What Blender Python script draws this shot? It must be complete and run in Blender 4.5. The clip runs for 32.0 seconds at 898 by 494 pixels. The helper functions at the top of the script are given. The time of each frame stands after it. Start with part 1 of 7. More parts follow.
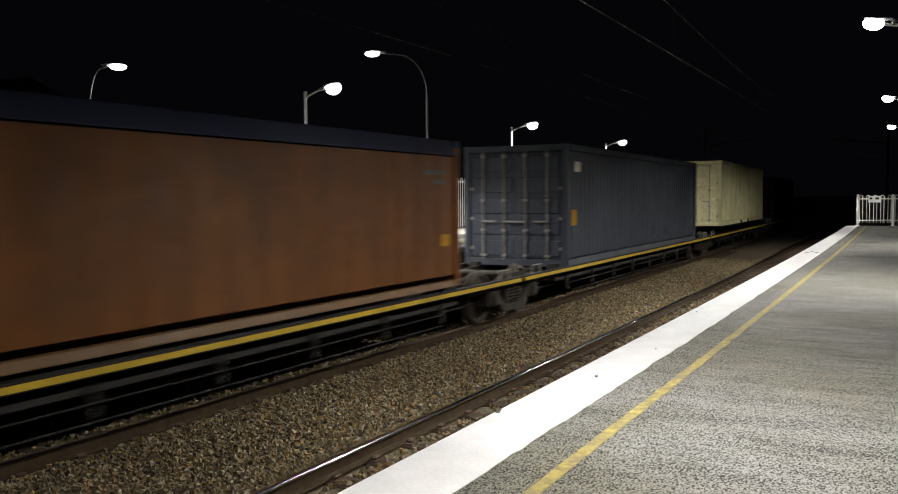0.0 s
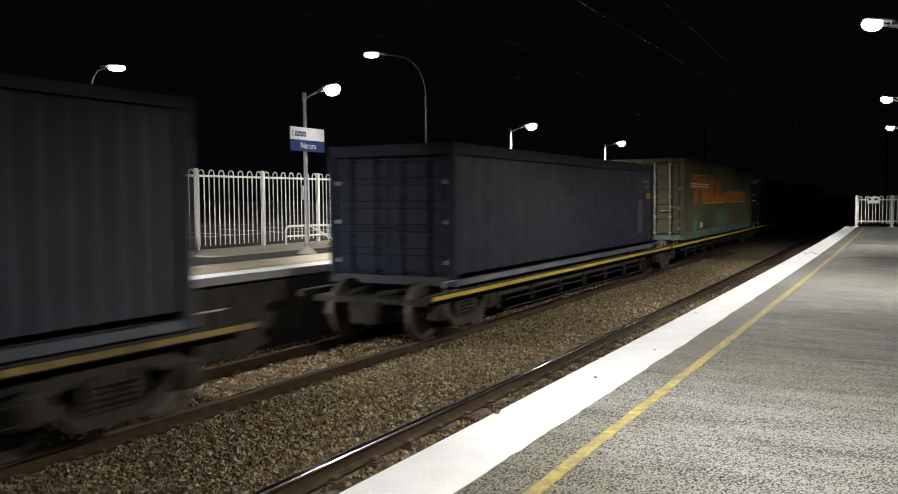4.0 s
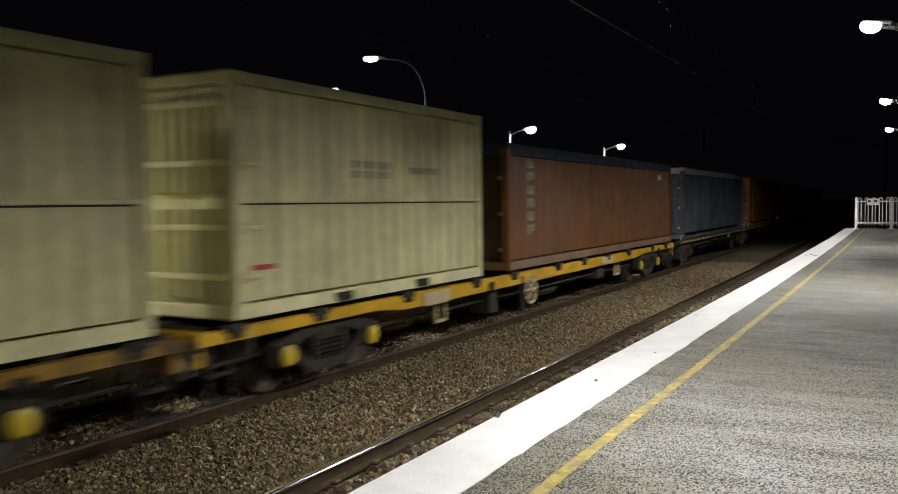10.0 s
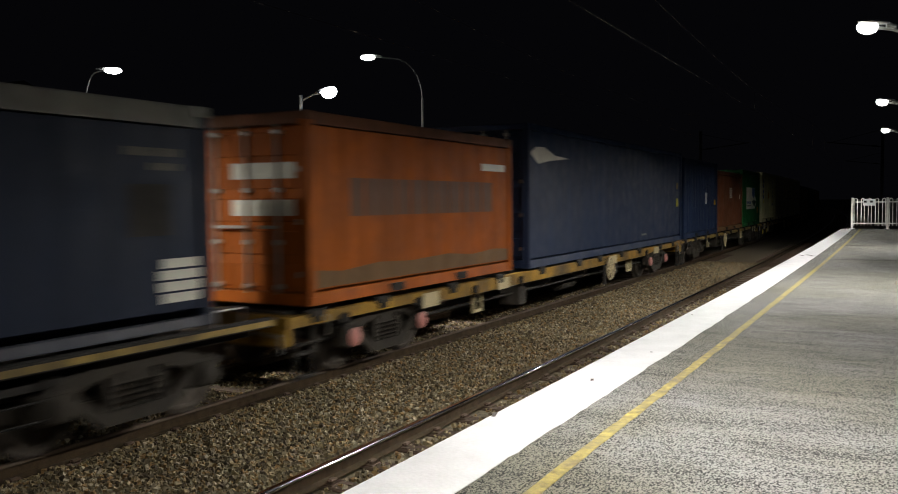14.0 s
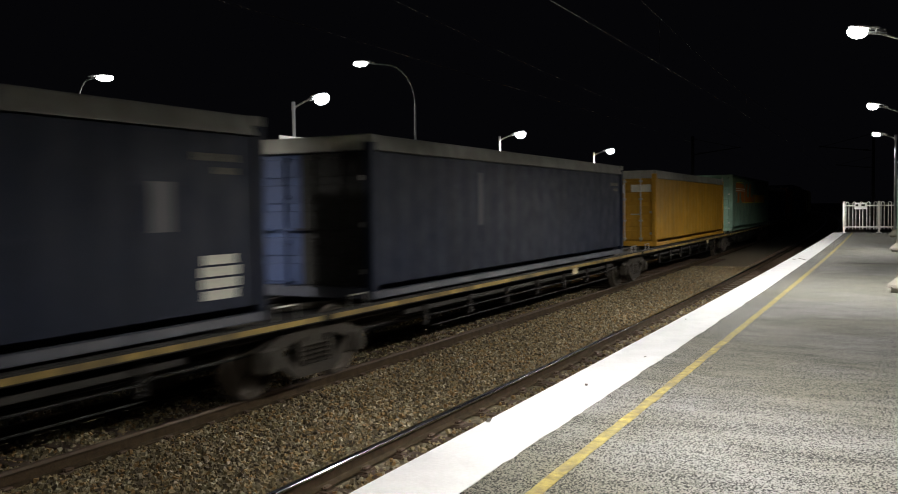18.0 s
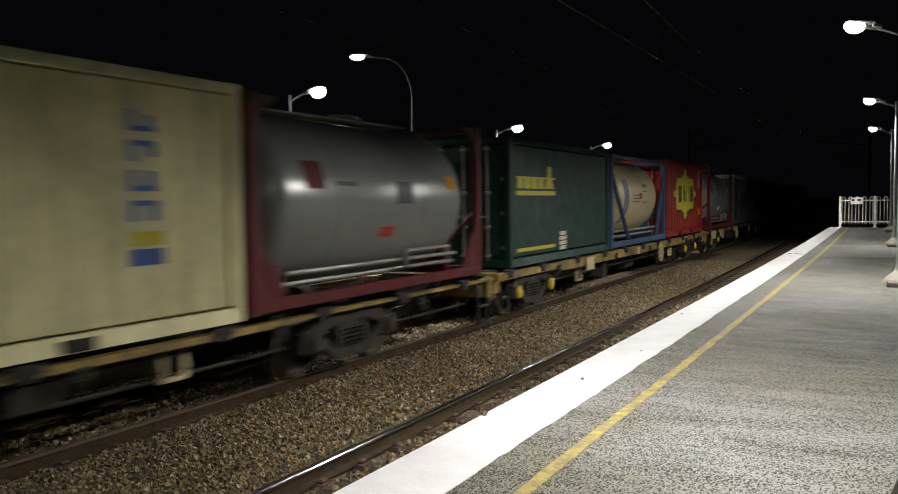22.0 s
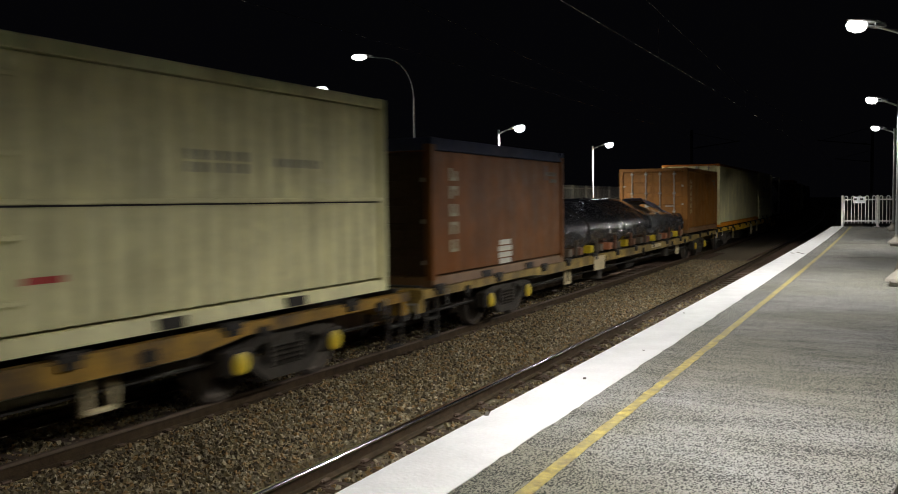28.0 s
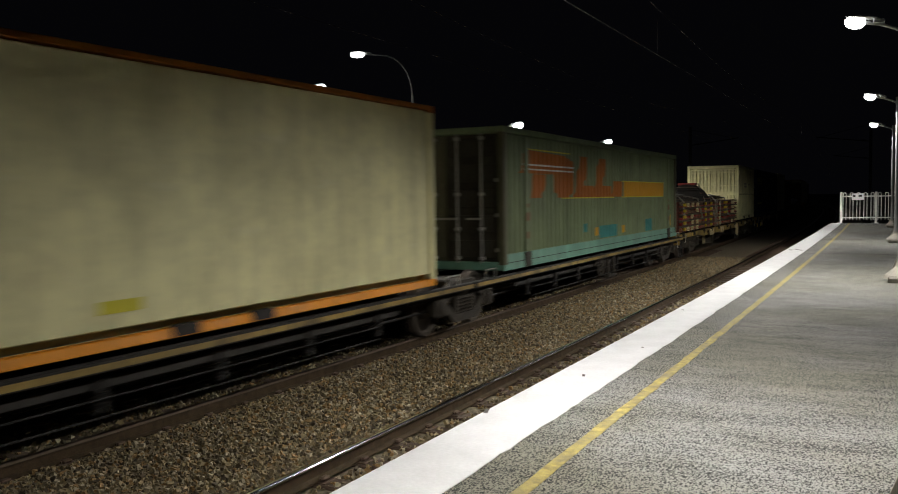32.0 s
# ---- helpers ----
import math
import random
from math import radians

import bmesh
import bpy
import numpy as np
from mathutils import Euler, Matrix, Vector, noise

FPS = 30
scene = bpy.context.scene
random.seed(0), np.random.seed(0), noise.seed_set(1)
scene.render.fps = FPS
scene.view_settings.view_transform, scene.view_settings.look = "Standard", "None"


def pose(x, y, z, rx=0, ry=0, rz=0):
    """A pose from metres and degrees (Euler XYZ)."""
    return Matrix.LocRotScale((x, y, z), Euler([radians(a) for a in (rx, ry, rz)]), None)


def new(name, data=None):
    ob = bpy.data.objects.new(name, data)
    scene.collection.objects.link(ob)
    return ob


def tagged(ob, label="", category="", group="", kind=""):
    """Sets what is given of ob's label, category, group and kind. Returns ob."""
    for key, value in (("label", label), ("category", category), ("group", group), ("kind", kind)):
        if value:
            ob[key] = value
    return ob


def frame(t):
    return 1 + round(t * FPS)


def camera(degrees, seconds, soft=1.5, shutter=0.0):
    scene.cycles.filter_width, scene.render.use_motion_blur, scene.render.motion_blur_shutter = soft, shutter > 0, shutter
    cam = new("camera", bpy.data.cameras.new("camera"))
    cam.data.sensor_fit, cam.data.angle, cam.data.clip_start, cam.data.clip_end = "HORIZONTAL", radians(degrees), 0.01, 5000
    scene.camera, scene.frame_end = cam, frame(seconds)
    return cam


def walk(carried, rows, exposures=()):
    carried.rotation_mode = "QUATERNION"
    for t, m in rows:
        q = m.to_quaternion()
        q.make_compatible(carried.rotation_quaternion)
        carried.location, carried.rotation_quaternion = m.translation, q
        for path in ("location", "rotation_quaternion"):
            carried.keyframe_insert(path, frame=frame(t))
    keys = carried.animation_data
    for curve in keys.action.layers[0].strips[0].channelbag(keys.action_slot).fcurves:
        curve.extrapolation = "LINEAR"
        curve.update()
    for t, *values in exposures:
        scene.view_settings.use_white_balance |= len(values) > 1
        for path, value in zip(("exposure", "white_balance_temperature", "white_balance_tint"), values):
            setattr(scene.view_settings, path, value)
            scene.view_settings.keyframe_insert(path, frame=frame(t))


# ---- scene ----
# One plan: x runs along the track, y across it towards the far platform, z up.
# The near platform's edge is y = 0, z = 0; past BEND metres the whole line curves to the left.
BEND, CURVE = 3.22, 0.00061
EYE = (0.0, -2.113, 1.226)
RAIL_Z = -1.018
NEAR_RAILS = (0.868, 2.305)
FAR_RAILS = (4.787, 6.224)
TRAIN_Y = 5.507
FAR_EDGE, FAR_Z = 7.15, 0.08
SPEED, SLOWING = 16.0, -0.031

cam = camera(55.19, 32.0, soft=1.0, shutter=0.42)
TURNS = [
    (0.0, 86.751, 0.438, -61.478), (0.5, 86.690, 0.336, -61.436), (1.0, 86.653, 0.325, -61.402), (1.5, 86.639, 0.373, -61.397), (2.0, 86.654, 0.414, -61.434),
    (2.5, 86.691, 0.413, -61.487), (3.0, 86.741, 0.412, -61.518), (3.5, 86.801, 0.467, -61.540), (5.5, 86.875, 0.426, -61.531), (6.0, 86.918, 0.556, -61.572),
    (6.5, 86.955, 0.662, -61.604), (7.0, 86.983, 0.714, -61.616), (7.5, 87.003, 0.713, -61.614), (8.0, 87.019, 0.700, -61.594), (8.5, 87.031, 0.698, -61.568),
    (9.0, 87.045, 0.723, -61.563), (9.5, 87.055, 0.746, -61.570), (10.0, 87.058, 0.707, -61.561), (10.5, 87.072, 0.630, -61.529), (11.0, 87.080, 0.610, -61.493),
    (11.5, 87.066, 0.682, -61.485), (12.0, 87.038, 0.782, -61.510), (12.5, 87.012, 0.834, -61.550), (13.0, 86.999, 0.805, -61.597), (13.5, 86.989, 0.668, -61.664),
    (14.0, 86.985, 0.492, -61.769), (14.5, 87.009, 0.407, -61.910), (16.5, 87.298, 0.585, -62.228), (17.0, 87.338, 0.695, -62.230), (17.5, 87.369, 0.768, -62.225),
    (18.0, 87.367, 0.793, -62.222), (18.5, 87.320, 0.777, -62.221), (19.0, 87.234, 0.737, -62.213), (19.5, 87.135, 0.739, -62.196), (20.0, 87.067, 0.806, -62.191),
    (20.5, 87.041, 0.862, -62.229), (21.0, 87.034, 0.844, -62.308), (21.5, 87.009, 0.750, -62.383), (22.0, 86.954, 0.656, -62.441), (22.5, 86.901, 0.635, -62.494),
    (23.0, 86.872, 0.661, -62.529), (23.5, 86.857, 0.676, -62.532), (24.0, 86.848, 0.669, -62.527), (24.5, 86.845, 0.654, -62.539), (25.0, 86.843, 0.636, -62.552),
    (25.5, 86.841, 0.622, -62.550), (27.5, 86.952, 0.728, -62.299), (28.0, 86.949, 0.756, -62.308), (28.5, 86.936, 0.822, -62.334), (29.0, 86.901, 0.835, -62.355),
    (29.5, 86.848, 0.748, -62.360), (30.0, 86.820, 0.687, -62.361), (30.5, 86.830, 0.717, -62.357), (31.0, 86.839, 0.782, -62.351), (31.5, 86.822, 0.841, -62.359),
    (32.0, 86.774, 0.856, -62.390),
]
EXPOSURES = [(0, 0.05), (2, 0.06), (6, 0.1), (9, 0.1), (10, 0.0), (11, -0.2), (12, -0.14), (13, 0.08), (14, 0.12), (17, -0.03), (18, 0.13), (19, 0.2), (20, 0.09), (21, 0.02),
             (22, 0.1), (23, -0.12), (24, 0.04), (24.6, -0.06), (25, -0.27), (28, -0.1), (29, -0.04), (30, -0.12), (31, -0.12), (32, -0.1)]
walk(cam, [(t, pose(*EYE, rx, ry, rz)) for t, rx, ry, rz in TURNS], EXPOSURES)

# ---- night sky and lamplight ----
world = bpy.data.worlds.new("night")
scene.world = world
world.use_nodes = True
world.node_tree.nodes["Background"].inputs["Color"].default_value = (0.0014, 0.0014, 0.0019, 1)
world.node_tree.nodes["Background"].inputs["Strength"].default_value = 1.0
scene.view_settings.exposure = 0.0

LAMP_POWER = 325.0
LAMP_COLOUR = (1.0, 0.965, 0.905)
NEAR_LAMPS = (-17.2, -7.1, 3.0, 13.1, 23.4, 33.2)
FAR_LAMPS = (-15.3, -5.2, 4.8, 14.85, 25.8, 36.05)


def bend(s, off=0.0, z=0.0):
    """The place s metres along the line and off metres to its left, and the heading there."""
    a = max(0.0, s - BEND) * CURVE
    x = min(s, BEND) + math.sin(a) / CURVE
    y = (1 - math.cos(a)) / CURVE
    return Vector((x - off * math.sin(a), y + off * math.cos(a), z)), a


def on_line(s, off=0.0, z=0.0, turn=0.0):
    p, a = bend(s, off, z)
    return Matrix.Translation(p) @ Matrix.Rotation(a + turn, 4, "Z")


def travelled(t):
    return SPEED * t + 0.5 * SLOWING * t * t


# ---- materials ----
def mat(name, colour, rough=0.6, metal=0.0, var=0.25, scale=3.0, bump=0.0, bump_scale=60.0, streak=0.0, grime=0.0,
        grime_colour=(0.035, 0.027, 0.02), island=0.0, emit=0.0, stretch=(1, 1, 1), coat=0.0, scuff=0.0, shine=0.5):
    m = bpy.data.materials.new(name)
    m.use_nodes = True
    nt = m.node_tree
    b = nt.nodes["Principled BSDF"]
    b.inputs["Roughness"].default_value, b.inputs["Metallic"].default_value = rough, metal
    b.inputs["Coat Weight"].default_value = coat
    b.inputs["Specular IOR Level"].default_value = shine
    link = nt.links.new

    def node(kind, **kw):
        n = nt.nodes.new(kind)
        for k, v in kw.items():
            n.inputs[k].default_value = v
        return n

    co = node("ShaderNodeTexCoord")
    mp = node("ShaderNodeMapping", Scale=stretch)
    link(co.outputs["Object"], mp.inputs["Vector"])

    def noisy(sc, detail, lo, hi, vec=mp):
        n = node("ShaderNodeTexNoise", Scale=sc, Detail=detail, Roughness=0.6)
        link(vec.outputs[0], n.inputs["Vector"])
        r = node("ShaderNodeMapRange", **{"From Min": 0.3, "From Max": 0.7, "To Min": lo, "To Max": hi})
        link(n.outputs["Fac"], r.inputs["Value"])
        return r, n

    def times(c, value):
        x = nt.nodes.new("ShaderNodeMix")
        x.data_type, x.blend_type = "RGBA", "MULTIPLY"
        x.inputs["Factor"].default_value = 1.0
        link(c, x.inputs["A"])
        g = nt.nodes.new("ShaderNodeCombineColor")
        for i in range(3):
            link(value, g.inputs[i])
        link(g.outputs[0], x.inputs["B"])
        return x.outputs["Result"]

    rgb = nt.nodes.new("ShaderNodeRGB")
    rgb.outputs[0].default_value = (*colour, 1)
    c = rgb.outputs[0]
    if var:
        c = times(c, noisy(scale, 4, 1 - var, 1 + var)[0].outputs[0])
        c = times(c, noisy(scale * 11, 3, 1 - var * 0.5, 1 + var * 0.5)[0].outputs[0])
    if streak:
        ms = node("ShaderNodeMapping", Scale=(5.0, 5.0, 0.35))
        link(co.outputs["Object"], ms.inputs["Vector"])
        c = times(c, noisy(1.0, 5, 1 - streak, 1 + streak * 0.6, ms)[0].outputs[0])
    if island:
        g = nt.nodes.new("ShaderNodeNewGeometry")
        r = node("ShaderNodeMapRange", **{"To Min": 1 - island, "To Max": 1 + island})
        link(g.outputs["Random Per Island"], r.inputs["Value"])
        c = times(c, r.outputs[0])
    if grime:
        x = nt.nodes.new("ShaderNodeMix")
        x.data_type = "RGBA"
        r, n = noisy(1.3, 6, 0.0, grime)
        link(r.outputs[0], x.inputs["Factor"])
        link(c, x.inputs["A"])
        x.inputs["B"].default_value = (*grime_colour, 1)
        c = x.outputs["Result"]
    if scuff:
        x = nt.nodes.new("ShaderNodeMix")
        x.data_type = "RGBA"
        mw = node("ShaderNodeMapping", Scale=(0.55, 1.0, 1.3))
        link(co.outputs["Object"], mw.inputs["Vector"])
        n = node("ShaderNodeTexNoise", Scale=2.1, Detail=9, Roughness=0.72)
        link(mw.outputs[0], n.inputs["Vector"])
        r = node("ShaderNodeMapRange", **{"From Min": 0.60, "From Max": 0.70, "To Min": 0.0, "To Max": scuff})
        link(n.outputs["Fac"], r.inputs["Value"])
        link(r.outputs[0], x.inputs["Factor"])
        link(c, x.inputs["A"])
        x.inputs["B"].default_value = (*[min(0.85, 1.5 * k + 0.03) for k in colour], 1)
        c = x.outputs["Result"]
    link(c, b.inputs["Base Color"])
    if var:
        rr, n2 = noisy(scale * 4, 3, max(0.02, rough - 0.1), min(1, rough + 0.12))
        link(rr.outputs[0], b.inputs["Roughness"])
    if bump:
        n = node("ShaderNodeTexNoise", Scale=bump_scale, Detail=4)
        link(mp.outputs[0], n.inputs["Vector"])
        bp = node("ShaderNodeBump", Strength=bump, Distance=0.02)
        link(n.outputs["Fac"], bp.inputs["Height"])
        link(bp.outputs[0], b.inputs["Normal"])
    if emit:
        b.inputs["Emission Color"].default_value = (*colour, 1)
        b.inputs["Emission Strength"].default_value = emit
    return m


def stone_mat(name, tones):
    """Each stone takes one of several tones, with fine grain over it."""
    m = mat(name, (1, 1, 1), 0.85, var=0.3, scale=30, bump=0.3, bump_scale=150)
    nt = m.node_tree
    b = nt.nodes["Principled BSDF"]
    old = b.inputs["Base Color"].links[0].from_socket
    g = nt.nodes.new("ShaderNodeNewGeometry")
    ramp = nt.nodes.new("ShaderNodeValToRGB")
    ramp.color_ramp.interpolation = "CONSTANT"
    e = ramp.color_ramp.elements
    while len(e) < len(tones):
        e.new(0.5)
    for i, c in enumerate(tones):
        e[i].position, e[i].color = i / len(tones), (*c, 1)
    nt.links.new(g.outputs["Random Per Island"], ramp.inputs["Fac"])
    x = nt.nodes.new("ShaderNodeMix")
    x.data_type, x.blend_type = "RGBA", "MULTIPLY"
    x.inputs["Factor"].default_value = 1.0
    nt.links.new(old, x.inputs["A"])
    nt.links.new(ramp.outputs["Color"], x.inputs["B"])
    nt.links.new(x.outputs["Result"], b.inputs["Base Color"])
    return m


def speckled(name, dark, light, size, rough=0.9):
    """Rolled stone chips, each with its own tone, in a dark binder that shows more in some patches than in others."""
    m = bpy.data.materials.new(name)
    m.use_nodes = True
    nt = m.node_tree
    link = nt.links.new
    b = nt.nodes["Principled BSDF"]
    b.inputs["Roughness"].default_value = rough
    co = nt.nodes.new("ShaderNodeTexCoord")

    def noisy(scale, detail, stretch):
        mp = nt.nodes.new("ShaderNodeMapping")
        mp.inputs["Scale"].default_value = stretch
        n = nt.nodes.new("ShaderNodeTexNoise")
        n.inputs["Scale"].default_value, n.inputs["Detail"].default_value, n.inputs["Roughness"].default_value = scale, detail, 0.65
        link(co.outputs["Object"], mp.inputs["Vector"])
        link(mp.outputs[0], n.inputs["Vector"])
        return n.outputs["Fac"]

    def calc(op, p, q):
        n = nt.nodes.new("ShaderNodeMath")
        n.operation = op
        for i, v in enumerate((p, q)):
            if isinstance(v, float):
                n.inputs[i].default_value = v
            else:
                link(v, n.inputs[i])
        return n.outputs[0]

    vo = nt.nodes.new("ShaderNodeTexVoronoi")
    vo.inputs["Scale"].default_value = size
    link(co.outputs["Object"], vo.inputs["Vector"])
    sep = nt.nodes.new("ShaderNodeSeparateColor")
    link(vo.outputs["Color"], sep.inputs[0])
    chip = sep.outputs[0]
    patch = calc("MULTIPLY", calc("SUBTRACT", noisy(6.5, 5.0, (1.3, 0.24, 1.0)), 0.5), 1.0)
    cloud = calc("MULTIPLY", calc("SUBTRACT", noisy(3.2, 6.0, (1.3, 0.4, 1.0)), 0.5), 0.85)
    clump = calc("MULTIPLY", calc("SUBTRACT", noisy(92.0, 2.0, (0.62, 1.0, 1.0)), 0.5), 3.3)
    coarse = calc("MULTIPLY", calc("SUBTRACT", noisy(40.0, 3.0, (0.5, 1.0, 1.0)), 0.5), 1.4)
    r = nt.nodes.new("ShaderNodeMapRange")
    r.inputs["From Min"].default_value, r.inputs["From Max"].default_value = 0.24, 0.62
    link(calc("ADD", calc("ADD", calc("ADD", calc("ADD", chip, coarse), clump), patch), cloud), r.inputs["Value"])
    x = nt.nodes.new("ShaderNodeMix")
    x.data_type = "RGBA"
    x.inputs["A"].default_value = (*dark, 1)
    tone = nt.nodes.new("ShaderNodeMix")
    tone.data_type = "RGBA"
    tone.inputs["A"].default_value, tone.inputs["B"].default_value = (*light, 1), (light[0] * 0.78, light[1] * 0.76, light[2] * 0.64, 1)
    broad = nt.nodes.new("ShaderNodeMapRange")
    broad.inputs["From Min"].default_value, broad.inputs["From Max"].default_value = 0.40, 0.62
    link(noisy(0.45, 5.0, (1.0, 0.8, 1.0)), broad.inputs["Value"])
    link(broad.outputs[0], tone.inputs["Factor"])
    link(tone.outputs["Result"], x.inputs["B"])
    link(r.outputs[0], x.inputs["Factor"])
    link(x.outputs["Result"], b.inputs["Base Color"])
    bp = nt.nodes.new("ShaderNodeBump")
    bp.inputs["Strength"].default_value, bp.inputs["Distance"].default_value = 0.7, 0.004
    link(chip, bp.inputs["Height"])
    link(bp.outputs[0], b.inputs["Normal"])
    return m


ASPHALT = speckled("asphalt_chips", (0.020, 0.021, 0.020), (0.324, 0.324, 0.308), 170.0)
CARPARK = mat("car_park_asphalt", (0.05, 0.05, 0.05), 0.9, var=0.3, scale=0.6, bump=0.3)
WHITE_EDGE = mat("white_edge_paint", (0.765, 0.775, 0.79), 0.6, var=0.08, scale=4, bump=0.15, bump_scale=40)
YELLOW_LINE = mat("yellow_line_paint", (0.45, 0.36, 0.085), 0.75, var=0.5, scale=6, bump=0.3, grime=0.85, grime_colour=(0.20, 0.18, 0.12), stretch=(3, 3, 3))
CONCRETE = mat("platform_concrete", (0.30, 0.28, 0.24), 0.85, var=0.25, bump=0.3)
COVER = mat("tan_platform_surface", (0.34, 0.30, 0.22), 0.85, var=0.2, bump=0.2)
BRICK_FACE = mat("platform_face", (0.10, 0.09, 0.08), 0.9, var=0.3, bump=0.4)
EARTH = mat("dark_earth", (0.035, 0.032, 0.024), 0.95, var=0.4, scale=0.3, bump=0.4, bump_scale=20)
BALLAST_BED = mat("ballast_bed", (0.155, 0.125, 0.08), 0.95, var=0.5, scale=14, bump=1.0, bump_scale=22)
STONE = stone_mat("ballast_stone", ((0.250, 0.193, 0.098), (0.122, 0.095, 0.052), (0.290, 0.232, 0.129), (0.193, 0.156, 0.094), (0.378, 0.327, 0.220), (0.156, 0.122, 0.065), (0.275, 0.173, 0.070), (0.090, 0.071, 0.043)))
RAIL_SIDE = mat("rusty_rail", (0.052, 0.034, 0.018), 0.9, metal=0.0, shine=0.2, var=0.35, scale=8, bump=0.2)
RAIL_HEAD = mat("polished_rail_head", (0.72, 0.72, 0.74), 0.10, metal=1.0, var=0.0)
RAIL_DULL = mat("dull_rail_head", (0.075, 0.050, 0.030), 0.7, metal=0.2, var=0.2)
SLEEPER = mat("weathered_sleeper", (0.085, 0.055, 0.037), 0.9, var=0.4, scale=5, bump=0.5, stretch=(1, 0.2, 1))
CLIP = mat("rail_clip_steel", (0.10, 0.065, 0.045), 0.7, metal=0.5, var=0.3)
FENCE_WHITE = mat("white_fence_paint", (0.72, 0.71, 0.66), 0.5, var=0.12, scale=5)
POLE = mat("galvanised_pole", (0.42, 0.43, 0.43), 0.45, metal=0.6, var=0.15, scale=6)
WIRE = mat("overhead_wire_copper", (0.34, 0.30, 0.26), 0.4, metal=0.7, var=0.0)
DARK_STEEL = mat("dark_steel", (0.035, 0.033, 0.03), 0.65, metal=0.4, var=0.3)
GLOW = mat("lamp_bowl", (1.0, 0.99, 0.95), 0.4, var=0.0, emit=6.0)
COOL_GLOW = mat("cool_lamp_bowl", (0.88, 0.94, 1.0), 0.4, var=0.0, emit=6.0)
WINDOW_GLOW = mat("distant_lamp", (1.0, 0.62, 0.35), 0.4, var=0.0, emit=6.0)
WALL_GLOW = mat("small_wall_lamp", (1.0, 0.97, 0.9), 0.4, var=0.0, emit=8.0)
DIM_GLOW = mat("dim_window", (0.85, 0.9, 1.0), 0.4, var=0.0, emit=0.25)
LIT_PORCH = mat("glowing_porch_paint", (0.75, 0.6, 0.25), 0.7, var=0.3, emit=0.05)
BLUE_SIGN = mat("blue_sign", (0.012, 0.040, 0.17), 0.5, var=0.05)
WHITE_SIGN = mat("white_sign", (0.80, 0.80, 0.80), 0.45, var=0.04)
APRON = mat("pale_concrete_apron", (0.46, 0.43, 0.36), 0.85, var=0.2, scale=2.0, bump=0.3, grime=0.25)
DARK_STRIP = mat("dark_joint_and_shade_strip", (0.045, 0.043, 0.038), 0.9, var=0.3, bump=0.3)
BROWN_WALL = mat("brown_low_wall", (0.09, 0.065, 0.045), 0.9, var=0.3, bump=0.4)
GRASS = mat("dull_grass", (0.045, 0.065, 0.020), 0.95, var=0.4, scale=6, island=0.4)


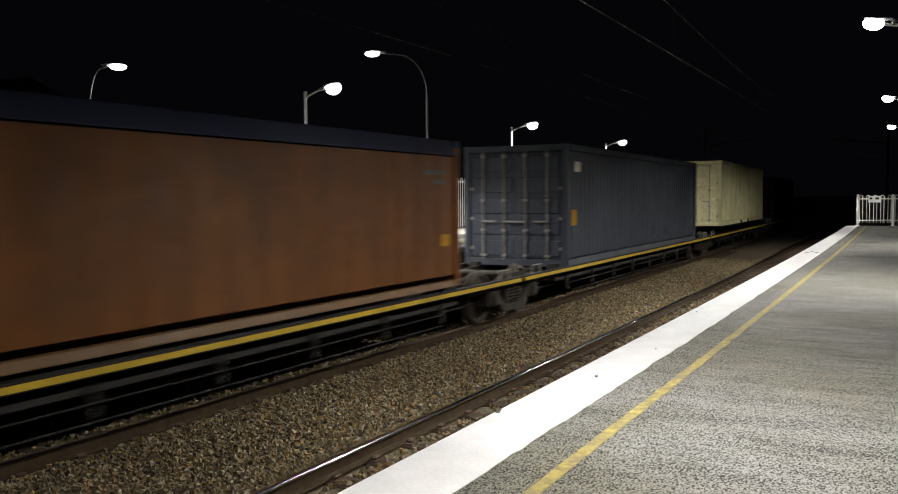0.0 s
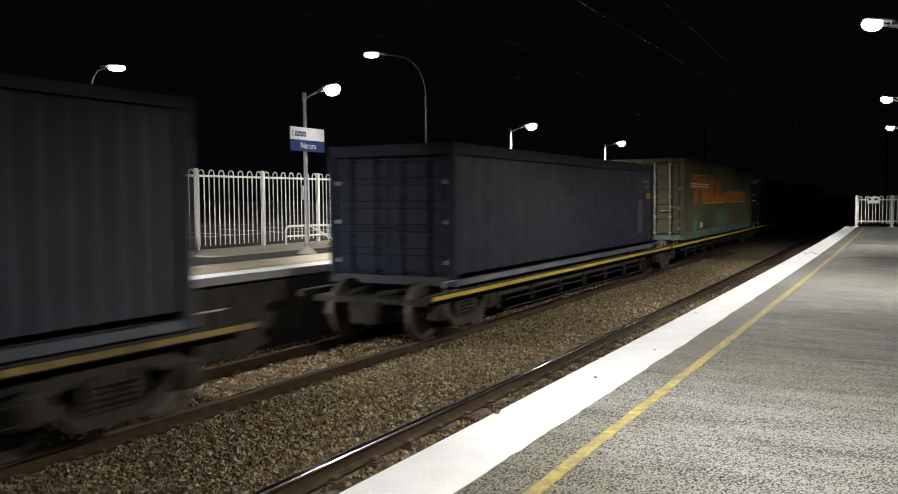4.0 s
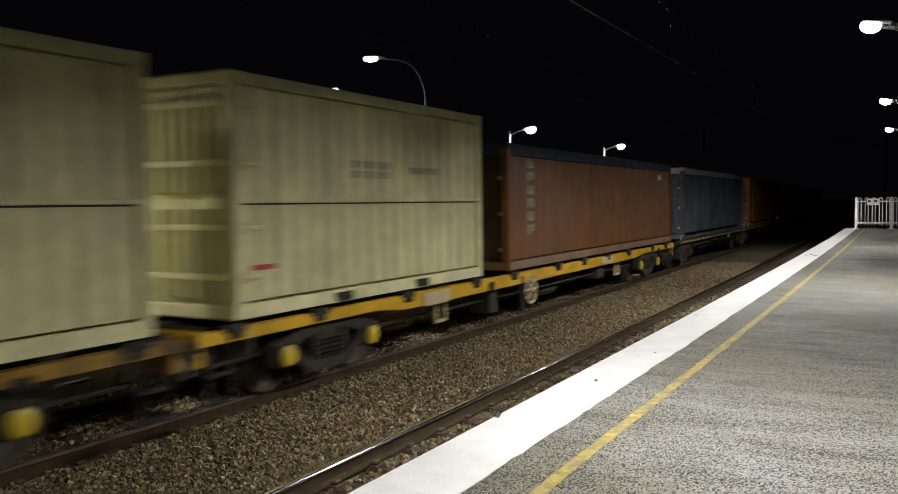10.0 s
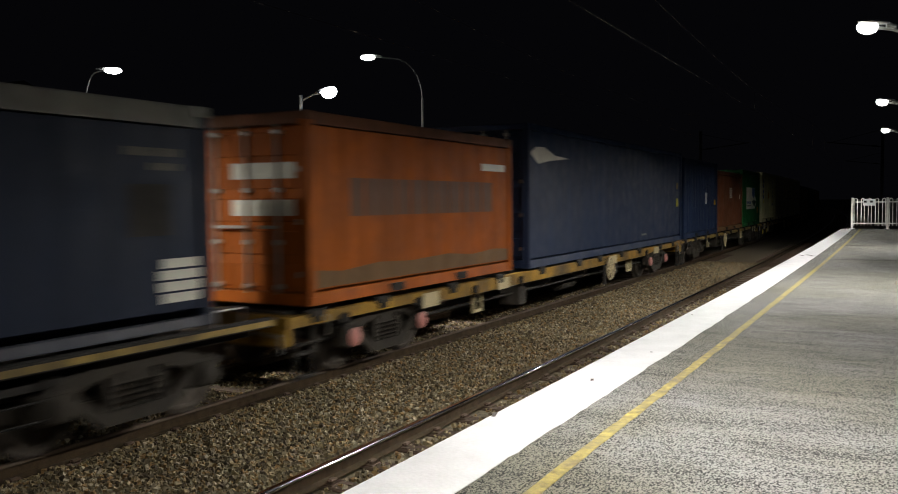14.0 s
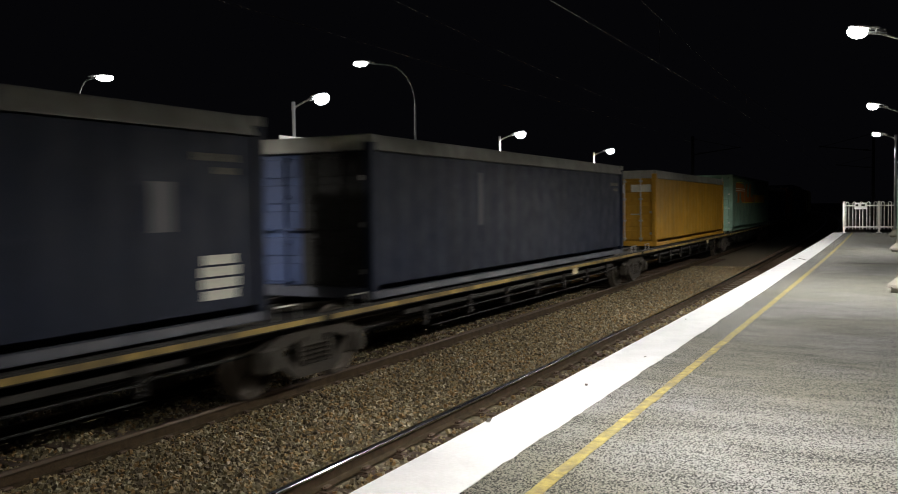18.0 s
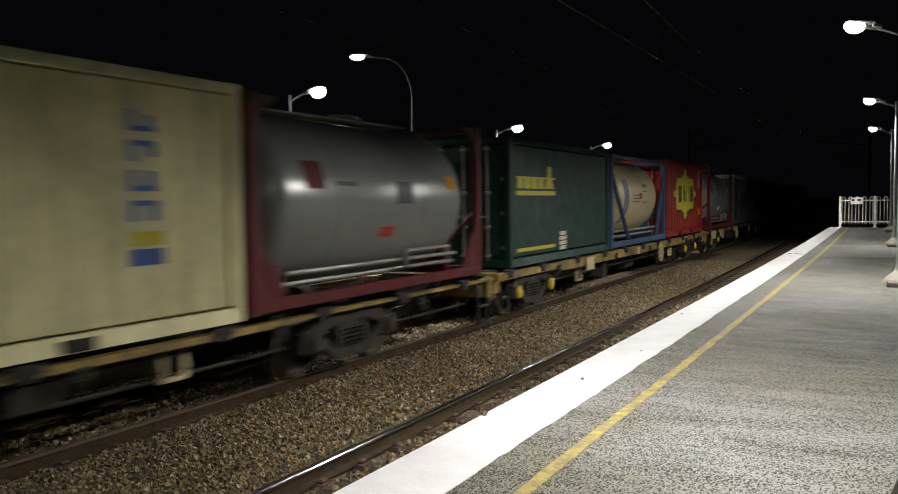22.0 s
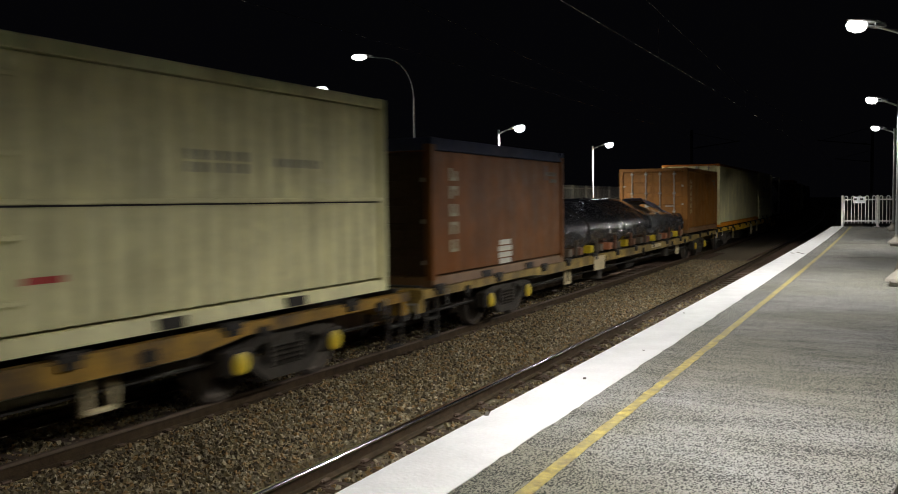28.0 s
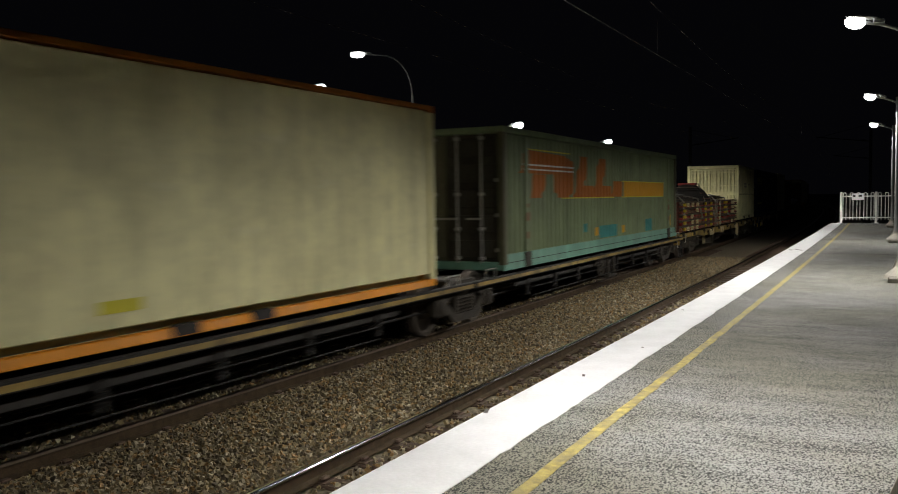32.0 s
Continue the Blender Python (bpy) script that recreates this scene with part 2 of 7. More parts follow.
# ---- mesh tools ----
class Shape:
    """Gathers corners and faces for one mesh."""

    def __init__(self):
        self.v, self.f = [], []

    def add(self, v, f):
        n = len(self.v)
        self.v += [tuple(p) for p in v]
        self.f += [[i + n for i in q] for q in f]
        return self

    def box(self, x0, x1, y0, y1, z0, z1, b=0.0, m=None):
        if b <= 0:
            v = [(x, y, z) for x in (x0, x1) for y in (y0, y1) for z in (z0, z1)]
            f = [(0, 1, 3, 2), (4, 6, 7, 5), (0, 4, 5, 1), (2, 3, 7, 6), (0, 2, 6, 4), (1, 5, 7, 3)]
        else:
            c, h = ((x0 + x1) / 2, (y0 + y1) / 2, (z0 + z1) / 2), (abs(x1 - x0) / 2, abs(y1 - y0) / 2, abs(z1 - z0) / 2)
            b = min(b, min(h) * 0.9)
            v, idx = [], {}
            for sx in (-1, 1):
                for sy in (-1, 1):
                    for sz in (-1, 1):
                        for ax in range(3):
                            s = (sx, sy, sz)
                            idx[(s, ax)] = len(v)
                            v.append(tuple(c[i] + s[i] * (h[i] - (0 if i == ax else b)) for i in range(3)))
            f = []
            for ax in range(3):
                o = [i for i in range(3) if i != ax]
                for s in (-1, 1):
                    q = []
                    for a, d in ((-1, -1), (1, -1), (1, 1), (-1, 1)):
                        k = [0, 0, 0]
                        k[ax], k[o[0]], k[o[1]] = s, a, d
                        q.append(idx[(tuple(k), ax)])
                    f.append(q)
                for a in (-1, 1):
                    for d in (-1, 1):
                        k0, k1 = [0, 0, 0], [0, 0, 0]
                        k0[ax], k1[ax] = -1, 1
                        k0[o[0]] = k1[o[0]] = a
                        k0[o[1]] = k1[o[1]] = d
                        f.append([idx[(tuple(k0), o[0])], idx[(tuple(k1), o[0])], idx[(tuple(k1), o[1])], idx[(tuple(k0), o[1])]])
            for sx in (-1, 1):
                for sy in (-1, 1):
                    for sz in (-1, 1):
                        f.append([idx[((sx, sy, sz), ax)] for ax in range(3)])
        if m is not None:
            v = [m @ Vector(p) for p in v]
        return self.add(v, f)

    def tube(self, p, q, r, n=8, r2=None):
        p, q = Vector(p), Vector(q)
        d = (q - p).normalized()
        a = d.orthogonal().normalized()
        e = d.cross(a)
        r2 = r if r2 is None else r2
        v = []
        for base, rad in ((p, r), (q, r2)):
            for i in range(n):
                w = 2 * math.pi * i / n
                v.append(base + (a * math.cos(w) + e * math.sin(w)) * rad)
        f = [(i, (i + 1) % n, n + (i + 1) % n, n + i) for i in range(n)] + [tuple(range(n))[::-1], tuple(range(n, 2 * n))]
        return self.add(v, f)

    def pipe(self, pts, r, n=6):
        """A bent tube along points."""
        pts = [Vector(p) for p in pts]
        v, f = [], []
        a = None
        for k, p in enumerate(pts):
            d = (pts[min(k + 1, len(pts) - 1)] - pts[max(k - 1, 0)]).normalized()
            a = d.orthogonal().normalized() if a is None else (a - d * a.dot(d)).normalized()
            e = d.cross(a)
            for i in range(n):
                w = 2 * math.pi * i / n
                v.append(p + (a * math.cos(w) + e * math.sin(w)) * r)
        for k in range(len(pts) - 1):
            f += [(k * n + i, k * n + (i + 1) % n, (k + 1) * n + (i + 1) % n, (k + 1) * n + i) for i in range(n)]
        f += [tuple(range(n))[::-1], tuple(range((len(pts) - 1) * n, len(pts) * n))]
        return self.add(v, f)

    def lathe(self, profile, axis="X", n=24, at=(0, 0, 0), caps=True):
        """Turns (along, radius) pairs about an axis."""
        v, f = [], []
        for t, r in profile:
            for i in range(n):
                w = 2 * math.pi * i / n
                c, s = r * math.cos(w), r * math.sin(w)
                p = {"X": (t, c, s), "Y": (c, t, s), "Z": (c, s, t)}[axis]
                v.append((p[0] + at[0], p[1] + at[1], p[2] + at[2]))
        k = len(profile)
        for j in range(k - 1):
            f += [(j * n + i, j * n + (i + 1) % n, (j + 1) * n + (i + 1) % n, (j + 1) * n + i) for i in range(n)]
        if caps:
            f += [tuple(range(n))[::-1], tuple(range((k - 1) * n, k * n))]
        return self.add(v, f)

    def prism(self, outline, y0, y1, plane="XZ"):
        """An outline in a plane, given thickness across it."""
        n = len(outline)
        put = {"XZ": lambda a, b, c: (a, c, b), "XY": lambda a, b, c: (a, b, c), "YZ": lambda a, b, c: (c, a, b)}[plane]
        v = [put(a, b, y0) for a, b in outline] + [put(a, b, y1) for a, b in outline]
        f = [(i, (i + 1) % n, n + (i + 1) % n, n + i) for i in range(n)] + [tuple(range(n))[::-1], tuple(range(n, 2 * n))]
        return self.add(v, f)

    def mesh(self, name, smooth=False):
        me = bpy.data.meshes.new(name)
        me.from_pydata(self.v, [], self.f)
        bm = bmesh.new()
        bm.from_mesh(me)
        bmesh.ops.recalc_face_normals(bm, faces=bm.faces)
        bm.to_mesh(me)
        bm.free()
        if smooth:
            me.polygons.foreach_set("use_smooth", [True] * len(me.polygons))
            me.set_sharp_from_angle(angle=radians(38))
        return me


STORE = {}


def part(name, shape, material, parent=None, label="", m=None, smooth=False):
    """Links a shape or a ready mesh as one object under a thing."""
    me = shape.mesh(name, smooth) if isinstance(shape, Shape) else shape
    ob = new(name, me)
    if not me.materials:
        me.materials.append(material)
    elif me.materials[0] != material:
        ob.material_slots[0].link = "OBJECT"
        ob.material_slots[0].material = material
    if parent is not None:
        ob.parent = parent
    if m is not None:
        ob.matrix_basis = m
    if label:
        tagged(ob, label=label)
    return ob


def stored(key, make, smooth=False):
    if key not in STORE:
        STORE[key] = make().mesh(key, smooth)
    return STORE[key]


def thing(name, m, label, category, group="", kind=""):
    ob = new(name)
    ob.empty_display_size = 0.3
    ob.matrix_basis = m
    return tagged(ob, label, category, group, kind)


def sweep(profile, s_list, wiggle=None):
    """A closed outline of (off, z) pairs carried along the bending line."""
    sh = Shape()
    n = len(profile)
    v, f = [], []
    for j, s in enumerate(s_list):
        for i, (o, z) in enumerate(profile):
            w = wiggle(s, i) if wiggle else 0.0
            v.append(bend(s, o + w, z)[0])
    for j in range(len(s_list) - 1):
        f += [(j * n + i, j * n + (i + 1) % n, (j + 1) * n + (i + 1) % n, (j + 1) * n + i) for i in range(n)]
    f += [tuple(range(n))[::-1], tuple(range((len(s_list) - 1) * n, len(s_list) * n))]
    return sh.add(v, f)


def steps(a, b, d):
    n = max(1, int(round((b - a) / d)))
    return [a + (b - a) * i / n for i in range(n + 1)]


# ---- ground, track and platforms ----
NEAR_SPAN = steps(-60, -8, 4) + steps(-7, 40, 1.0) + steps(44, 120, 4)
LONG_SPAN = steps(-540, -64, 14) + NEAR_SPAN + steps(130, 620, 10)
PLATFORM_END = 38.0

g = Shape()
g.add([(-2500, -2500, -1.45), (2500, -2500, -1.45), (2500, 2500, -1.45), (-2500, 2500, -1.45)], [(0, 1, 2, 3)])
tagged(part("ground", g, EARTH), "dark bare earth beyond the station at night", "ground", kind="structure")

tagged(part("ballast_bed", sweep([(-1.2, -1.44), (-1.2, -1.22), (0.2, -1.215), (3.0, -1.205), (3.5, -1.19), (4.1, -1.205), (8.5, -1.22), (8.5, -1.44)], LONG_SPAN), BALLAST_BED),
       "brown crushed stone bed under both tracks", "ballast", kind="structure")


def rail_shape(off, spans):
    z = RAIL_Z
    web = [(-0.068, -0.158), (0.068, -0.158), (0.068, -0.146), (0.012, -0.125), (0.010, -0.045), (0.034, -0.036), (0.034, -0.0295),
           (-0.034, -0.0295), (-0.034, -0.036), (-0.010, -0.045), (-0.012, -0.125), (-0.068, -0.146)]
    arc = [math.pi / 2 * k / 6 for k in range(7)]
    head = [(-0.0345, -0.030), (-0.0365, -0.028)] + [(-0.0105 - 0.026 * math.cos(a), -0.026 + 0.026 * math.sin(a)) for a in arc] + [(0.0105 + 0.026 * math.sin(a), -0.026 + 0.026 * math.cos(a)) for a in arc] + [(0.0365, -0.028), (0.0345, -0.030), (0.0, -0.0285)]
    return (sweep([(off + o, z + q) for o, q in web], spans), sweep([(off + o, z + q) for o, q in head], spans))


def sleeper_mesh():
    sh = Shape()
    sh.box(-0.115, 0.115, -1.25, 1.25, -0.13, 0.0, 0.015)
    return sh


def clip_mesh():
    sh = Shape()
    sh.box(-0.09, 0.09, -0.15, 0.15, 0.0, 0.012, 0.004)
    for y in (-0.085, 0.085):
        sh.box(-0.05, 0.05, y - 0.03, y + 0.03, 0.012, 0.045, 0.012)
        sh.tube((-0.06, y, 0.03), (0.06, y, 0.03), 0.011, 6)
    return sh


def track(rails, label, sleepers, polish):
    t = thing("railway_track", Matrix(), label, "railway track", kind="structure")
    for off in rails:
        web, head = rail_shape(off, LONG_SPAN)
        r = part("rail", web, RAIL_SIDE, t, "rust-brown steel rail")
        part("running_surface", head, polish, r, "polished running surface of the rail", smooth=True)
    mid = sum(rails) / 2
    for i in range(sleepers):
        s = -4.0 + 0.62 * i
        sl = part("sleeper", stored("sleeper", sleeper_mesh), SLEEPER, t, m=on_line(s, mid, RAIL_Z - 0.162, random.uniform(-0.01, 0.01)))
        if s < 26:
            for off in rails:
                part("rail_clip", stored("rail_clip", clip_mesh), CLIP, sl, m=Matrix.Translation((0, off - mid, 0)))
    return t


track(NEAR_RAILS, "near railway track with a polished rail beside the platform", 90, RAIL_HEAD)
track(FAR_RAILS, "far railway track under the freight train", 70, RAIL_DULL)


def stones(name, count, s0, s1, o0, o1, z, size, label, power=1.0):
    """Crushed stones, each a jittered eight-cornered lump, joined."""
    rng = np.random.default_rng(5 + int(o0 * 100))
    unit = np.array([(x, y, q) for x in (-1, 1) for y in (-1, 1) for q in (-1, 1)], float)
    faces = np.array([(0, 1, 3, 2), (4, 6, 7, 5), (0, 4, 5, 1), (2, 3, 7, 6), (0, 2, 6, 4), (1, 5, 7, 3)])
    s = s0 + (s1 - s0) * rng.random(count) ** power
    o = o0 + (o1 - o0) * rng.random(count)
    a = np.maximum(0, s - BEND) * CURVE
    cx = np.minimum(s, BEND) + np.sin(a) / CURVE - o * np.sin(a)
    cy = (1 - np.cos(a)) / CURVE + o * np.cos(a)
    r = size * (0.55 + 0.8 * rng.random(count))
    v = unit[None] * (0.62 + 0.55 * rng.random((count, 8, 3)))
    q = rng.normal(size=(count, 4))
    q /= np.linalg.norm(q, axis=1, keepdims=True)
    w, x, y, zz = q.T
    rot = np.stack([1 - 2 * (y * y + zz * zz), 2 * (x * y - zz * w), 2 * (x * zz + y * w), 2 * (x * y + zz * w), 1 - 2 * (x * x + zz * zz),
                    2 * (y * zz - x * w), 2 * (x * zz - y * w), 2 * (y * zz + x * w), 1 - 2 * (x * x + y * y)], 1).reshape(-1, 3, 3)
    v = np.einsum("nij,nkj->nki", rot, v * np.array((1.0, 0.8, 0.62))) * (r * 0.5)[:, None, None]
    v[:, :, 0] += cx[:, None]
    v[:, :, 1] += cy[:, None]
    v[:, :, 2] += (z + 0.012 * rng.normal(size=count))[:, None]
    f = (faces[None] + 8 * np.arange(count)[:, None, None]).reshape(-1, 4)
    me = bpy.data.meshes.new(name)
    me.from_pydata(v.reshape(-1, 3).tolist(), [], f.tolist())
    ob = new(name, me)
    me.materials.append(STONE)
    return tagged(ob, label, "ballast", kind="stuff")


stones("ballast_stones", 76000, 2.4, 34.0, 2.40, 4.71, -1.189, 0.044, "loose brown and grey crushed stones between the two tracks", 1.5)
stones("ballast_stones", 11000, 2.0, 24.0, 0.0, 2.2, -1.195, 0.047, "loose brown crushed stones around the near sleepers", 1.3)
stones("ballast_stones", 11000, 1.0, 24.0, 4.88, 6.1, -1.200, 0.047, "loose brown crushed stones under the train", 1.2)
stones("ballast_stones", 3000, 1.0, 20.0, 6.3, 7.1, -1.195, 0.058, "loose brown crushed stones beside the far platform", 1.2)

PSPAN = [s for s in NEAR_SPAN if s < PLATFORM_END] + [PLATFORM_END]
near = thing("platform_near", Matrix(), "near station platform with speckled asphalt and a white painted edge", "platform", kind="structure")
part("platform_body", sweep([(-9.0, -1.40), (-9.0, -0.0), (-0.30, 0.0), (-0.30, -0.12), (-0.12, -0.14), (-0.12, -1.40)], PSPAN), ASPHALT, near, "worn grey asphalt with stone chips")


def ragged(s, i):
    return 0.016 * noise.noise((s * 2.3, 0, 4)) + 0.011 * noise.noise((s * 8, 0, 1)) if i in (3, 4) else (0.006 * noise.noise((s * 1.7, 3, 0)) if i in (0, 1) else 0.0)


FINE = steps(-20, 20, 0.1) + steps(20.3, PLATFORM_END, 0.3)
part("white_edge", sweep([(0.0, -0.115), (0.0, -0.012), (-0.022, 0.0042), (-0.442, 0.005), (-0.442, 0.001), (-0.30, -0.09), (-0.13, -0.115)], FINE, ragged), WHITE_EDGE, near, "white painted coping along the platform edge")
part("yellow_line", sweep([(-0.700, 0.001), (-0.700, 0.004), (-0.765, 0.004), (-0.765, 0.001)], FINE,
                          lambda s, i: 0.009 * noise.noise((s * 3.1, i // 2, 7)) + 0.008 * noise.noise((s * 11, i // 2, 2))), YELLOW_LINE, near, "worn yellow safety line")

for s, w in ((18.9, 0.035), (24.6, 0.05)):
    part("surface_joint", sweep([(-4.2, 0.0005), (-4.2, 0.0025), (-0.47, 0.0025), (-0.47, 0.0005)], [s - w, s, s + w], lambda s, i: 0.02 * noise.noise((s * 9, i, 0))), DARK_STRIP, near, "dark patched joint across the asphalt")
for s, o, w, h in ((4.41, -0.03, 0.05, 0.012), (5.57, -0.22, 0.03, 0.01), (19.9, -0.14, 0.10, 0.03), (20.1, -0.24, 0.10, 0.03), (19.85, -0.34, 0.10, 0.03), (6.8, -0.3, 0.015, 0.008), (9.2, -0.1, 0.02, 0.008)):
    part("scuff", Shape().box(-w, w, -h, h, 0.0, 0.0015, m=on_line(s, o, 0.0055, 0.3)), BRICK_FACE, near, "small dark scuff on the white paint")

far = thing("platform_far", Matrix(), "far station platform with a white edge and tan surface", "platform", kind="structure")
# Dark strip laid on for the shadowed gap between platform and apron.
part("back_strip", sweep([(9.10, FAR_Z + 0.001), (9.10, FAR_Z + 0.006), (10.345, FAR_Z + 0.006), (10.345, FAR_Z + 0.001)], NEAR_SPAN), DARK_STRIP, far, "dark strip drawn for the shadowed gap at the back of the platform")
part("platform_body", sweep([(10.35, -1.40), (10.35, FAR_Z), (FAR_EDGE + 0.3, FAR_Z), (FAR_EDGE + 0.3, -0.1), (FAR_EDGE + 0.2, -0.12), (FAR_EDGE + 0.2, -1.40)], NEAR_SPAN[::-1]), COVER, far, "tan asphalt platform surface")
part("white_edge", sweep([(FAR_EDGE, FAR_Z - 0.12), (FAR_EDGE, FAR_Z), (FAR_EDGE + 0.45, FAR_Z + 0.004), (FAR_EDGE + 0.45, FAR_Z + 0.001), (FAR_EDGE + 0.28, -0.11)], NEAR_SPAN), WHITE_EDGE, far, "white painted coping")
part("yellow_line", sweep([(FAR_EDGE + 0.7, FAR_Z + 0.001), (FAR_EDGE + 0.7, FAR_Z + 0.004), (FAR_EDGE + 0.77, FAR_Z + 0.004), (FAR_EDGE + 0.77, FAR_Z + 0.001)], NEAR_SPAN), YELLOW_LINE, far, "yellow safety line")
part("platform_face", sweep([(FAR_EDGE + 0.13, -1.40), (FAR_EDGE + 0.13, -0.11), (FAR_EDGE + 0.19, -0.11), (FAR_EDGE + 0.19, -1.40)], NEAR_SPAN), BRICK_FACE, far, "dark platform wall")

part("apron", sweep([(10.352, -1.42), (10.352, 0.075), (12.95, 0.06), (12.95, -1.42)], steps(13.6, 34.0, 1.2)), APRON, far, "pale concrete apron before the fence")
part("grass_bank", sweep([(10.352, -1.42), (10.352, 0.02), (11.42, 0.05), (11.42, -1.42)], [s for s in NEAR_SPAN if s < 13.0] + [13.58]), GRASS, far, "dull grass strip behind the platform")
cp = Shape()
cp.add([(-70, 11.45, 0.03), (140, 11.45, 0.03), (140, 70, 0.10), (-70, 70, 0.10), (-70, 11.45, -1.44), (140, 11.45, -1.44), (140, 70, -1.44), (-70, 70, -1.44)],
       [(0, 1, 2, 3), (4, 7, 6, 5), (0, 4, 5, 1), (1, 5, 6, 2), (2, 6, 7, 3), (3, 7, 4, 0)])
park = tagged(part("road", cp, CARPARK), "dark asphalt car park behind the far platform", "car park", kind="structure")
for i in range(14):
    x = 4 + 2.7 * i
    sh = Shape().box(-0.05, 0.05, 0, 5.2, 0.0, 0.004, m=Matrix.Translation((x, 19.0, 0.043)) @ Matrix.Rotation(-0.35, 4, "Z"))
    part("parking_line", sh, WHITE_SIGN, park, "white painted parking line")
for y in (18.6, 27.5):
    part("parking_line", Shape().box(2, 44, y, y + 0.1, 0.043, 0.05), WHITE_SIGN, park, "white painted parking line")


# ---- fences ----
def hoop_mesh(height, gap, r):
    """Two pickets joined by a round hoop."""
    sh = Shape()
    h = gap / 2
    pts = [(-h, 0, 0.12), (-h, 0, height - h)] + [(-h * math.cos(a), 0, height - h + h * math.sin(a)) for a in [math.pi * k / 8 for k in range(1, 8)]] + [(h, 0, height - h), (h, 0, 0.12)]
    return sh.pipe(pts, r, 6)


def fence(name, places, height, hoop, pitch, post_every, label, low_rail, post_r=0.045):
    """places: function from a length along the fence to a pose; one panel between posts is a thing."""
    total, where = places
    n = int(total / post_every)
    for k in range(n):
        m = where(k * post_every)
        f = thing(name, m, label, "fence", "fence panels of " + name)
        nh = int(round((post_every - 0.1) / pitch))
        for i in range(nh):
            x = (i + 0.5) * post_every / nh
            part("hoop", stored("hoop%s" % name, lambda: hoop_mesh(height, hoop, 0.015), True), FENCE_WHITE, f, m=Matrix.Translation((x, 0, 0)))
        part("rail", stored("rail%s" % name, lambda: Shape().box(0.02, post_every - 0.02, -0.02, 0.02, height - 0.17, height - 0.12, 0.006)), FENCE_WHITE, f)
        if low_rail:
            part("rail", stored("low%s" % name, lambda: Shape().box(0.02, post_every - 0.02, -0.02, 0.02, 0.20, 0.25, 0.006)), FENCE_WHITE, f)
        post = stored("post%s" % name, lambda: Shape().box(-post_r, post_r, -post_r, post_r, 0, height + 0.03, 0.01).box(-0.1, 0.1, -0.1, 0.1, 0, 0.02, 0.004))
        part("post", post, FENCE_WHITE, f)
        if k == n - 1:
            part("post", post, FENCE_WHITE, f, m=Matrix.Translation((post_every, 0, 0)))


FENCE_Y = 12.85
fence("boundary_fence", (72.0, lambda d: on_line(-4 + d, FENCE_Y, 0.03)), 1.95, 0.175, 0.345, 2.4, "white tubular hoop-top fence behind the far platform", False)
fence("end_fence", (7.6, lambda d: on_line(PLATFORM_END - 0.06, -0.42 - d, 0.0, -math.pi / 2)), 1.22, 0.11, 0.22, 1.26, "white hoop-top fence across the platform end", True)
bd = thing("warning_sign", on_line(PLATFORM_END - 0.1, -1.02, 0.93, -math.pi / 2), "small white warning plate on the platform end fence", "sign")
part("plate", Shape().box(-0.22, 0.22, -0.012, 0.0, 0, 0.26, 0.004), WHITE_SIGN, bd)
for x, w in ((-0.13, 0.10), (0.09, 0.12)):
    part("symbol", Shape().box(x - w / 2, x + w / 2, -0.016, -0.0125, 0.12, 0.2), DARK_STEEL, bd, "dark unreadable symbol")


# ---- things before the far fence ----
hr = thing("hand_rail", on_line(17.9, 12.35, 0.065), "low white pipe hand rail before the far fence", "hand rail")
part("top_rail", Shape().pipe([(0.0, 0, 0.0), (0.0, 0, 0.36), (0.04, 0, 0.45), (0.14, 0, 0.49), (1.9, 0, 0.47), (2.3, 0, 0.42), (2.7, 0, 0.30), (2.82, 0, 0.20), (2.84, 0, 0.0)], 0.032, 8), FENCE_WHITE, hr, smooth=True)
part("middle_rail", Shape().tube((0.02, 0, 0.22), (2.8, 0, 0.20), 0.025, 8), FENCE_WHITE, hr, smooth=True)
part("brace", Shape().tube((1.0, -0.02, 0.48), (1.95, -0.25, 0.0), 0.03, 8), FENCE_WHITE, hr, smooth=True)
for x in (0.95, 1.9):
    part("post", Shape().tube((x, 0, 0.0), (x, 0, 0.48), 0.028, 8), FENCE_WHITE, hr)
nb = thing("notice_box", on_line(19.33, FENCE_Y - 0.07, 1.24), "small white notice box fixed to the far fence", "notice box")
part("box", Shape().box(-0.09, 0.09, -0.05, 0.04, 0.0, 0.38, 0.012), WHITE_SIGN, nb)
part("lid", Shape().box(-0.10, 0.10, -0.06, 0.04, 0.382, 0.40, 0.006), FENCE_WHITE, nb)
lw = thing("low_wall", on_line(9.8, 12.0, 0.03), "low brown wall with three small lit lamps", "wall")
part("wall_body", Shape().box(-2.2, 3.4, -0.12, 0.12, 0.0, 0.75, 0.02), BROWN_WALL, lw)
part("coping", Shape().box(-2.25, 3.45, -0.16, 0.16, 0.752, 0.80, 0.012), CONCRETE, lw, "grey concrete coping")
for x in (0.4, 1.5, 2.6):
    part("wall_lamp", Shape().lathe([(-0.03, 0.035), (0.0, 0.035)], "Y", 10, (x, -0.121, 0.5)), WALL_GLOW, lw, "small glowing lamp")
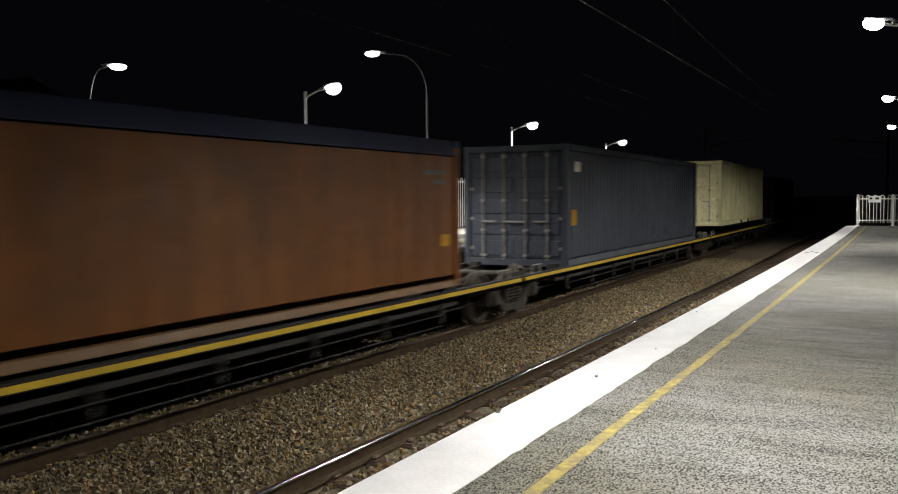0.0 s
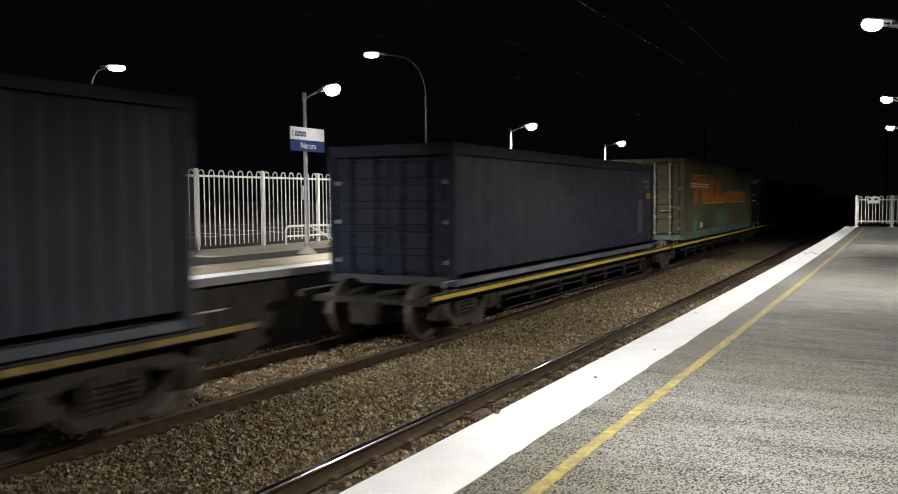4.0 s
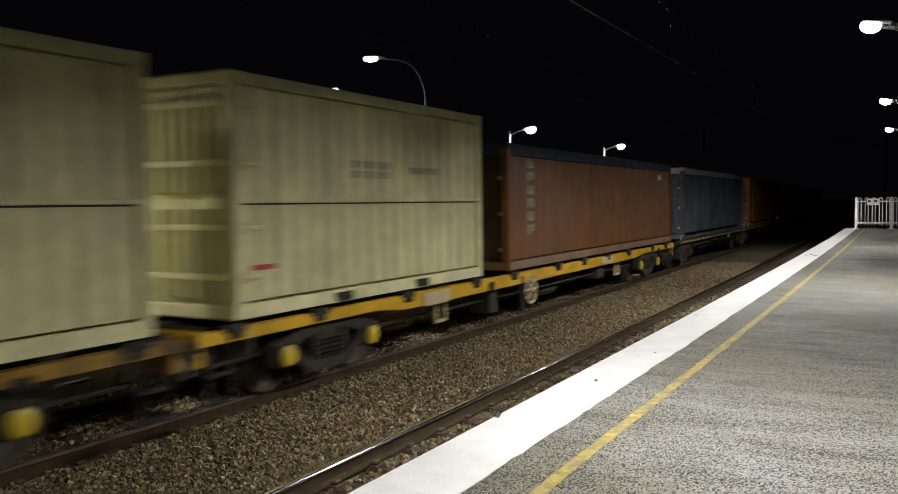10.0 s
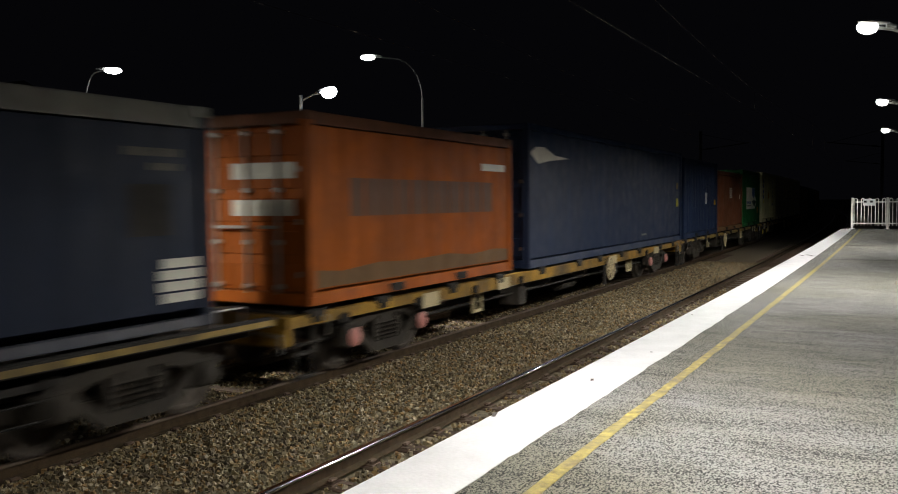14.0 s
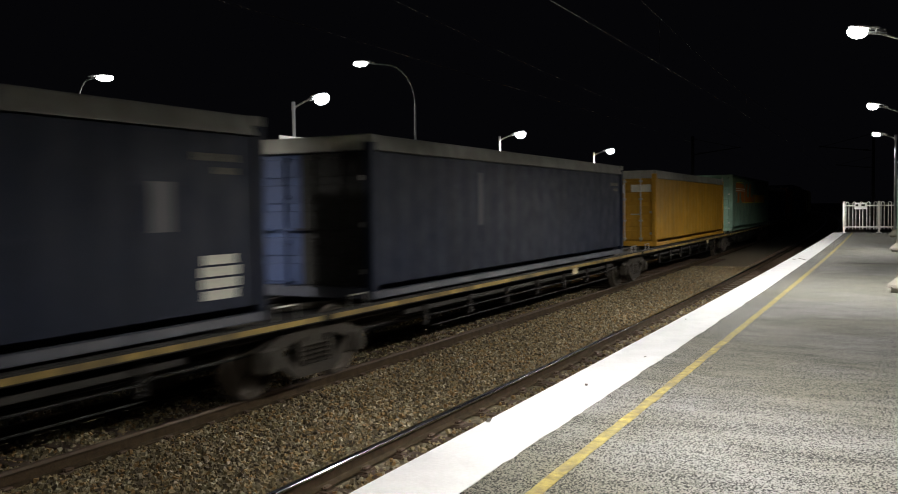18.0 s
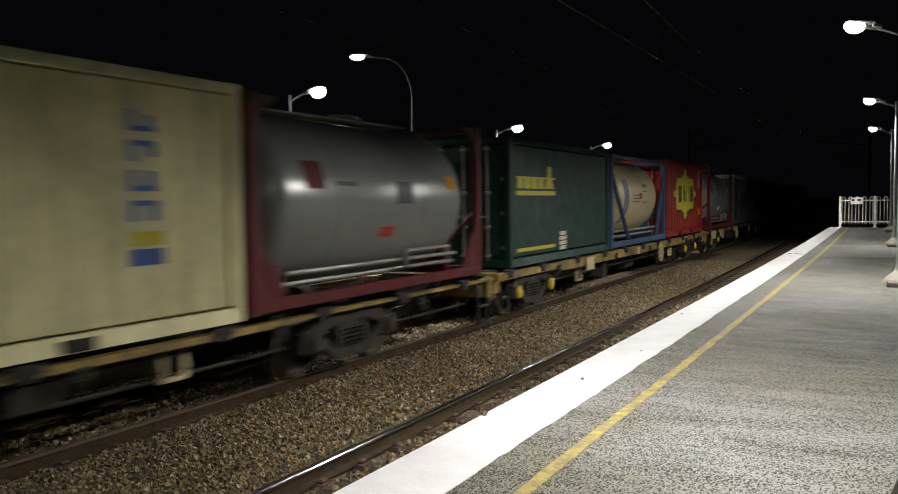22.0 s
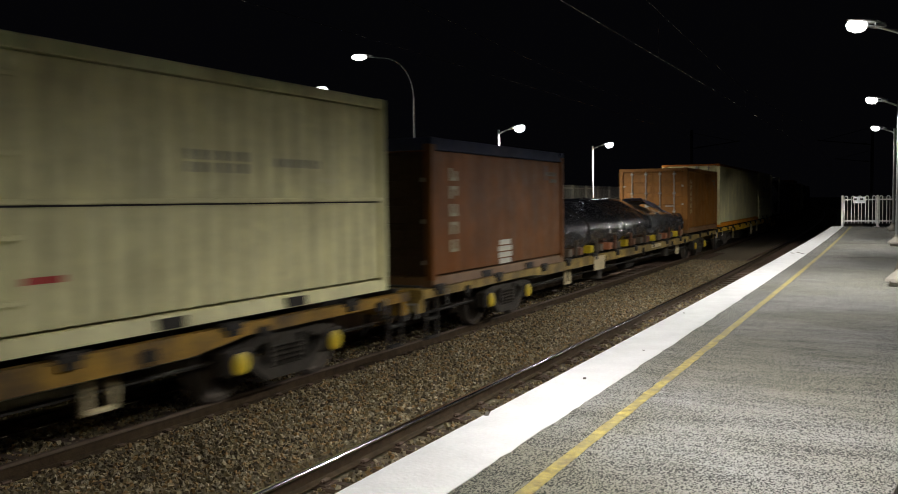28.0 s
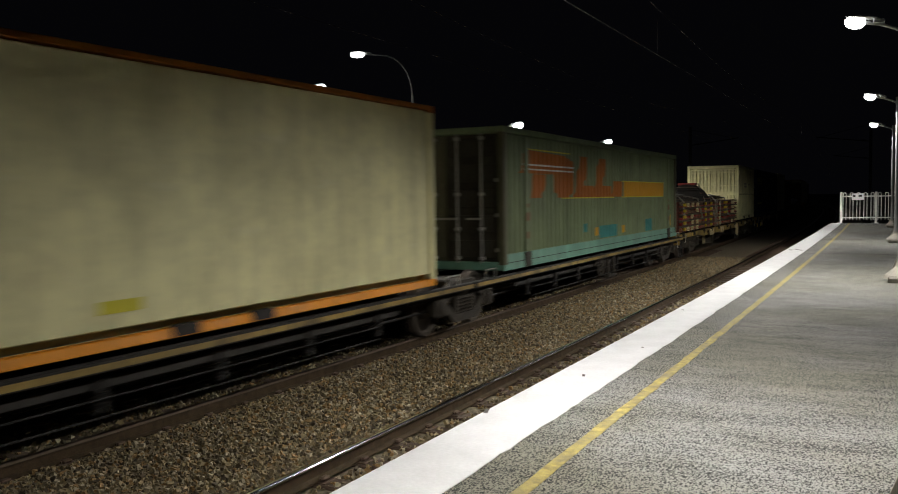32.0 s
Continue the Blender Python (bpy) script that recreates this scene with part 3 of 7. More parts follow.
for s, c, d, h, lit in ((81.6, 112.0, 15.6, 3.0, True), (58.4, 61.0, 5.4, 3.2, False)):
    hs = thing("distant_house", Matrix.Translation((s, c, -1.45)), "dark distant house on the hillside with a lit lamp", "house")
    part("wall", Shape().box(-5, 5, 0.0, 8, 0, d + h, 0.02), EARTH, hs)
    part("roof", Shape().prism([(-5.6, d + h), (5.6, d + h), (0, d + h + 2.2)], -0.5, 8.5), EARTH, hs)
    if lit:
        part("porch_lamp", Shape().lathe([(-0.22, 0.08), (-0.15, 0.2), (0.0, 0.2)], "Y", 10, (1.4, -0.01, 18.15)), WINDOW_GLOW, hs, "warm glowing porch lamp")
        # The pillar emits a little itself, in place of lamplight falling on it.
        part("lit_wall_patch", Shape().box(-0.75, -0.25, -0.05, -0.005, 16.9, 17.9, 0.02), LIT_PORCH, hs, "tan porch pillar glowing faintly as if lamplit")
    else:
        part("window", Shape().box(-0.13, 0.13, -0.05, -0.005, 9.0, 9.9, 0.02), DIM_GLOW, hs, "dimly lit narrow window")


def overhead_mast(s, off, height):
    t = thing("overhead_mast", on_line(s, off, -1.44), "dark steel overhead wire mast beside the line", "mast", "overhead masts")
    part("column", Shape().box(-0.11, 0.11, -0.09, 0.09, 0, height, 0.01), DARK_STEEL, t)
    sg_ = 1 if off < 3 else -1
    part("cantilever", Shape().tube((0, 0, height - 1.3), (0, sg_ * 3.2, height - 0.9), 0.03, 8), DARK_STEEL, t)
    part("stay", Shape().tube((0, 0, height - 0.2), (0, sg_ * 3.0, height - 0.92), 0.015, 6), DARK_STEEL, t)
    part("insulator", Shape().lathe([(-0.2, 0.03), (-0.15, 0.08), (-0.1, 0.03), (-0.05, 0.08), (0.0, 0.03), (0.05, 0.08), (0.1, 0.03)], "Y", 10, (0, sg_ * 0.5, height - 1.22)), DARK_STEEL, t)
    part("footing", Shape().box(-0.35, 0.35, -0.35, 0.35, 0, 0.35, 0.03), CONCRETE, t)


overhead_mast(61.0, -1.5, 7.2)
overhead_mast(92.0, -2.0, 7.2)
overhead_mast(61.5, 9.8, 7.4)


# ---- lamps ----
def lamp_head(sh_body, sh_bowl):
    """The housing points along +x from the end of its arm; the glass bowl hangs under it."""
    n = 16

    def rings(sh, rows, cx, caps):
        v = []
        for z, a, b in rows:
            for i in range(n):
                w = 2 * math.pi * i / n
                v.append((cx + a * math.cos(w), b * math.sin(w), z))
        k = len(rows)
        f = [(j * n + i, j * n + (i + 1) % n, (j + 1) * n + (i + 1) % n, (j + 1) * n + i) for j in range(k - 1) for i in range(n)]
        sh.add(v, f + [tuple(range(n))[::-1], tuple(range((k - 1) * n, k * n))])

    rings(sh_body, ((0.055, 0.20, 0.11), (0.070, 0.22, 0.12), (0.085, 0.18, 0.10), (0.10, 0.10, 0.05)), 0.14, True)
    sh_body.box(-0.14, 0.0, -0.05, 0.05, -0.005, 0.06, 0.015)
    rings(sh_bowl, ((0.066, 0.12, 0.10), (0.045, 0.158, 0.130), (0.0, 0.180, 0.145), (-0.05, 0.176, 0.140), (-0.10, 0.145, 0.115), (-0.135, 0.095, 0.075), (-0.150, 0.035, 0.03)), 0.20, True)


# What each near bowl throws: (along, outward, spread, watts); ahead of the pole is minus.
DIRECTIONS = ((0, 0, 118), (0, 0, 160), (-44, 8, 80), (44, 8, 80), (0, 58, 50), (-30, 52, 56), (30, 52, 56), (-52, 40, 50), (52, 40, 50), (40, 50, 50))
NEAR_WATTS = ((54, 19, 56, 30, 3, 2.5, 0, 1.5, 0, 0), (8, 152, 12, 14, 4, 7, 10.5, 24, 22, 6.5), (2, 103, 7, 5, 3, 6.5, 7.5, 26, 24, 6.5), (0, 32, 9, 5, 2.5, 7, 5, 20, 11, 3))
BEHIND = ((0, 16, 118, 29), (44, 8, 80, 10), (-38, 30, 64, 1.5), (38, 30, 64, 2.5))


def near_lobes(k):
    """The lobes of the k-th near lamp ahead of the camera's side; lamps behind it share one pattern."""
    return tuple((*d, w) for d, w in zip(DIRECTIONS, NEAR_WATTS[k]) if w) if k >= 0 else BEHIND


FAR_LOBES = ((0, 14, 140, 0.75), (0, -52, 80, 0.65))


def lamp_light(name, m, power, lobes):
    """The bowl throws its light down, outward over the track and both ways along the line: a disc for each lobe, of (along, outward, spread, share of power)."""
    for along, out, spread, share in lobes:
        d = bpy.data.lights.new(name, "AREA")
        d.shape, d.size, d.energy, d.color = "DISK", 0.2, power * share, LAMP_COLOUR
        d.spread = radians(spread)
        ob = new(name, d)
        ob.matrix_basis = m @ Matrix.Rotation(radians(-out), 4, "Y") @ Matrix.Rotation(radians(along), 4, "X") @ Matrix.Translation((0, 0, -0.10))


def head_meshes():
    if "lamp_body" not in STORE:
        a, b = Shape(), Shape()
        lamp_head(a, b)
        STORE["lamp_body"], STORE["lamp_bowl"] = a.mesh("housing", True), b.mesh("bowl", True)
    return STORE["lamp_body"], STORE["lamp_bowl"]


def platform_lamp(m, label, group, reach, power, lobes, glow):
    """Pole at the origin, arm along +x, head about half a metre out."""
    t = thing("platform_lamp", m, label, "street lamp", group)
    part("pole", stored("lamp_pole", lambda: Shape().tube((0, 0, -0.06), (0, 0, 3.42), 0.05, 12, 0.036), True), POLE, t)
    part("base_plate", stored("lamp_base", lambda: Shape().box(-0.16, 0.16, -0.16, 0.16, -0.06, 0.025, 0.006).add(
        [(0.05, 0.012, 0.02), (0.15, 0.012, 0.02), (0.05, 0.012, 0.3), (0.05, -0.012, 0.02), (0.15, -0.012, 0.02), (0.05, -0.012, 0.3)],
        [(0, 1, 2), (3, 5, 4), (0, 3, 4, 1), (1, 4, 5, 2), (2, 5, 3, 0)]).lathe([(0.0, 0.22), (0.04, 0.20), (0.16, 0.07), (0.22, 0.055)], "Z", 16)), CONCRETE, t, "pale conical footing")
    part("arm", stored("lamp_arm", lambda: Shape().pipe([(0, 0, 3.30), (0.12, 0, 3.36), (0.3, 0, 3.43), (0.5, 0, 3.47)], 0.022, 8).tube((0, 0, 3.26), (0, 0, 3.44), 0.043, 10), True), POLE, t)
    body, bowl = head_meshes()
    tilt = Matrix.Translation((reach - 0.22, 0, 3.45)) @ Matrix.Rotation(radians(-8), 4, "Y")
    part("housing", body, POLE, t, m=tilt)
    part("bowl", bowl, glow, t, "glowing white lamp bowl", m=tilt if glow == COOL_GLOW else tilt @ Matrix.Translation((0.07, 0, 0.02)) @ Matrix.Diagonal((0.76, 0.76, 0.72, 1)))
    lamp_light("platform_light", m @ Matrix.Translation((reach, 0, 3.285)), power, lobes)
    return t


for k, s in enumerate(NEAR_LAMPS):
    platform_lamp(on_line(s, -2.18, 0.06, math.pi / 2), "galvanised lamp post lit white on the near platform", "near platform lamps", 0.60, 1.2, near_lobes(k - 2), GLOW)
for s in FAR_LAMPS:
    platform_lamp(on_line(s, 9.35, FAR_Z, -math.pi / 2), "galvanised lamp post lit white on the far platform", "far platform lamps", 0.76, LAMP_POWER * (0.6 if 0 < s < 6 else 0.75 if 6 < s < 20 else 1.0), ((0, 10, 150, 0.07), (0, 28, 90, 0.5)) if 6 < s < 20 else FAR_LOBES + (((50, 14, 70, 0.40), (48, -45, 84, 0.9)) if s < 6 else ((-48, -45, 84, 0.65),)) + (((45, 8, 90, 0.35),) if s > 20 else ((45, 22, 80, 0.7),) if s > 6 else ()), COOL_GLOW)


def street_lamp(m, height, reach, label, power):
    """A tall pole that bows over along +x to its head."""
    t = thing("street_lamp", m, label, "street lamp", "street lamps")
    bow = [(0, 0, height - 2.2)] + [(reach * 0.62 * (1 - math.cos(a)), 0, height - 2.2 + 2.1 * math.sin(a)) for a in [math.pi / 2 * k / 8 for k in range(1, 9)]] + [(reach, 0, height)]
    part("pole", Shape().tube((0, 0, 0), (0, 0, height - 2.2), 0.09, 12, 0.06), POLE, t)
    part("arm", Shape().pipe(bow, 0.034, 8), POLE, t)
    part("base_plate", Shape().box(-0.22, 0.22, -0.22, 0.22, 0, 0.03, 0.006), POLE, t)
    body, bowl = head_meshes()
    big = Matrix.Translation((reach - 0.1, 0, height)) @ Matrix.Diagonal((2.2, 2.3, 1.2, 1))
    part("housing", body, POLE, t, m=big)
    part("bowl", bowl, GLOW, t, "glowing white lamp bowl", m=big)
    lamp_light("street_light", m @ Matrix.Translation((reach + 0.45, 0, height - 0.2)), power, ((0, 0, 170, 1.0),))
    return t


street_lamp(Matrix.Translation((39.1, 20.4, 0.03)) @ Matrix.Rotation(radians(113.7), 4, "Z"), 8.78, 2.5, "tall lit street lamp with a bowed arm behind the fence", 120)
street_lamp(Matrix.Translation((27.2, 31.5, 0.06)) @ Matrix.Rotation(radians(-51), 4, "Z"), 7.38, 0.95, "lit street lamp with a short bowed arm in the car park", 90)


# ---- station name sign ----
def letters(text, size, m, material, parent, name="lettering", label=""):
    cu = bpy.data.curves.new(name, "FONT")
    cu.body, cu.size, cu.extrude, cu.align_x, cu.align_y = text, size, 0.002, "CENTER", "CENTER"
    ob = new(name, cu)
    bpy.context.view_layer.update()
    me = bpy.data.meshes.new_from_object(ob.evaluated_get(bpy.context.evaluated_depsgraph_get()))
    bpy.data.objects.remove(ob)
    bpy.data.curves.remove(cu)
    me.materials.clear()
    return part(name, me, material, parent, label, m)


UPRIGHT = Matrix.Rotation(math.pi / 2, 4, "X")
sg = thing("station_sign", on_line(14.83, 9.27, FAR_Z + 2.19), "blue and white station name sign on a lamp post", "sign")
part("blue_panel", Shape().box(-0.58, 0.58, -0.015, 0.015, 0.0, 0.23, 0.004), BLUE_SIGN, sg, "dark blue panel")
part("white_panel", Shape().box(-0.58, 0.58, -0.015, 0.015, 0.234, 0.50, 0.004), WHITE_SIGN, sg, "white panel")
part("blue_tag", Shape().box(-0.53, -0.07, -0.0205, -0.0155, 0.31, 0.41, 0.002), BLUE_SIGN, sg, "small blue tag")
part("round_symbol", Shape().lathe([(-0.024, 0.045), (-0.021, 0.045)], "Y", 14, (-0.485, 0, 0.36)), WHITE_SIGN, sg)
letters("Narara", 0.19, Matrix.Translation((0.0, -0.019, 0.115)) @ UPRIGHT, WHITE_SIGN, sg, label="white station name")
letters("Way Out", 0.085, Matrix.Translation((-0.26, -0.024, 0.358)) @ UPRIGHT, WHITE_SIGN, sg, label="white words on the tag")
for z in (0.1, 0.38):
    part("bracket", Shape().box(-0.06, 0.08, 0.016, 0.10, z, z + 0.03, 0.004), POLE, sg)

# ---- overhead wires ----
wire = thing("overhead_wire", Matrix(), "thin overhead wire above the near track", "overhead wire")
part("contact_wire", Shape().pipe([bend(s, 1.58, 3.66)[0] for s in steps(-80, 160, 10)], 0.0036, 5), WIRE, wire)
part("catenary_wire", Shape().pipe([bend(s, 1.58, 4.55 + 0.35 * math.cos(s / 50 * 2 * math.pi))[0] for s in steps(-80, 160, 4)], 0.0036, 5), WIRE, wire)
for s in steps(-75, 155, 10):
    part("dropper", Shape().tube(bend(s, 1.58, 3.66)[0], bend(s, 1.58, 4.55 + 0.35 * math.cos(s / 50 * 2 * math.pi))[0], 0.003, 4), WIRE, wire)
wire = thing("overhead_wire", Matrix(), "thin overhead wire above the far track", "overhead wire")
part("contact_wire", Shape().pipe([bend(s, 5.5, 3.87)[0] for s in steps(-80, 160, 10)], 0.0036, 5), WIRE, wire)
part("catenary_wire", Shape().pipe([bend(s, 5.5, 4.75 + 0.35 * math.cos(s / 50 * 2 * math.pi))[0] for s in steps(-80, 160, 4)], 0.0036, 5), WIRE, wire)


# ---- freight wagons ----
WAGON_YELLOW = mat("dirty_yellow_wagon_paint", (0.54, 0.30, 0.018), 0.55, var=0.45, scale=2.4, bump=0.15, grime=1.0, grime_colour=(0.05, 0.030, 0.014), streak=0.35)
WAGON_BRIGHT = mat("yellow_wagon_paint", (0.72, 0.43, 0.008), 0.5, var=0.25, scale=2.0, bump=0.1, grime=0.2, grime_colour=(0.10, 0.05, 0.012))
WAGON_OLIVE = mat("faded_ochre_wagon_paint", (0.42, 0.285, 0.06), 0.65, var=0.5, scale=2.4, bump=0.15, grime=0.8, streak=0.4)
WAGON_DARK = mat("grimy_wagon_steel", (0.022, 0.019, 0.016), 0.85, metal=0.0, var=0.4, scale=3, bump=0.25)
STRIPE = mat("yellow_reflective_stripe", (0.68, 0.47, 0.03), 0.45, var=0.2, scale=2, grime=0.25)
BOGIE = mat("brown_bogie_castings", (0.032, 0.026, 0.018), 0.85, metal=0.0, var=0.35, scale=5, bump=0.3)
WHEEL = mat("wheel_steel", (0.10, 0.085, 0.07), 0.6, metal=0.6, var=0.3)
CAP_YELLOW = mat("yellow_axle_cap", (0.70, 0.52, 0.03), 0.5, var=0.15)
CAP_PINK = mat("pink_axle_cap", (0.62, 0.26, 0.22), 0.5, var=0.15)
PLATE = mat("pale_data_plate", (0.72, 0.61, 0.36), 0.5, var=0.3, grime=0.35)
GALVANISED = mat("galvanised_fittings", (0.40, 0.39, 0.36), 0.5, metal=0.5, var=0.2)
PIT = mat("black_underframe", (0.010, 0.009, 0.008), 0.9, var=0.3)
AXLE_Z = 0.46
WHEELSETS = []


def side_frame_mesh():
    """A cast bogie side frame with windows, in the XZ plane, rail head at z = 0."""
    sh = Shape()
    sh.prism([(-1.12, 0.36), (-1.12, 0.60), (-0.75, 0.70), (-0.35, 0.86), (0.35, 0.86), (0.75, 0.70), (1.12, 0.60), (1.12, 0.36), (0.70, 0.36), (0.66, 0.56), (0.32, 0.66), (-0.32, 0.66), (-0.66, 0.56), (-0.70, 0.36)], -0.07, 0.07)
    sh.prism([(-0.72, 0.40), (-0.72, 0.54), (-0.36, 0.30), (0.36, 0.30), (0.72, 0.54), (0.72, 0.40), (0.42, 0.17), (-0.42, 0.17)], -0.06, 0.06)
    for x in (-0.36, 0.28):
        sh.box(x, x + 0.09, -0.06, 0.06, 0.28, 0.68, 0.01)
    return sh


def spring_mesh():
    prof = [(0.29, 0.04)]
    for k in range(5):
        prof += [(0.30 + 0.058 * k, 0.05), (0.318 + 0.058 * k, 0.070), (0.338 + 0.058 * k, 0.05)]
    return Shape().lathe(prof + [(0.60, 0.04)], "Z", 10)


def wheelset_mesh():
    sh = Shape()
    sh.tube((0, -0.98, 0), (0, 0.98, 0), 0.075, 12)
    for s in (-1, 1):
        prof = [(0.66, 0.16), (0.66, 0.49), (0.688, 0.49), (0.70, 0.463), (0.79, 0.455), (0.795, 0.40), (0.75, 0.37), (0.735, 0.20), (0.80, 0.16), (0.80, 0.09)]
        sh.lathe([(s * y, r) for y, r in prof], "Y", 28)
        for k in range(5):
            a = 2 * math.pi * k / 5
            sh.box(0.22, 0.34, s * 0.735 - 0.012, s * 0.735 + 0.012, -0.02, 0.02, m=Matrix.Rotation(a, 4, "Y"))
    return sh


def bogie(parent, x, cap):
    """Bogie whose rail level is z = RAIL_Z of its wagon's frame, at x along it."""
    b = part("bogie", stored("bolster", lambda: Shape().box(-0.24, 0.24, -1.05, 1.05, 0.52, 0.86, 0.03).box(-0.12, 0.12, -0.5, 0.5, 0.3, 0.55, 0.02)), BOGIE, parent, "two-axle cast steel bogie", Matrix.Translation((x, 0, 0)))
    for y in (-1.0, 1.0):
        part("side_frame", stored("side_frame", side_frame_mesh), BOGIE, b, m=Matrix.Translation((0, y, 0)))
        for q in (-0.2, 0.0, 0.2):
            part("coil_spring", stored("coil_spring", spring_mesh), BOGIE, b, m=Matrix.Translation((q, y * 1.02, 0)))
        for ax in (-0.9, 0.9):
            part("axle_box", stored("axle_box", lambda: Shape().box(-0.17, 0.17, -0.1, 0.1, -0.14, 0.16, 0.03)), BOGIE, b, m=Matrix.Translation((ax, y, AXLE_Z)))
            part("axle_cap", stored("axle_cap", lambda: Shape().lathe([(-0.02, 0.125), (0.03, 0.125), (0.05, 0.09)], "Y", 14), True), cap, b, "round axle bearing cap",
                 m=Matrix.Translation((ax, y * 1.1, AXLE_Z)) @ (Matrix.Rotation(math.pi, 4, "Z") if y < 0 else Matrix()))
            part("brake_shoe", stored("brake_shoe", lambda: Shape().prism([(0.47, -0.18), (0.53, -0.16), (0.55, 0.0), (0.53, 0.16), (0.47, 0.18), (0.50, 0.0)], -0.05, 0.05)), WAGON_DARK, b,
                 m=Matrix.Translation((ax, y * 0.73, AXLE_Z)) @ (Matrix.Rotation(math.pi, 4, "Z") if ax > 0 else Matrix()))
    for ax in (-0.9, 0.9):
        w = part("wheelset", stored("wheelset", wheelset_mesh, True), WHEEL, b, "spinning steel wheels on an axle", Matrix.Translation((ax, 0, AXLE_Z)))
        WHEELSETS.append((w, ax, x, parent))


def coupler_mesh():
    sh = Shape()
    sh.box(-0.5, 0.12, -0.08, 0.08, 0.80, 0.98, 0.02)
    sh.prism([(0.05, -0.14), (0.30, -0.16), (0.38, -0.02), (0.30, 0.04), (0.22, 0.02), (0.20, 0.16), (0.05, 0.14)], 0.77, 1.0, "XY")
    return sh


def hand_wheel_mesh():
    sh = Shape()
    sh.lathe([(-0.02, 0.27), (0.0, 0.29), (0.02, 0.27), (0.0, 0.245), (-0.02, 0.27)], "Y", 20, (0, 0, 0), False)
    for k in range(4):
        a = math.pi * k / 4
        sh.box(-0.26, 0.26, -0.008, 0.008, -0.016, 0.016, m=Matrix.Rotation(a, 4, "Y"))
    sh.lathe([(-0.05, 0.05), (0.05, 0.05)], "Y", 10)
    return sh


def flat_wagon(s, front, rear, deck, material, cap, bogies, deep, label, plates=(), wheel_at=None):
    """A skeletal container flat; front and rear are along the train, deck above the platform level."""
    mid, half = (front + rear) / 2, (front - rear) / 2
    t = thing("container_wagon", Matrix(), label, "railway wagon", "freight wagons")
    t["train_s"] = mid
    d = deck - RAIL_Z
    fb = [b - mid for b in bogies]
    for y0, y1 in ((-1.19, -1.07), (1.07, 1.19)):
        lo, hi = d - deep, d - min(0.20, deep - 0.03)
        out = [(-half, d - 0.065), (half, d - 0.065), (half, hi)]
        b0, b1 = min(fb), max(fb)
        out += [(b1 - 0.9, hi), (b1 - 1.7, lo), (b0 + 1.7, lo), (b0 + 0.9, hi), (-half, hi)]
        part("side_sill", Shape().prism(out, y0, y1), material, t)
    part("centre_sill", Shape().box(-half + 0.1, half - 0.1, -0.22, 0.22, d - 0.42, d - 0.06, 0.02), WAGON_DARK, t)
    x = -half + 0.15
    while x < half:
        part("cross_bearer", stored("cross_bearer", lambda: Shape().box(-0.07, 0.07, -1.07, 1.07, -0.16, -0.012, 0.01)), WAGON_DARK, t, m=Matrix.Translation((x, 0, d)))
        x += (2 * half - 0.3) / 9 - 1e-6
    for b in fb:
        bogie(t, b, cap)
    for e, r in ((half, 0), (-half, math.pi)):
        part("coupler", stored("coupler", coupler_mesh), BOGIE, t, m=Matrix.Translation((e, 0, -0.05)) @ Matrix.Rotation(r, 4, "Z"))
        part("head_stock", stored("head_stock", lambda: Shape().box(-0.06, 0.06, -1.15, 1.15, -0.42, -0.04, 0.015)), material, t, m=Matrix.Translation((e - math.copysign(0.06, e), 0, d)))
        sg_ = math.copysign(1, e)
        for y in (-1.14, 1.14):
            st = Shape()
            for q in (-0.17, 0.17):
                st.box(q - 0.02, q + 0.02, -0.02, 0.02, -0.85, -0.1, 0.005)
            for z in (-0.84, -0.55):
                st.box(-0.19, 0.19, -0.04, 0.04, z, z + 0.04, 0.005)
            part("shunter_step", STORE.setdefault("shunter_step", st.mesh("shunter_step")), WAGON_DARK, t, m=Matrix.Translation((e - sg_ * 0.35, y, d)))
        part("brake_hose", Shape().pipe([(e - sg_ * 0.1, -0.35, d - 0.3), (e + sg_ * 0.1, -0.35, d - 0.34), (e + sg_ * 0.22, -0.33, d - 0.55), (e + sg_ * 0.28, -0.28, d - 0.75)], 0.03, 6), WAGON_DARK, t)
        part("uncoupling_lever", Shape().pipe([(e + sg_ * 0.05, -1.12, d - 0.5), (e + sg_ * 0.05, -1.1, d - 0.28), (e + sg_ * 0.06, -0.2, d - 0.22), (e + sg_ * 0.2, -0.05, d - 0.2)], 0.016, 6), GALVANISED, t)
        part("grab_iron", Shape().pipe([(e - sg_ * 0.72, -1.2, d - 0.1), (e - sg_ * 0.72, -1.24, d - 0.12), (e - sg_ * 0.72, -1.24, d - 0.34), (e - sg_ * 0.72, -1.2, d - 0.36)], 0.013, 6), GALVANISED, t)
    lock = stored("container_lock", lambda: Shape().box(-0.17, 0.17, -0.05, 0.05, -0.10, -0.012, 0.012).box(-0.09, 0.09, -0.065, 0.0, -0.17, -0.03, 0.01))
    # Thin dark blocks stand for smears on the sill, not for fittings.
    smear = stored("sill_smear", lambda: Shape().box(-0.10, 0.10, -0.012, 0.012, -0.25, -0.14, 0.006).box(-0.02, 0.02, -0.03, 0.02, -0.32, -0.12, 0.005))
    rng = random.Random(int(-mid * 10))
    x = -half + 0.55
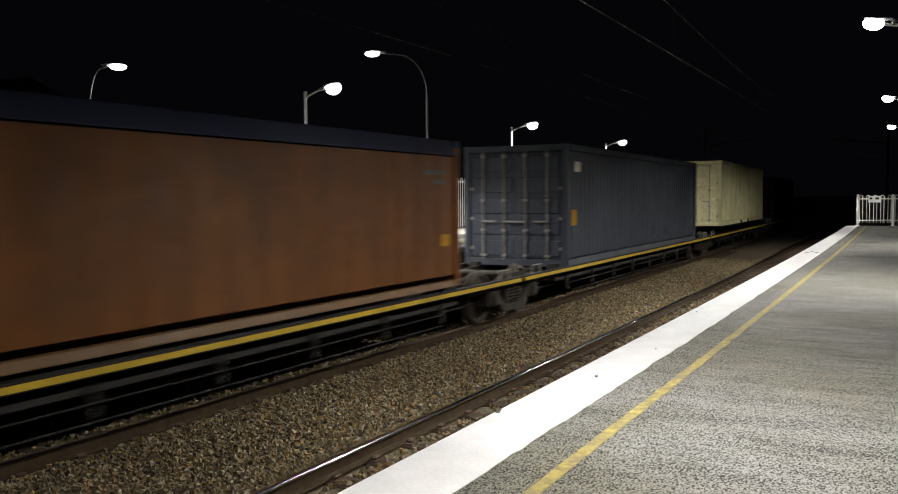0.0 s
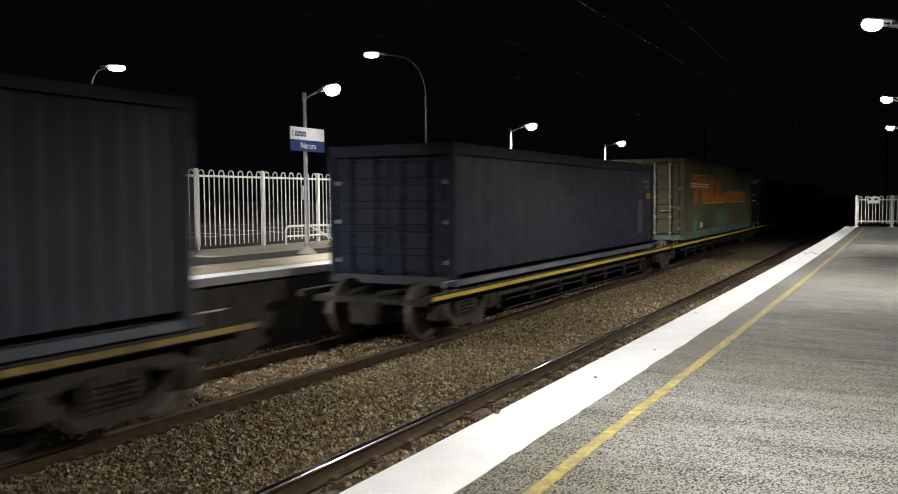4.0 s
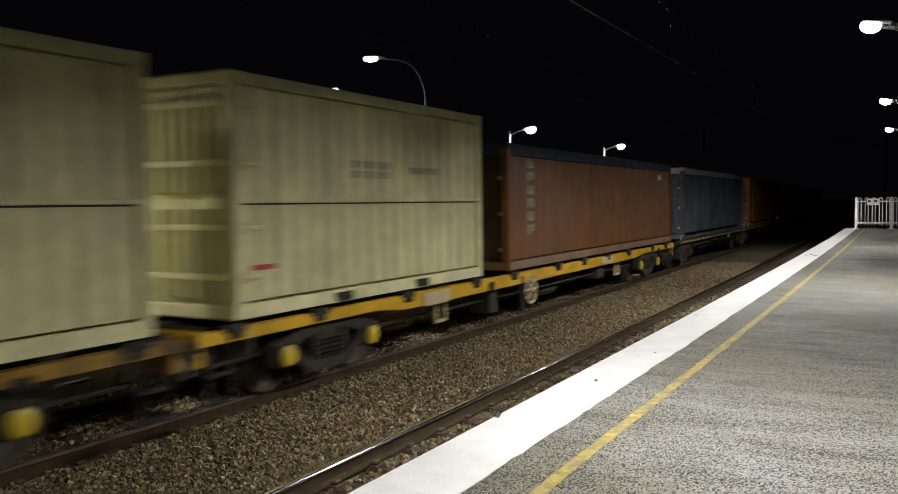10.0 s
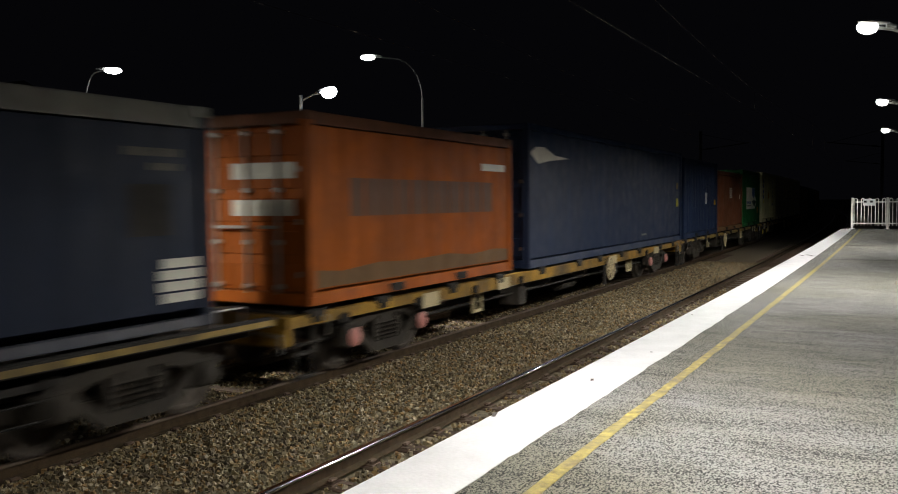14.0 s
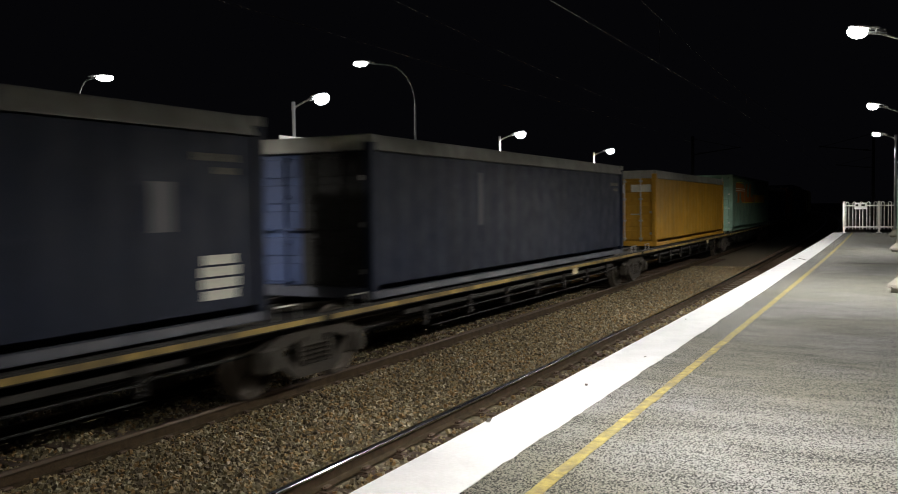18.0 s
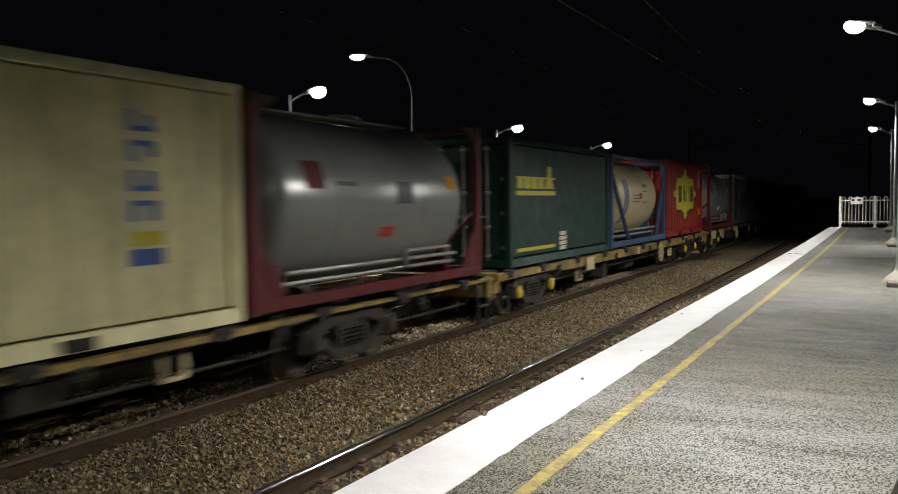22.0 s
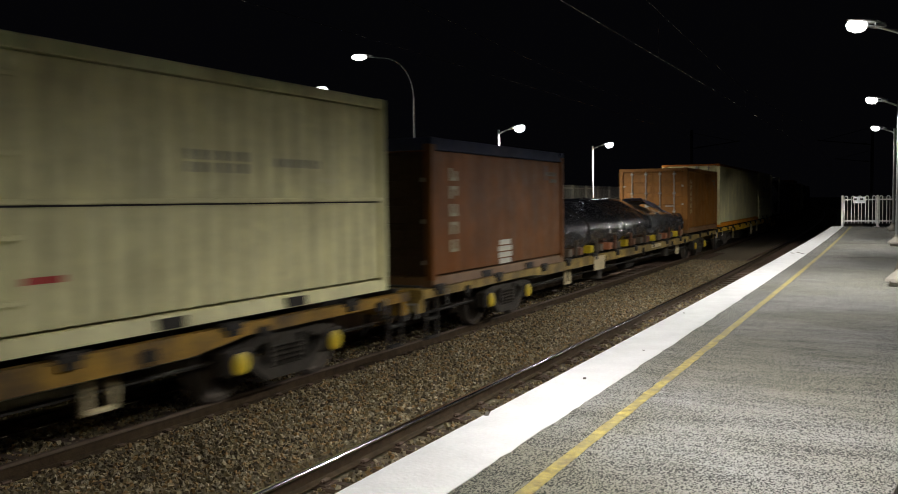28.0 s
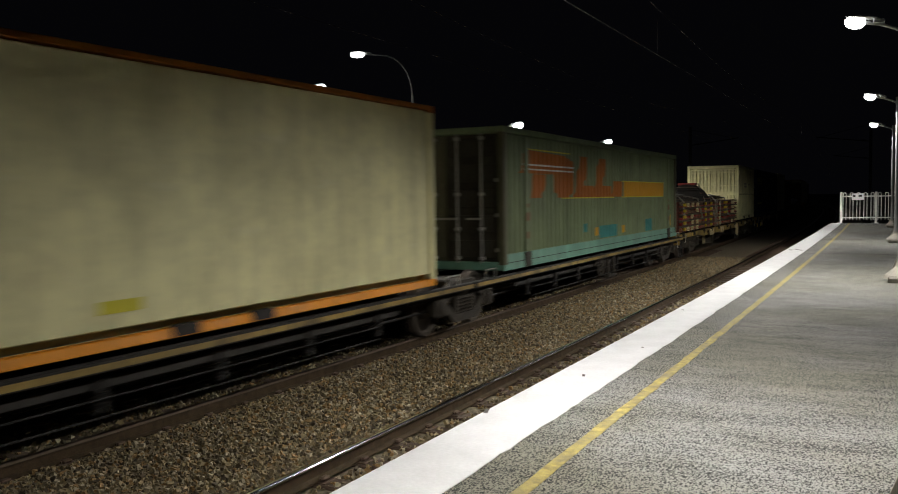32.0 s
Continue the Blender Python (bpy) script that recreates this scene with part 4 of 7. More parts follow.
    while x < half - 0.4:
        part("container_lock", lock, WAGON_DARK, t, "grimy container lock", m=Matrix.Translation((x, -1.17, d)))
        if rng.random() < 0.45:
            part("sill_smear", smear, WAGON_DARK, t, m=Matrix.Translation((x + rng.uniform(0.5, 1.0), -1.204, d)))
        x += rng.uniform(1.5, 2.4)
    for q, w, h in ((fb[0] * 0.45, 0.5, 0.34), (fb[-1] * 0.35, 0.36, 0.46)):
        part("equipment_box", Shape().box(q - w / 2, q + w / 2, -1.02, -0.6, d - deep - h, d - deep + 0.1, 0.02), BOGIE, t, "dull brown brake equipment box")
    for q in (fb[0] * 0.62, fb[-1] * 0.62):
        part("hanger", Shape().box(q - 0.03, q + 0.03, -1.0, -0.94, d - deep - 0.34, d - 0.2, 0.006).box(q + 0.27, q + 0.33, -1.0, -0.94, d - deep - 0.34, d - 0.2, 0.006).box(q - 0.03, q + 0.33, -1.0, -0.94, d - deep - 0.38, d - deep - 0.33, 0.006), PLATE, t, "pale steel step hanger")
    for p, w, h in plates:
        part("data_plate", Shape().box(-w / 2, w / 2, -0.006, 0.0, -h, 0.0, 0.002), PLATE, t, "pale data plate", m=Matrix.Translation((p - mid, -1.225, d - 0.085)))
    if wheel_at is not None:
        part("hand_brake_wheel", stored("hand_wheel", hand_wheel_mesh, True), PLATE, t, "pale spoked hand-brake wheel", m=Matrix.Translation((wheel_at - mid, -1.24, 0.58)))
        part("brake_bracket", Shape().box(-0.05, 0.05, 0.0, 0.35, 0.1, 0.25, 0.01).box(-0.35, -0.25, 0.0, 0.06, -0.3, 0.35, 0.01), WAGON_DARK, t, m=Matrix.Translation((wheel_at - mid, -1.2, 0.5)))
    part("air_reservoir", Shape().lathe([(-0.5, 0.05), (-0.45, 0.16), (0.45, 0.16), (0.5, 0.05)], "X", 14), BOGIE, t, m=Matrix.Translation((0.8, -0.55, d - 0.62)))
    part("brake_pipe", Shape().tube((-half + 0.5, -0.85, d - 0.5), (half - 0.5, -0.85, d - 0.5), 0.025, 6), WAGON_DARK, t)
    truss = Shape().tube((min(fb) + 1.4, -0.95, d - deep - 0.05), (max(fb) - 1.4, -0.95, d - deep - 0.05), 0.02, 6)
    part("brake_rod", truss, POLE, t)
    return t


def well_wagon(front, rear, deck, bogies, label, bright, plates=(), low=0.30, lift=0.015, wheel_at=None):
    """One unit of a well wagon: a thin striped sill along each side over a dark trussed well. deck: the sill's top."""
    mid, half = (front + rear) / 2, (front - rear) / 2
    t = thing("well_wagon", Matrix(), label, "railway wagon", "freight wagons")
    t["train_s"] = mid
    d = deck - RAIL_Z
    for y0, y1 in ((-1.25, -1.13), (1.13, 1.25)):
        part("side_sill", Shape().box(-half, half, y0, y1, d - 0.11, d, 0.012), WAGON_DARK, t)
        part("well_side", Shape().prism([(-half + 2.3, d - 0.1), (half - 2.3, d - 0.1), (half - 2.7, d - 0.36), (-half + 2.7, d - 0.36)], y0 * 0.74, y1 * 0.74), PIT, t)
    part("side_stripe", Shape().box(-half + 0.05, half - 0.05, -1.256, -1.251, d - 0.090, d - 0.028, 0.0), STRIPE if bright else WAGON_OLIVE, t, "yellow stripe along the sill")
    for q in (0.17, 0.34):
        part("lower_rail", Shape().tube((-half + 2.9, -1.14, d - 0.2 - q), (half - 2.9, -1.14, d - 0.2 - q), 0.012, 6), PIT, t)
    for x in steps(-half + 2.8, half - 2.8, 1.6):
        part("well_rib", stored("well_rib%.2f" % low, lambda: Shape().box(-0.04, 0.04, -1.10, -1.04, -low - 0.16, 0.0, 0.01)), WAGON_DARK, t, m=Matrix.Translation((x, 0, d - 0.06)))
    part("well_floor", Shape().box(-half + 2.2, half - 2.2, -1.05, 1.05, d - 0.30, d - 0.22, 0.01), WAGON_DARK, t)
    for e in (1, -1):
        part("end_platform", Shape().box(-0.9, 0.9, -1.1, 1.1, d - 0.20, d - 0.10, 0.01), WAGON_DARK, t, m=Matrix.Translation((e * (half - 1.1), 0, 0)))
        for y in (-0.7, 0.7):
            part("end_beam", Shape().tube((e * (half - 2.1), y, d - 0.04), (e * (half - 0.1), y * 0.4, d - 0.02), 0.05, 8), BOGIE, t)
        part("hand_rail", Shape().pipe([(e * (half - 0.5), -1.2, d - 0.02), (e * (half - 0.5), -1.2, d + 0.16), (e * (half - 0.9), -1.2, d + 0.16), (e * (half - 0.9), -1.2, d - 0.02)], 0.014, 6), GALVANISED, t)
    for x in (-half * 0.72, half * 0.72):
        for y in (-0.92, 0.92):
            part("pedestal", Shape().box(x - 0.2, x + 0.2, y - 0.1, y + 0.1, d - 0.23, d + lift, 0.01), WAGON_DARK, t, "dark block under the container")
    part("centre_sill", Shape().box(-half, half, -0.25, 0.25, d - 0.5, d - 0.14, 0.02), WAGON_DARK, t)
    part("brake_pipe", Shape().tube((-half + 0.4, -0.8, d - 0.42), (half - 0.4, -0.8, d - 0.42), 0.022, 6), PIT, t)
    for b in bogies:
        bogie(t, b - mid, BOGIE)
    for p, w, h in plates:
        part("data_plate", Shape().box(-w / 2, w / 2, -0.006, 0.0, -h, 0.0, 0.002), PLATE, t, "pale data plate", m=Matrix.Translation((p - mid, -1.258, d - 0.095)))
    if wheel_at is not None:
        q = wheel_at - mid
        part("hand_brake_wheel", stored("hand_wheel", hand_wheel_mesh, True), BOGIE, t, "grimy spoked hand-brake wheel", m=Matrix.Translation((q, -1.20, 0.56)))
        part("brake_bracket", Shape().box(q - 0.12, q + 0.5, -1.12, -0.9, 0.50, d - 0.09, 0.02).box(q + 0.72, q + 0.82, -1.18, -1.1, 0.22, d - 0.09, 0.01).box(q + 1.22, q + 1.32, -1.18, -1.1, 0.22, d - 0.09, 0.01).box(q + 0.66, q + 1.38, -1.22, -1.0, 0.18, 0.24, 0.01), BOGIE, t, "grey brake bracket with a step")
    return t


# ---- loads ----
def paint(name, c, grime=0.35, streak=0.22, rough=0.55):
    return mat(name, c, rough, var=0.16, scale=0.8, bump=0.06, bump_scale=30, streak=streak, grime=grime, scuff=0.20, shine=0.22)


ORANGE = paint("rust_orange_container_paint", (0.235, 0.082, 0.014), 0.45)
ORANGE2 = paint("faded_orange_container_paint", (0.280, 0.117, 0.018), 0.4)
BROWN = paint("brown_red_container_paint", (0.215, 0.080, 0.036), 0.4)
NAVY = paint("navy_container_paint", (0.010, 0.019, 0.044), 0.08)
SCUFFED = mat("scuffed_blue_grey_paint", (0.016, 0.025, 0.043), 0.55, var=0.2, scale=0.8, bump=0.06, streak=0.25, grime=0.1, scuff=0.6, shine=0.22)
DARKNAVY = paint("dark_navy_container_paint", (0.008, 0.014, 0.034), 0.08)
SLATE = paint("slate_blue_container_paint", (0.066, 0.078, 0.102), 0.22, 0.15)
TEAL = paint("pale_teal_container_paint", (0.15, 0.25, 0.185), 0.35)
SAGE = paint("faded_sage_green_paint", (0.205, 0.262, 0.138), 0.3)
DUSTY_BROWN = paint("dusty_brown_rail_paint", (0.215, 0.118, 0.052), 0.3)
DUSTY_GREY = paint("dusty_blue_grey_rail_paint", (0.060, 0.066, 0.086), 0.3)
# Grime, darkened so that the sage container's near door looks unlit.
GRIMY_SHADED = mat("grimy_shaded_paint", (0.050, 0.047, 0.034), 0.75, var=0.4, scale=1.5, streak=0.4, grime=0.5, shine=0.2)
# Grimy brown with the shade of narrow gaps and tank frame tops in its colour.
SHADED_BROWN = mat("shaded_grimy_brown_paint", (0.060, 0.034, 0.016), 0.75, var=0.4, scale=1.5, streak=0.4, grime=0.5, shine=0.2)
CHARCOAL = mat("flat_charcoal_overpaint", (0.046, 0.056, 0.063), 0.75, var=0.3, scale=1.5, streak=0.3, grime=0.2, shine=0.2)
WORNTEAL = mat("worn_grey_teal_paint", (0.125, 0.150, 0.140), 0.7, var=0.3, scale=1.2, bump=0.06, streak=0.4, grime=0.3, grime_colour=(0.05, 0.06, 0.06), shine=0.2)
OLIVETEAL = paint("faded_olive_green_paint", (0.108, 0.108, 0.062), 0.4)
DULLTEAL = paint("dull_turquoise_rail_paint", (0.115, 0.185, 0.145), 0.35)
RAILTEAL = paint("pale_turquoise_rail_paint", (0.155, 0.33, 0.25), 0.2)
GREYTEAL = mat("weathered_grey_green_paint", (0.095, 0.112, 0.135), 0.7, var=0.4, scale=0.8, bump=0.08, streak=0.45, grime=0.95, grime_colour=(0.020, 0.025, 0.028), shine=0.2)
GREEN = paint("green_container_paint", (0.012, 0.130, 0.034), 0.12)
DKGREEN = paint("dark_green_container_paint", (0.011, 0.050, 0.038), 0.12)
CREAM = paint("cream_container_paint", (0.82, 0.78, 0.45), 0.16, 0.24)
WHITE = paint("off_white_container_paint", (0.82, 0.78, 0.44), 0.2, 0.16)
YELLOW = paint("ochre_yellow_container_paint", (0.50, 0.265, 0.025), 0.2)
RED = paint("red_container_paint", (0.33, 0.030, 0.022), 0.2)
BLUE = paint("blue_container_paint", (0.011, 0.027, 0.074), 0.15)
MAROON = paint("maroon_frame_paint", (0.155, 0.017, 0.024), 0.5)
# Worn blue, raised in brightness to carry the lamp glare on one door.
LIT_BLUE = paint("lit_worn_blue_paint", (0.040, 0.068, 0.165), 0.4)
FRAMEBLUE = paint("blue_grey_frame_paint", (0.075, 0.13, 0.27), 0.3)
GREYROOF = paint("grey_top_rail_paint", (0.37, 0.365, 0.33), 0.3)
BLUEROOF = paint("dark_blue_top_rail_paint", (0.024, 0.034, 0.088), 0.25)
STEELTANK = mat("brushed_tank_steel", (0.31, 0.325, 0.31), 0.27, metal=0.15, var=0.0)
CREAMTANK = mat("cream_tank_paint", (0.84, 0.72, 0.40), 0.35, var=0.1, grime=0.15)
WHITETANK = mat("white_tank_paint", (0.82, 0.80, 0.64), 0.2, var=0.08, grime=0.12)
WRAP = mat("glossy_black_wrap", (0.060, 0.061, 0.066), 0.20, metal=0.35, var=0.1, scale=6, bump=1.0, bump_scale=9, coat=1.0, shine=0.9)
BLUE_TARP = mat("blue_tarpaulin", (0.03, 0.10, 0.30), 0.5, var=0.2, scale=4, bump=0.4, bump_scale=12)
RACKRED = paint("red_steel_paint", (0.36, 0.045, 0.038), 0.25)
RACKSALMON = paint("salmon_primer", (0.44, 0.175, 0.090), 0.25)
DULL_RED = paint("dull_red_brown_paint", (0.15, 0.045, 0.032), 0.4)
RACKBROWN = paint("brown_flat_rack_paint", (0.20, 0.095, 0.055), 0.4)
RACKYELLOW = paint("yellow_mark_paint", (0.56, 0.42, 0.02), 0.12)
TIMBER = mat("dark_timber_packing", (0.11, 0.085, 0.06), 0.85, var=0.4, scale=6, bump=0.3, stretch=(0.2, 1, 1))
INK_YELLOW = mat("yellow_lettering", (0.64, 0.57, 0.02), 0.5, var=0.12, grime=0.12)
INK_WHITE = mat("pale_lettering", (0.76, 0.74, 0.64), 0.5, var=0.2, grime=0.15)
INK_PALE = mat("worn_pale_lettering", (0.52, 0.45, 0.29), 0.6, var=0.35, scale=5, grime=0.5)
INK_ORANGE = mat("orange_lettering", (0.44, 0.135, 0.009), 0.6, shine=0.25, var=0.15, grime=0.3)
INK_BLUE = mat("blue_lettering", (0.035, 0.10, 0.36), 0.5, var=0.15)
INK_DARK = mat("dark_lettering", (0.06, 0.06, 0.07), 0.5, var=0.15)
INK_FAINT = mat("faded_grey_lettering", (0.30, 0.28, 0.20), 0.5, var=0.3, scale=6)
INK_DIM = mat("dirty_grey_lettering", (0.125, 0.115, 0.085), 0.6, var=0.3, scale=6)
INK_RED = mat("red_label", (0.50, 0.05, 0.04), 0.5, var=0.1)
INK_TEAL = mat("blue_green_patch", (0.04, 0.21, 0.20), 0.6, shine=0.25, var=0.2)
INK_AMBER = mat("amber_label", (0.56, 0.29, 0.008), 0.6, shine=0.25, var=0.1)
GALV = mat("galvanised_rods", (0.36, 0.35, 0.32), 0.5, metal=0.5, var=0.2)
ORANGE_RAIL = paint("bright_orange_rail_paint", (0.72, 0.27, 0.012), 0.08)
W2 = 1.219


def ribs(length, y, sgn, pitch=0.278, depth=0.036):
    """The zigzag outline of a corrugated wall from -length/2 to length/2."""
    n = max(2, int(length / pitch))
    p = length / n
    out = []
    for i in range(n):
        a = -length / 2 + i * p
        out += [(a + 0.04 * p, y), (a + 0.40 * p, y), (a + 0.54 * p, y - sgn * depth), (a + 0.90 * p, y - sgn * depth)]
    out.append((length / 2 - 0.001, y))
    return out


def corrugated_body(L, H, band, pitch=0.278, depth=0.036):
    y = W2 - 0.03
    low = ribs(L - 0.24, -y, -1, pitch, depth)
    high = ribs(L - 0.24, y, 1, pitch, depth)[::-1]
    front = [(L / 2 - 0.07 - (0.03 if i % 2 else 0.0), -1.05 + 2.1 * i / 14) for i in range(15)]
    rear = [(-L / 2 + 0.16, 1.05), (-L / 2 + 0.16, -1.05)]
    return Shape().prism(low + front + high + rear, 0.192, H - band - 0.018, "XY").box(-L / 2 + 0.12, L / 2 - 0.12, -W2 + 0.24, W2 - 0.24, 0.05, H - 0.05)


def plain_body(L, H, band):
    return Shape().box(-L / 2 + 0.1, L / 2 - 0.06, -W2 + 0.035, W2 - 0.035, 0.192, H - band - 0.018, 0.01).box(-L / 2 + 0.12, L / 2 - 0.12, -W2 + 0.24, W2 - 0.24, 0.05, H - 0.05)


def door_mesh(H, band):
    """One door leaf, hinged at its outer edge y = 0, running to +y."""
    return Shape().box(-0.05, 0.0, 0.01, 1.10, 0.17, H - band - 0.02, 0.012)


def rod_mesh(H, band):
    sh = Shape().tube((-0.10, 0, 0.14), (-0.10, 0, H - band), 0.019, 8)
    for z in (0.2, 0.75, 1.4, H - band - 0.12):
        sh.box(-0.125, -0.045, -0.05, 0.05, z, z + 0.06, 0.008)
    sh.box(-0.135, -0.11, -0.02, 0.30, 0.95, 0.99, 0.006)
    return sh


def casting_mesh():
    sh = Shape().box(-0.089, 0.089, -0.081, 0.081, -0.059, 0.059, 0.012)
    sh.box(-0.03, 0.03, -0.0825, 0.0825, -0.025, 0.025, 0.008)
    return sh


def clipped(poly, x, keep):
    """The piece of a polygon before (keep = -1) or after (keep = 1) the line at x."""
    out = []
    for (ax, az), (bx, bz) in zip(poly, poly[1:] + poly[:1]):
        ina, inb = (ax - x) * keep >= 0, (bx - x) * keep >= 0
        if ina:
            out.append((ax, az))
        if ina != inb:
            out.append((x, az + (bz - az) * (x - ax) / (bx - ax)))
    return out


def ribbed_marking(poly, at, length, pitch, depth):
    """A painted shape laid over the ribs of a wall; at: its middle along the wall."""
    n = max(2, int(length / pitch))
    p = length / n
    sh = Shape()
    lo, hi = min(q[0] for q in poly), max(q[0] for q in poly)
    k = int(math.floor((at + lo + length / 2) / p)) - 1
    cuts = []
    while True:
        a = -length / 2 + k * p - at
        cuts += [(a + 0.04 * p, 0.0), (a + 0.40 * p, 0.0), (a + 0.54 * p, depth), (a + 0.90 * p, depth)]
        if a > hi:
            break
        k += 1
    for (x0, y0), (x1, y1) in zip(cuts, cuts[1:]):
        if x1 <= lo or x0 >= hi:
            continue
        piece = clipped(clipped(poly, x0, 1), x1, -1)
        if len(piece) < 3:
            continue
        m = len(piece)
        ys = [y0 + (y1 - y0) * (x - x0) / (x1 - x0) for x, z in piece]
        sh.add([(x, y - 0.004, z) for (x, z), y in zip(piece, ys)] + [(x, y, z) for (x, z), y in zip(piece, ys)],
               [tuple(range(m)), tuple(range(m, 2 * m))[::-1]] + [(i, (i + 1) % m, m + (i + 1) % m, m + i) for i in range(m)])
    return sh


def container(name, L, H, colour, label, band=0.12, roof=None, plain=False, marks=(), mid_rail=False, pockets=(), pitch=0.278, depth=0.036, rail_colour=None, end=None, fins=0, doors=None, end_marks=(), rail_h=0.162):
    """A shipping container on its base, its length along x; the camera's side is -y and the doors are at -x."""
    t = thing(name, Matrix(), label, "shipping container", "containers on the train")
    roof = roof or colour
    rail_colour = rail_colour or colour
    key = "%.2f%.2f%.2f%.2f" % (L, H, band, pitch)
    body = part("body", stored(("plain" if plain else "ribbed") + key, lambda: plain_body(L, H, band) if plain else corrugated_body(L, H, band, pitch, depth)), colour, t)
    part("roof_panel", stored("roof" + key, lambda: Shape().box(-L / 2 + 0.08, L / 2 - 0.08, -W2 + 0.06, W2 - 0.06, H - 0.06, H - 0.015, 0.01)), roof, t)
    for y in (-1, 1):
        y0 = y * (W2 - 0.06)
        part("top_rail", stored("top_rail" + key, lambda: Shape().prism([(-0.055, H - band), (0.058, H - band), (0.060, H - band + 0.012), (0.058 - 0.22 * band, H - 0.012), (0.046 - 0.22 * band, H), (-0.055, H)], -L / 2 + 0.09, L / 2 - 0.09, "YZ")), roof, t, m=Matrix.Translation((0, y0, 0)) @ Matrix.Rotation(0 if y > 0 else math.pi, 4, "Z"))
        part("bottom_rail", stored("bottom_rail%.2f" % rail_h + key, lambda: Shape().prism([(-0.055, 0.005), (0.060, 0.005), (0.060, 0.02), (0.032, rail_h - 0.012), (0.020, rail_h), (-0.055, rail_h)], -L / 2 + 0.09, L / 2 - 0.09, "YZ")), rail_colour, t, m=Matrix.Translation((0, y0, 0)) @ Matrix.Rotation(0 if y > 0 else math.pi, 4, "Z"))
        for x in (-1, 1):
            part("corner_post", stored("post" + key, lambda: Shape().box(-0.075, 0.075, -0.07, 0.07, 0.1, H - 0.1, 0.015)), end or colour, t, m=Matrix.Translation((x * (L / 2 - 0.075), y * (W2 - 0.07), 0)))
            for z in (0.059, H - 0.059):
                part("corner_casting", stored("casting", casting_mesh), roof if z > 1 else rail_colour, t, m=Matrix.Translation((x * (L / 2 - 0.089), y * (W2 - 0.081), z)))
        # doors: near and far leaf paints; some carry the shade of the gap.
        leaf = doors[0 if y < 0 else 1] if doors else (end or colour)
        d = part("door", stored("door" + key, lambda: door_mesh(H, band)), leaf, t, "ribbed steel door leaf", m=Matrix.Translation((-L / 2 + 0.10, y * 1.10, 0)) @ (Matrix() if y < 0 else Matrix.Scale(-1, 4, (0, 1, 0))))
        hh = H - band - 0.19
        for k in range(0 if mid_rail else 5):
            part("door_panel", stored("door_panel" + key, lambda: Shape().box(-0.072, -0.045, 0.08, 1.03, 0, hh / 5 * 0.72, 0.02)), leaf, d, m=Matrix.Translation((0, 0, 0.17 + hh * (k + 0.12) / 5)))
        if mid_rail:
            for i in range(6):
                for z0, z1 in ((0.22, H * 0.45), (H * 0.51, H - band - 0.1)):
                    part("door_rib", Shape().box(-0.135, -0.045, 0.07 + 0.17 * i, 0.15 + 0.17 * i, z0, z1, 0.015), leaf, d)
        for q in () if mid_rail else (0.35, 0.85):
            part("locking_rod", stored("rod" + key, lambda: rod_mesh(H, band), True), leaf if colour in (NAVY, DARKNAVY, ORANGE) else GALV, d, m=Matrix.Translation((0, q, 0)))
        for z in (0.35, 1.0, 1.65):
            part("hinge", stored("hinge", lambda: Shape().box(-0.075, -0.03, -0.03, 0.09, 0, 0.07, 0.008)), GALV, d, m=Matrix.Translation((0, 0, z)))
    for x in (-1, 1):
        part("end_header", stored("header" + key, lambda: Shape().box(-0.055, 0.055, -W2 + 0.14, W2 - 0.14, H - band, H - 0.005, 0.01)), roof, t, m=Matrix.Translation((x * (L / 2 - 0.06), 0, 0)))
        part("end_sill", stored("sill" + key, lambda: Shape().box(-0.055, 0.055, -W2 + 0.14, W2 - 0.14, 0.005, 0.16, 0.01)), rail_colour, t, m=Matrix.Translation((x * (L / 2 - 0.06), 0, 0)))
    if mid_rail:
        part("middle_rail", Shape().box(-L / 2 + 0.14, L / 2 - 0.14, -W2 + 0.0, -W2 + 0.045, H * 0.47, H * 0.47 + 0.05, 0.008).box(-L / 2 + 0.14, L / 2 - 0.14, -W2 + 0.03, -W2 + 0.045, H * 0.47 - 0.03, H * 0.47, 0.0), colour, t)
        # A dark strip stands in for the shadow line below the rail.
        part("shadow_strip", Shape().box(-L / 2 + 0.14, L / 2 - 0.14, -W2 + 0.024, -W2 + 0.06, H * 0.47 - 0.020, H * 0.47 - 0.002), WAGON_DARK, t, "dark strip drawn as the shadow under the middle rail")
        for z in (H * 0.36, H * 0.62, H * 0.86, H * 0.16):
            part("door_bar", Shape().box(-0.04, 0.0, -1.1, 1.1, 0, 0.07, 0.01), colour, t, m=Matrix.Translation((-L / 2 + 0.01, 0, z)))
            part("side_catch", Shape().box(0, 0.34, -0.02, 0.0, 0, 0.05, 0.008).box(0, 0.05, -0.03, 0.0, -0.05, 0.12, 0.008), colour, t, m=Matrix.Translation((-L / 2 + 0.12, -W2 + 0.005, z)))
    for p in pockets:
        part("forklift_pocket", Shape().box(-0.18, 0.18, -0.006, 0.10, 0.015, 0.125, 0.0), WAGON_DARK, t, "dark forklift pocket", m=Matrix.Translation((p, -W2 - 0.004, 0)))
    for i in range(fins):
        z = 0.2 + (H - band - 0.3) * i / fins
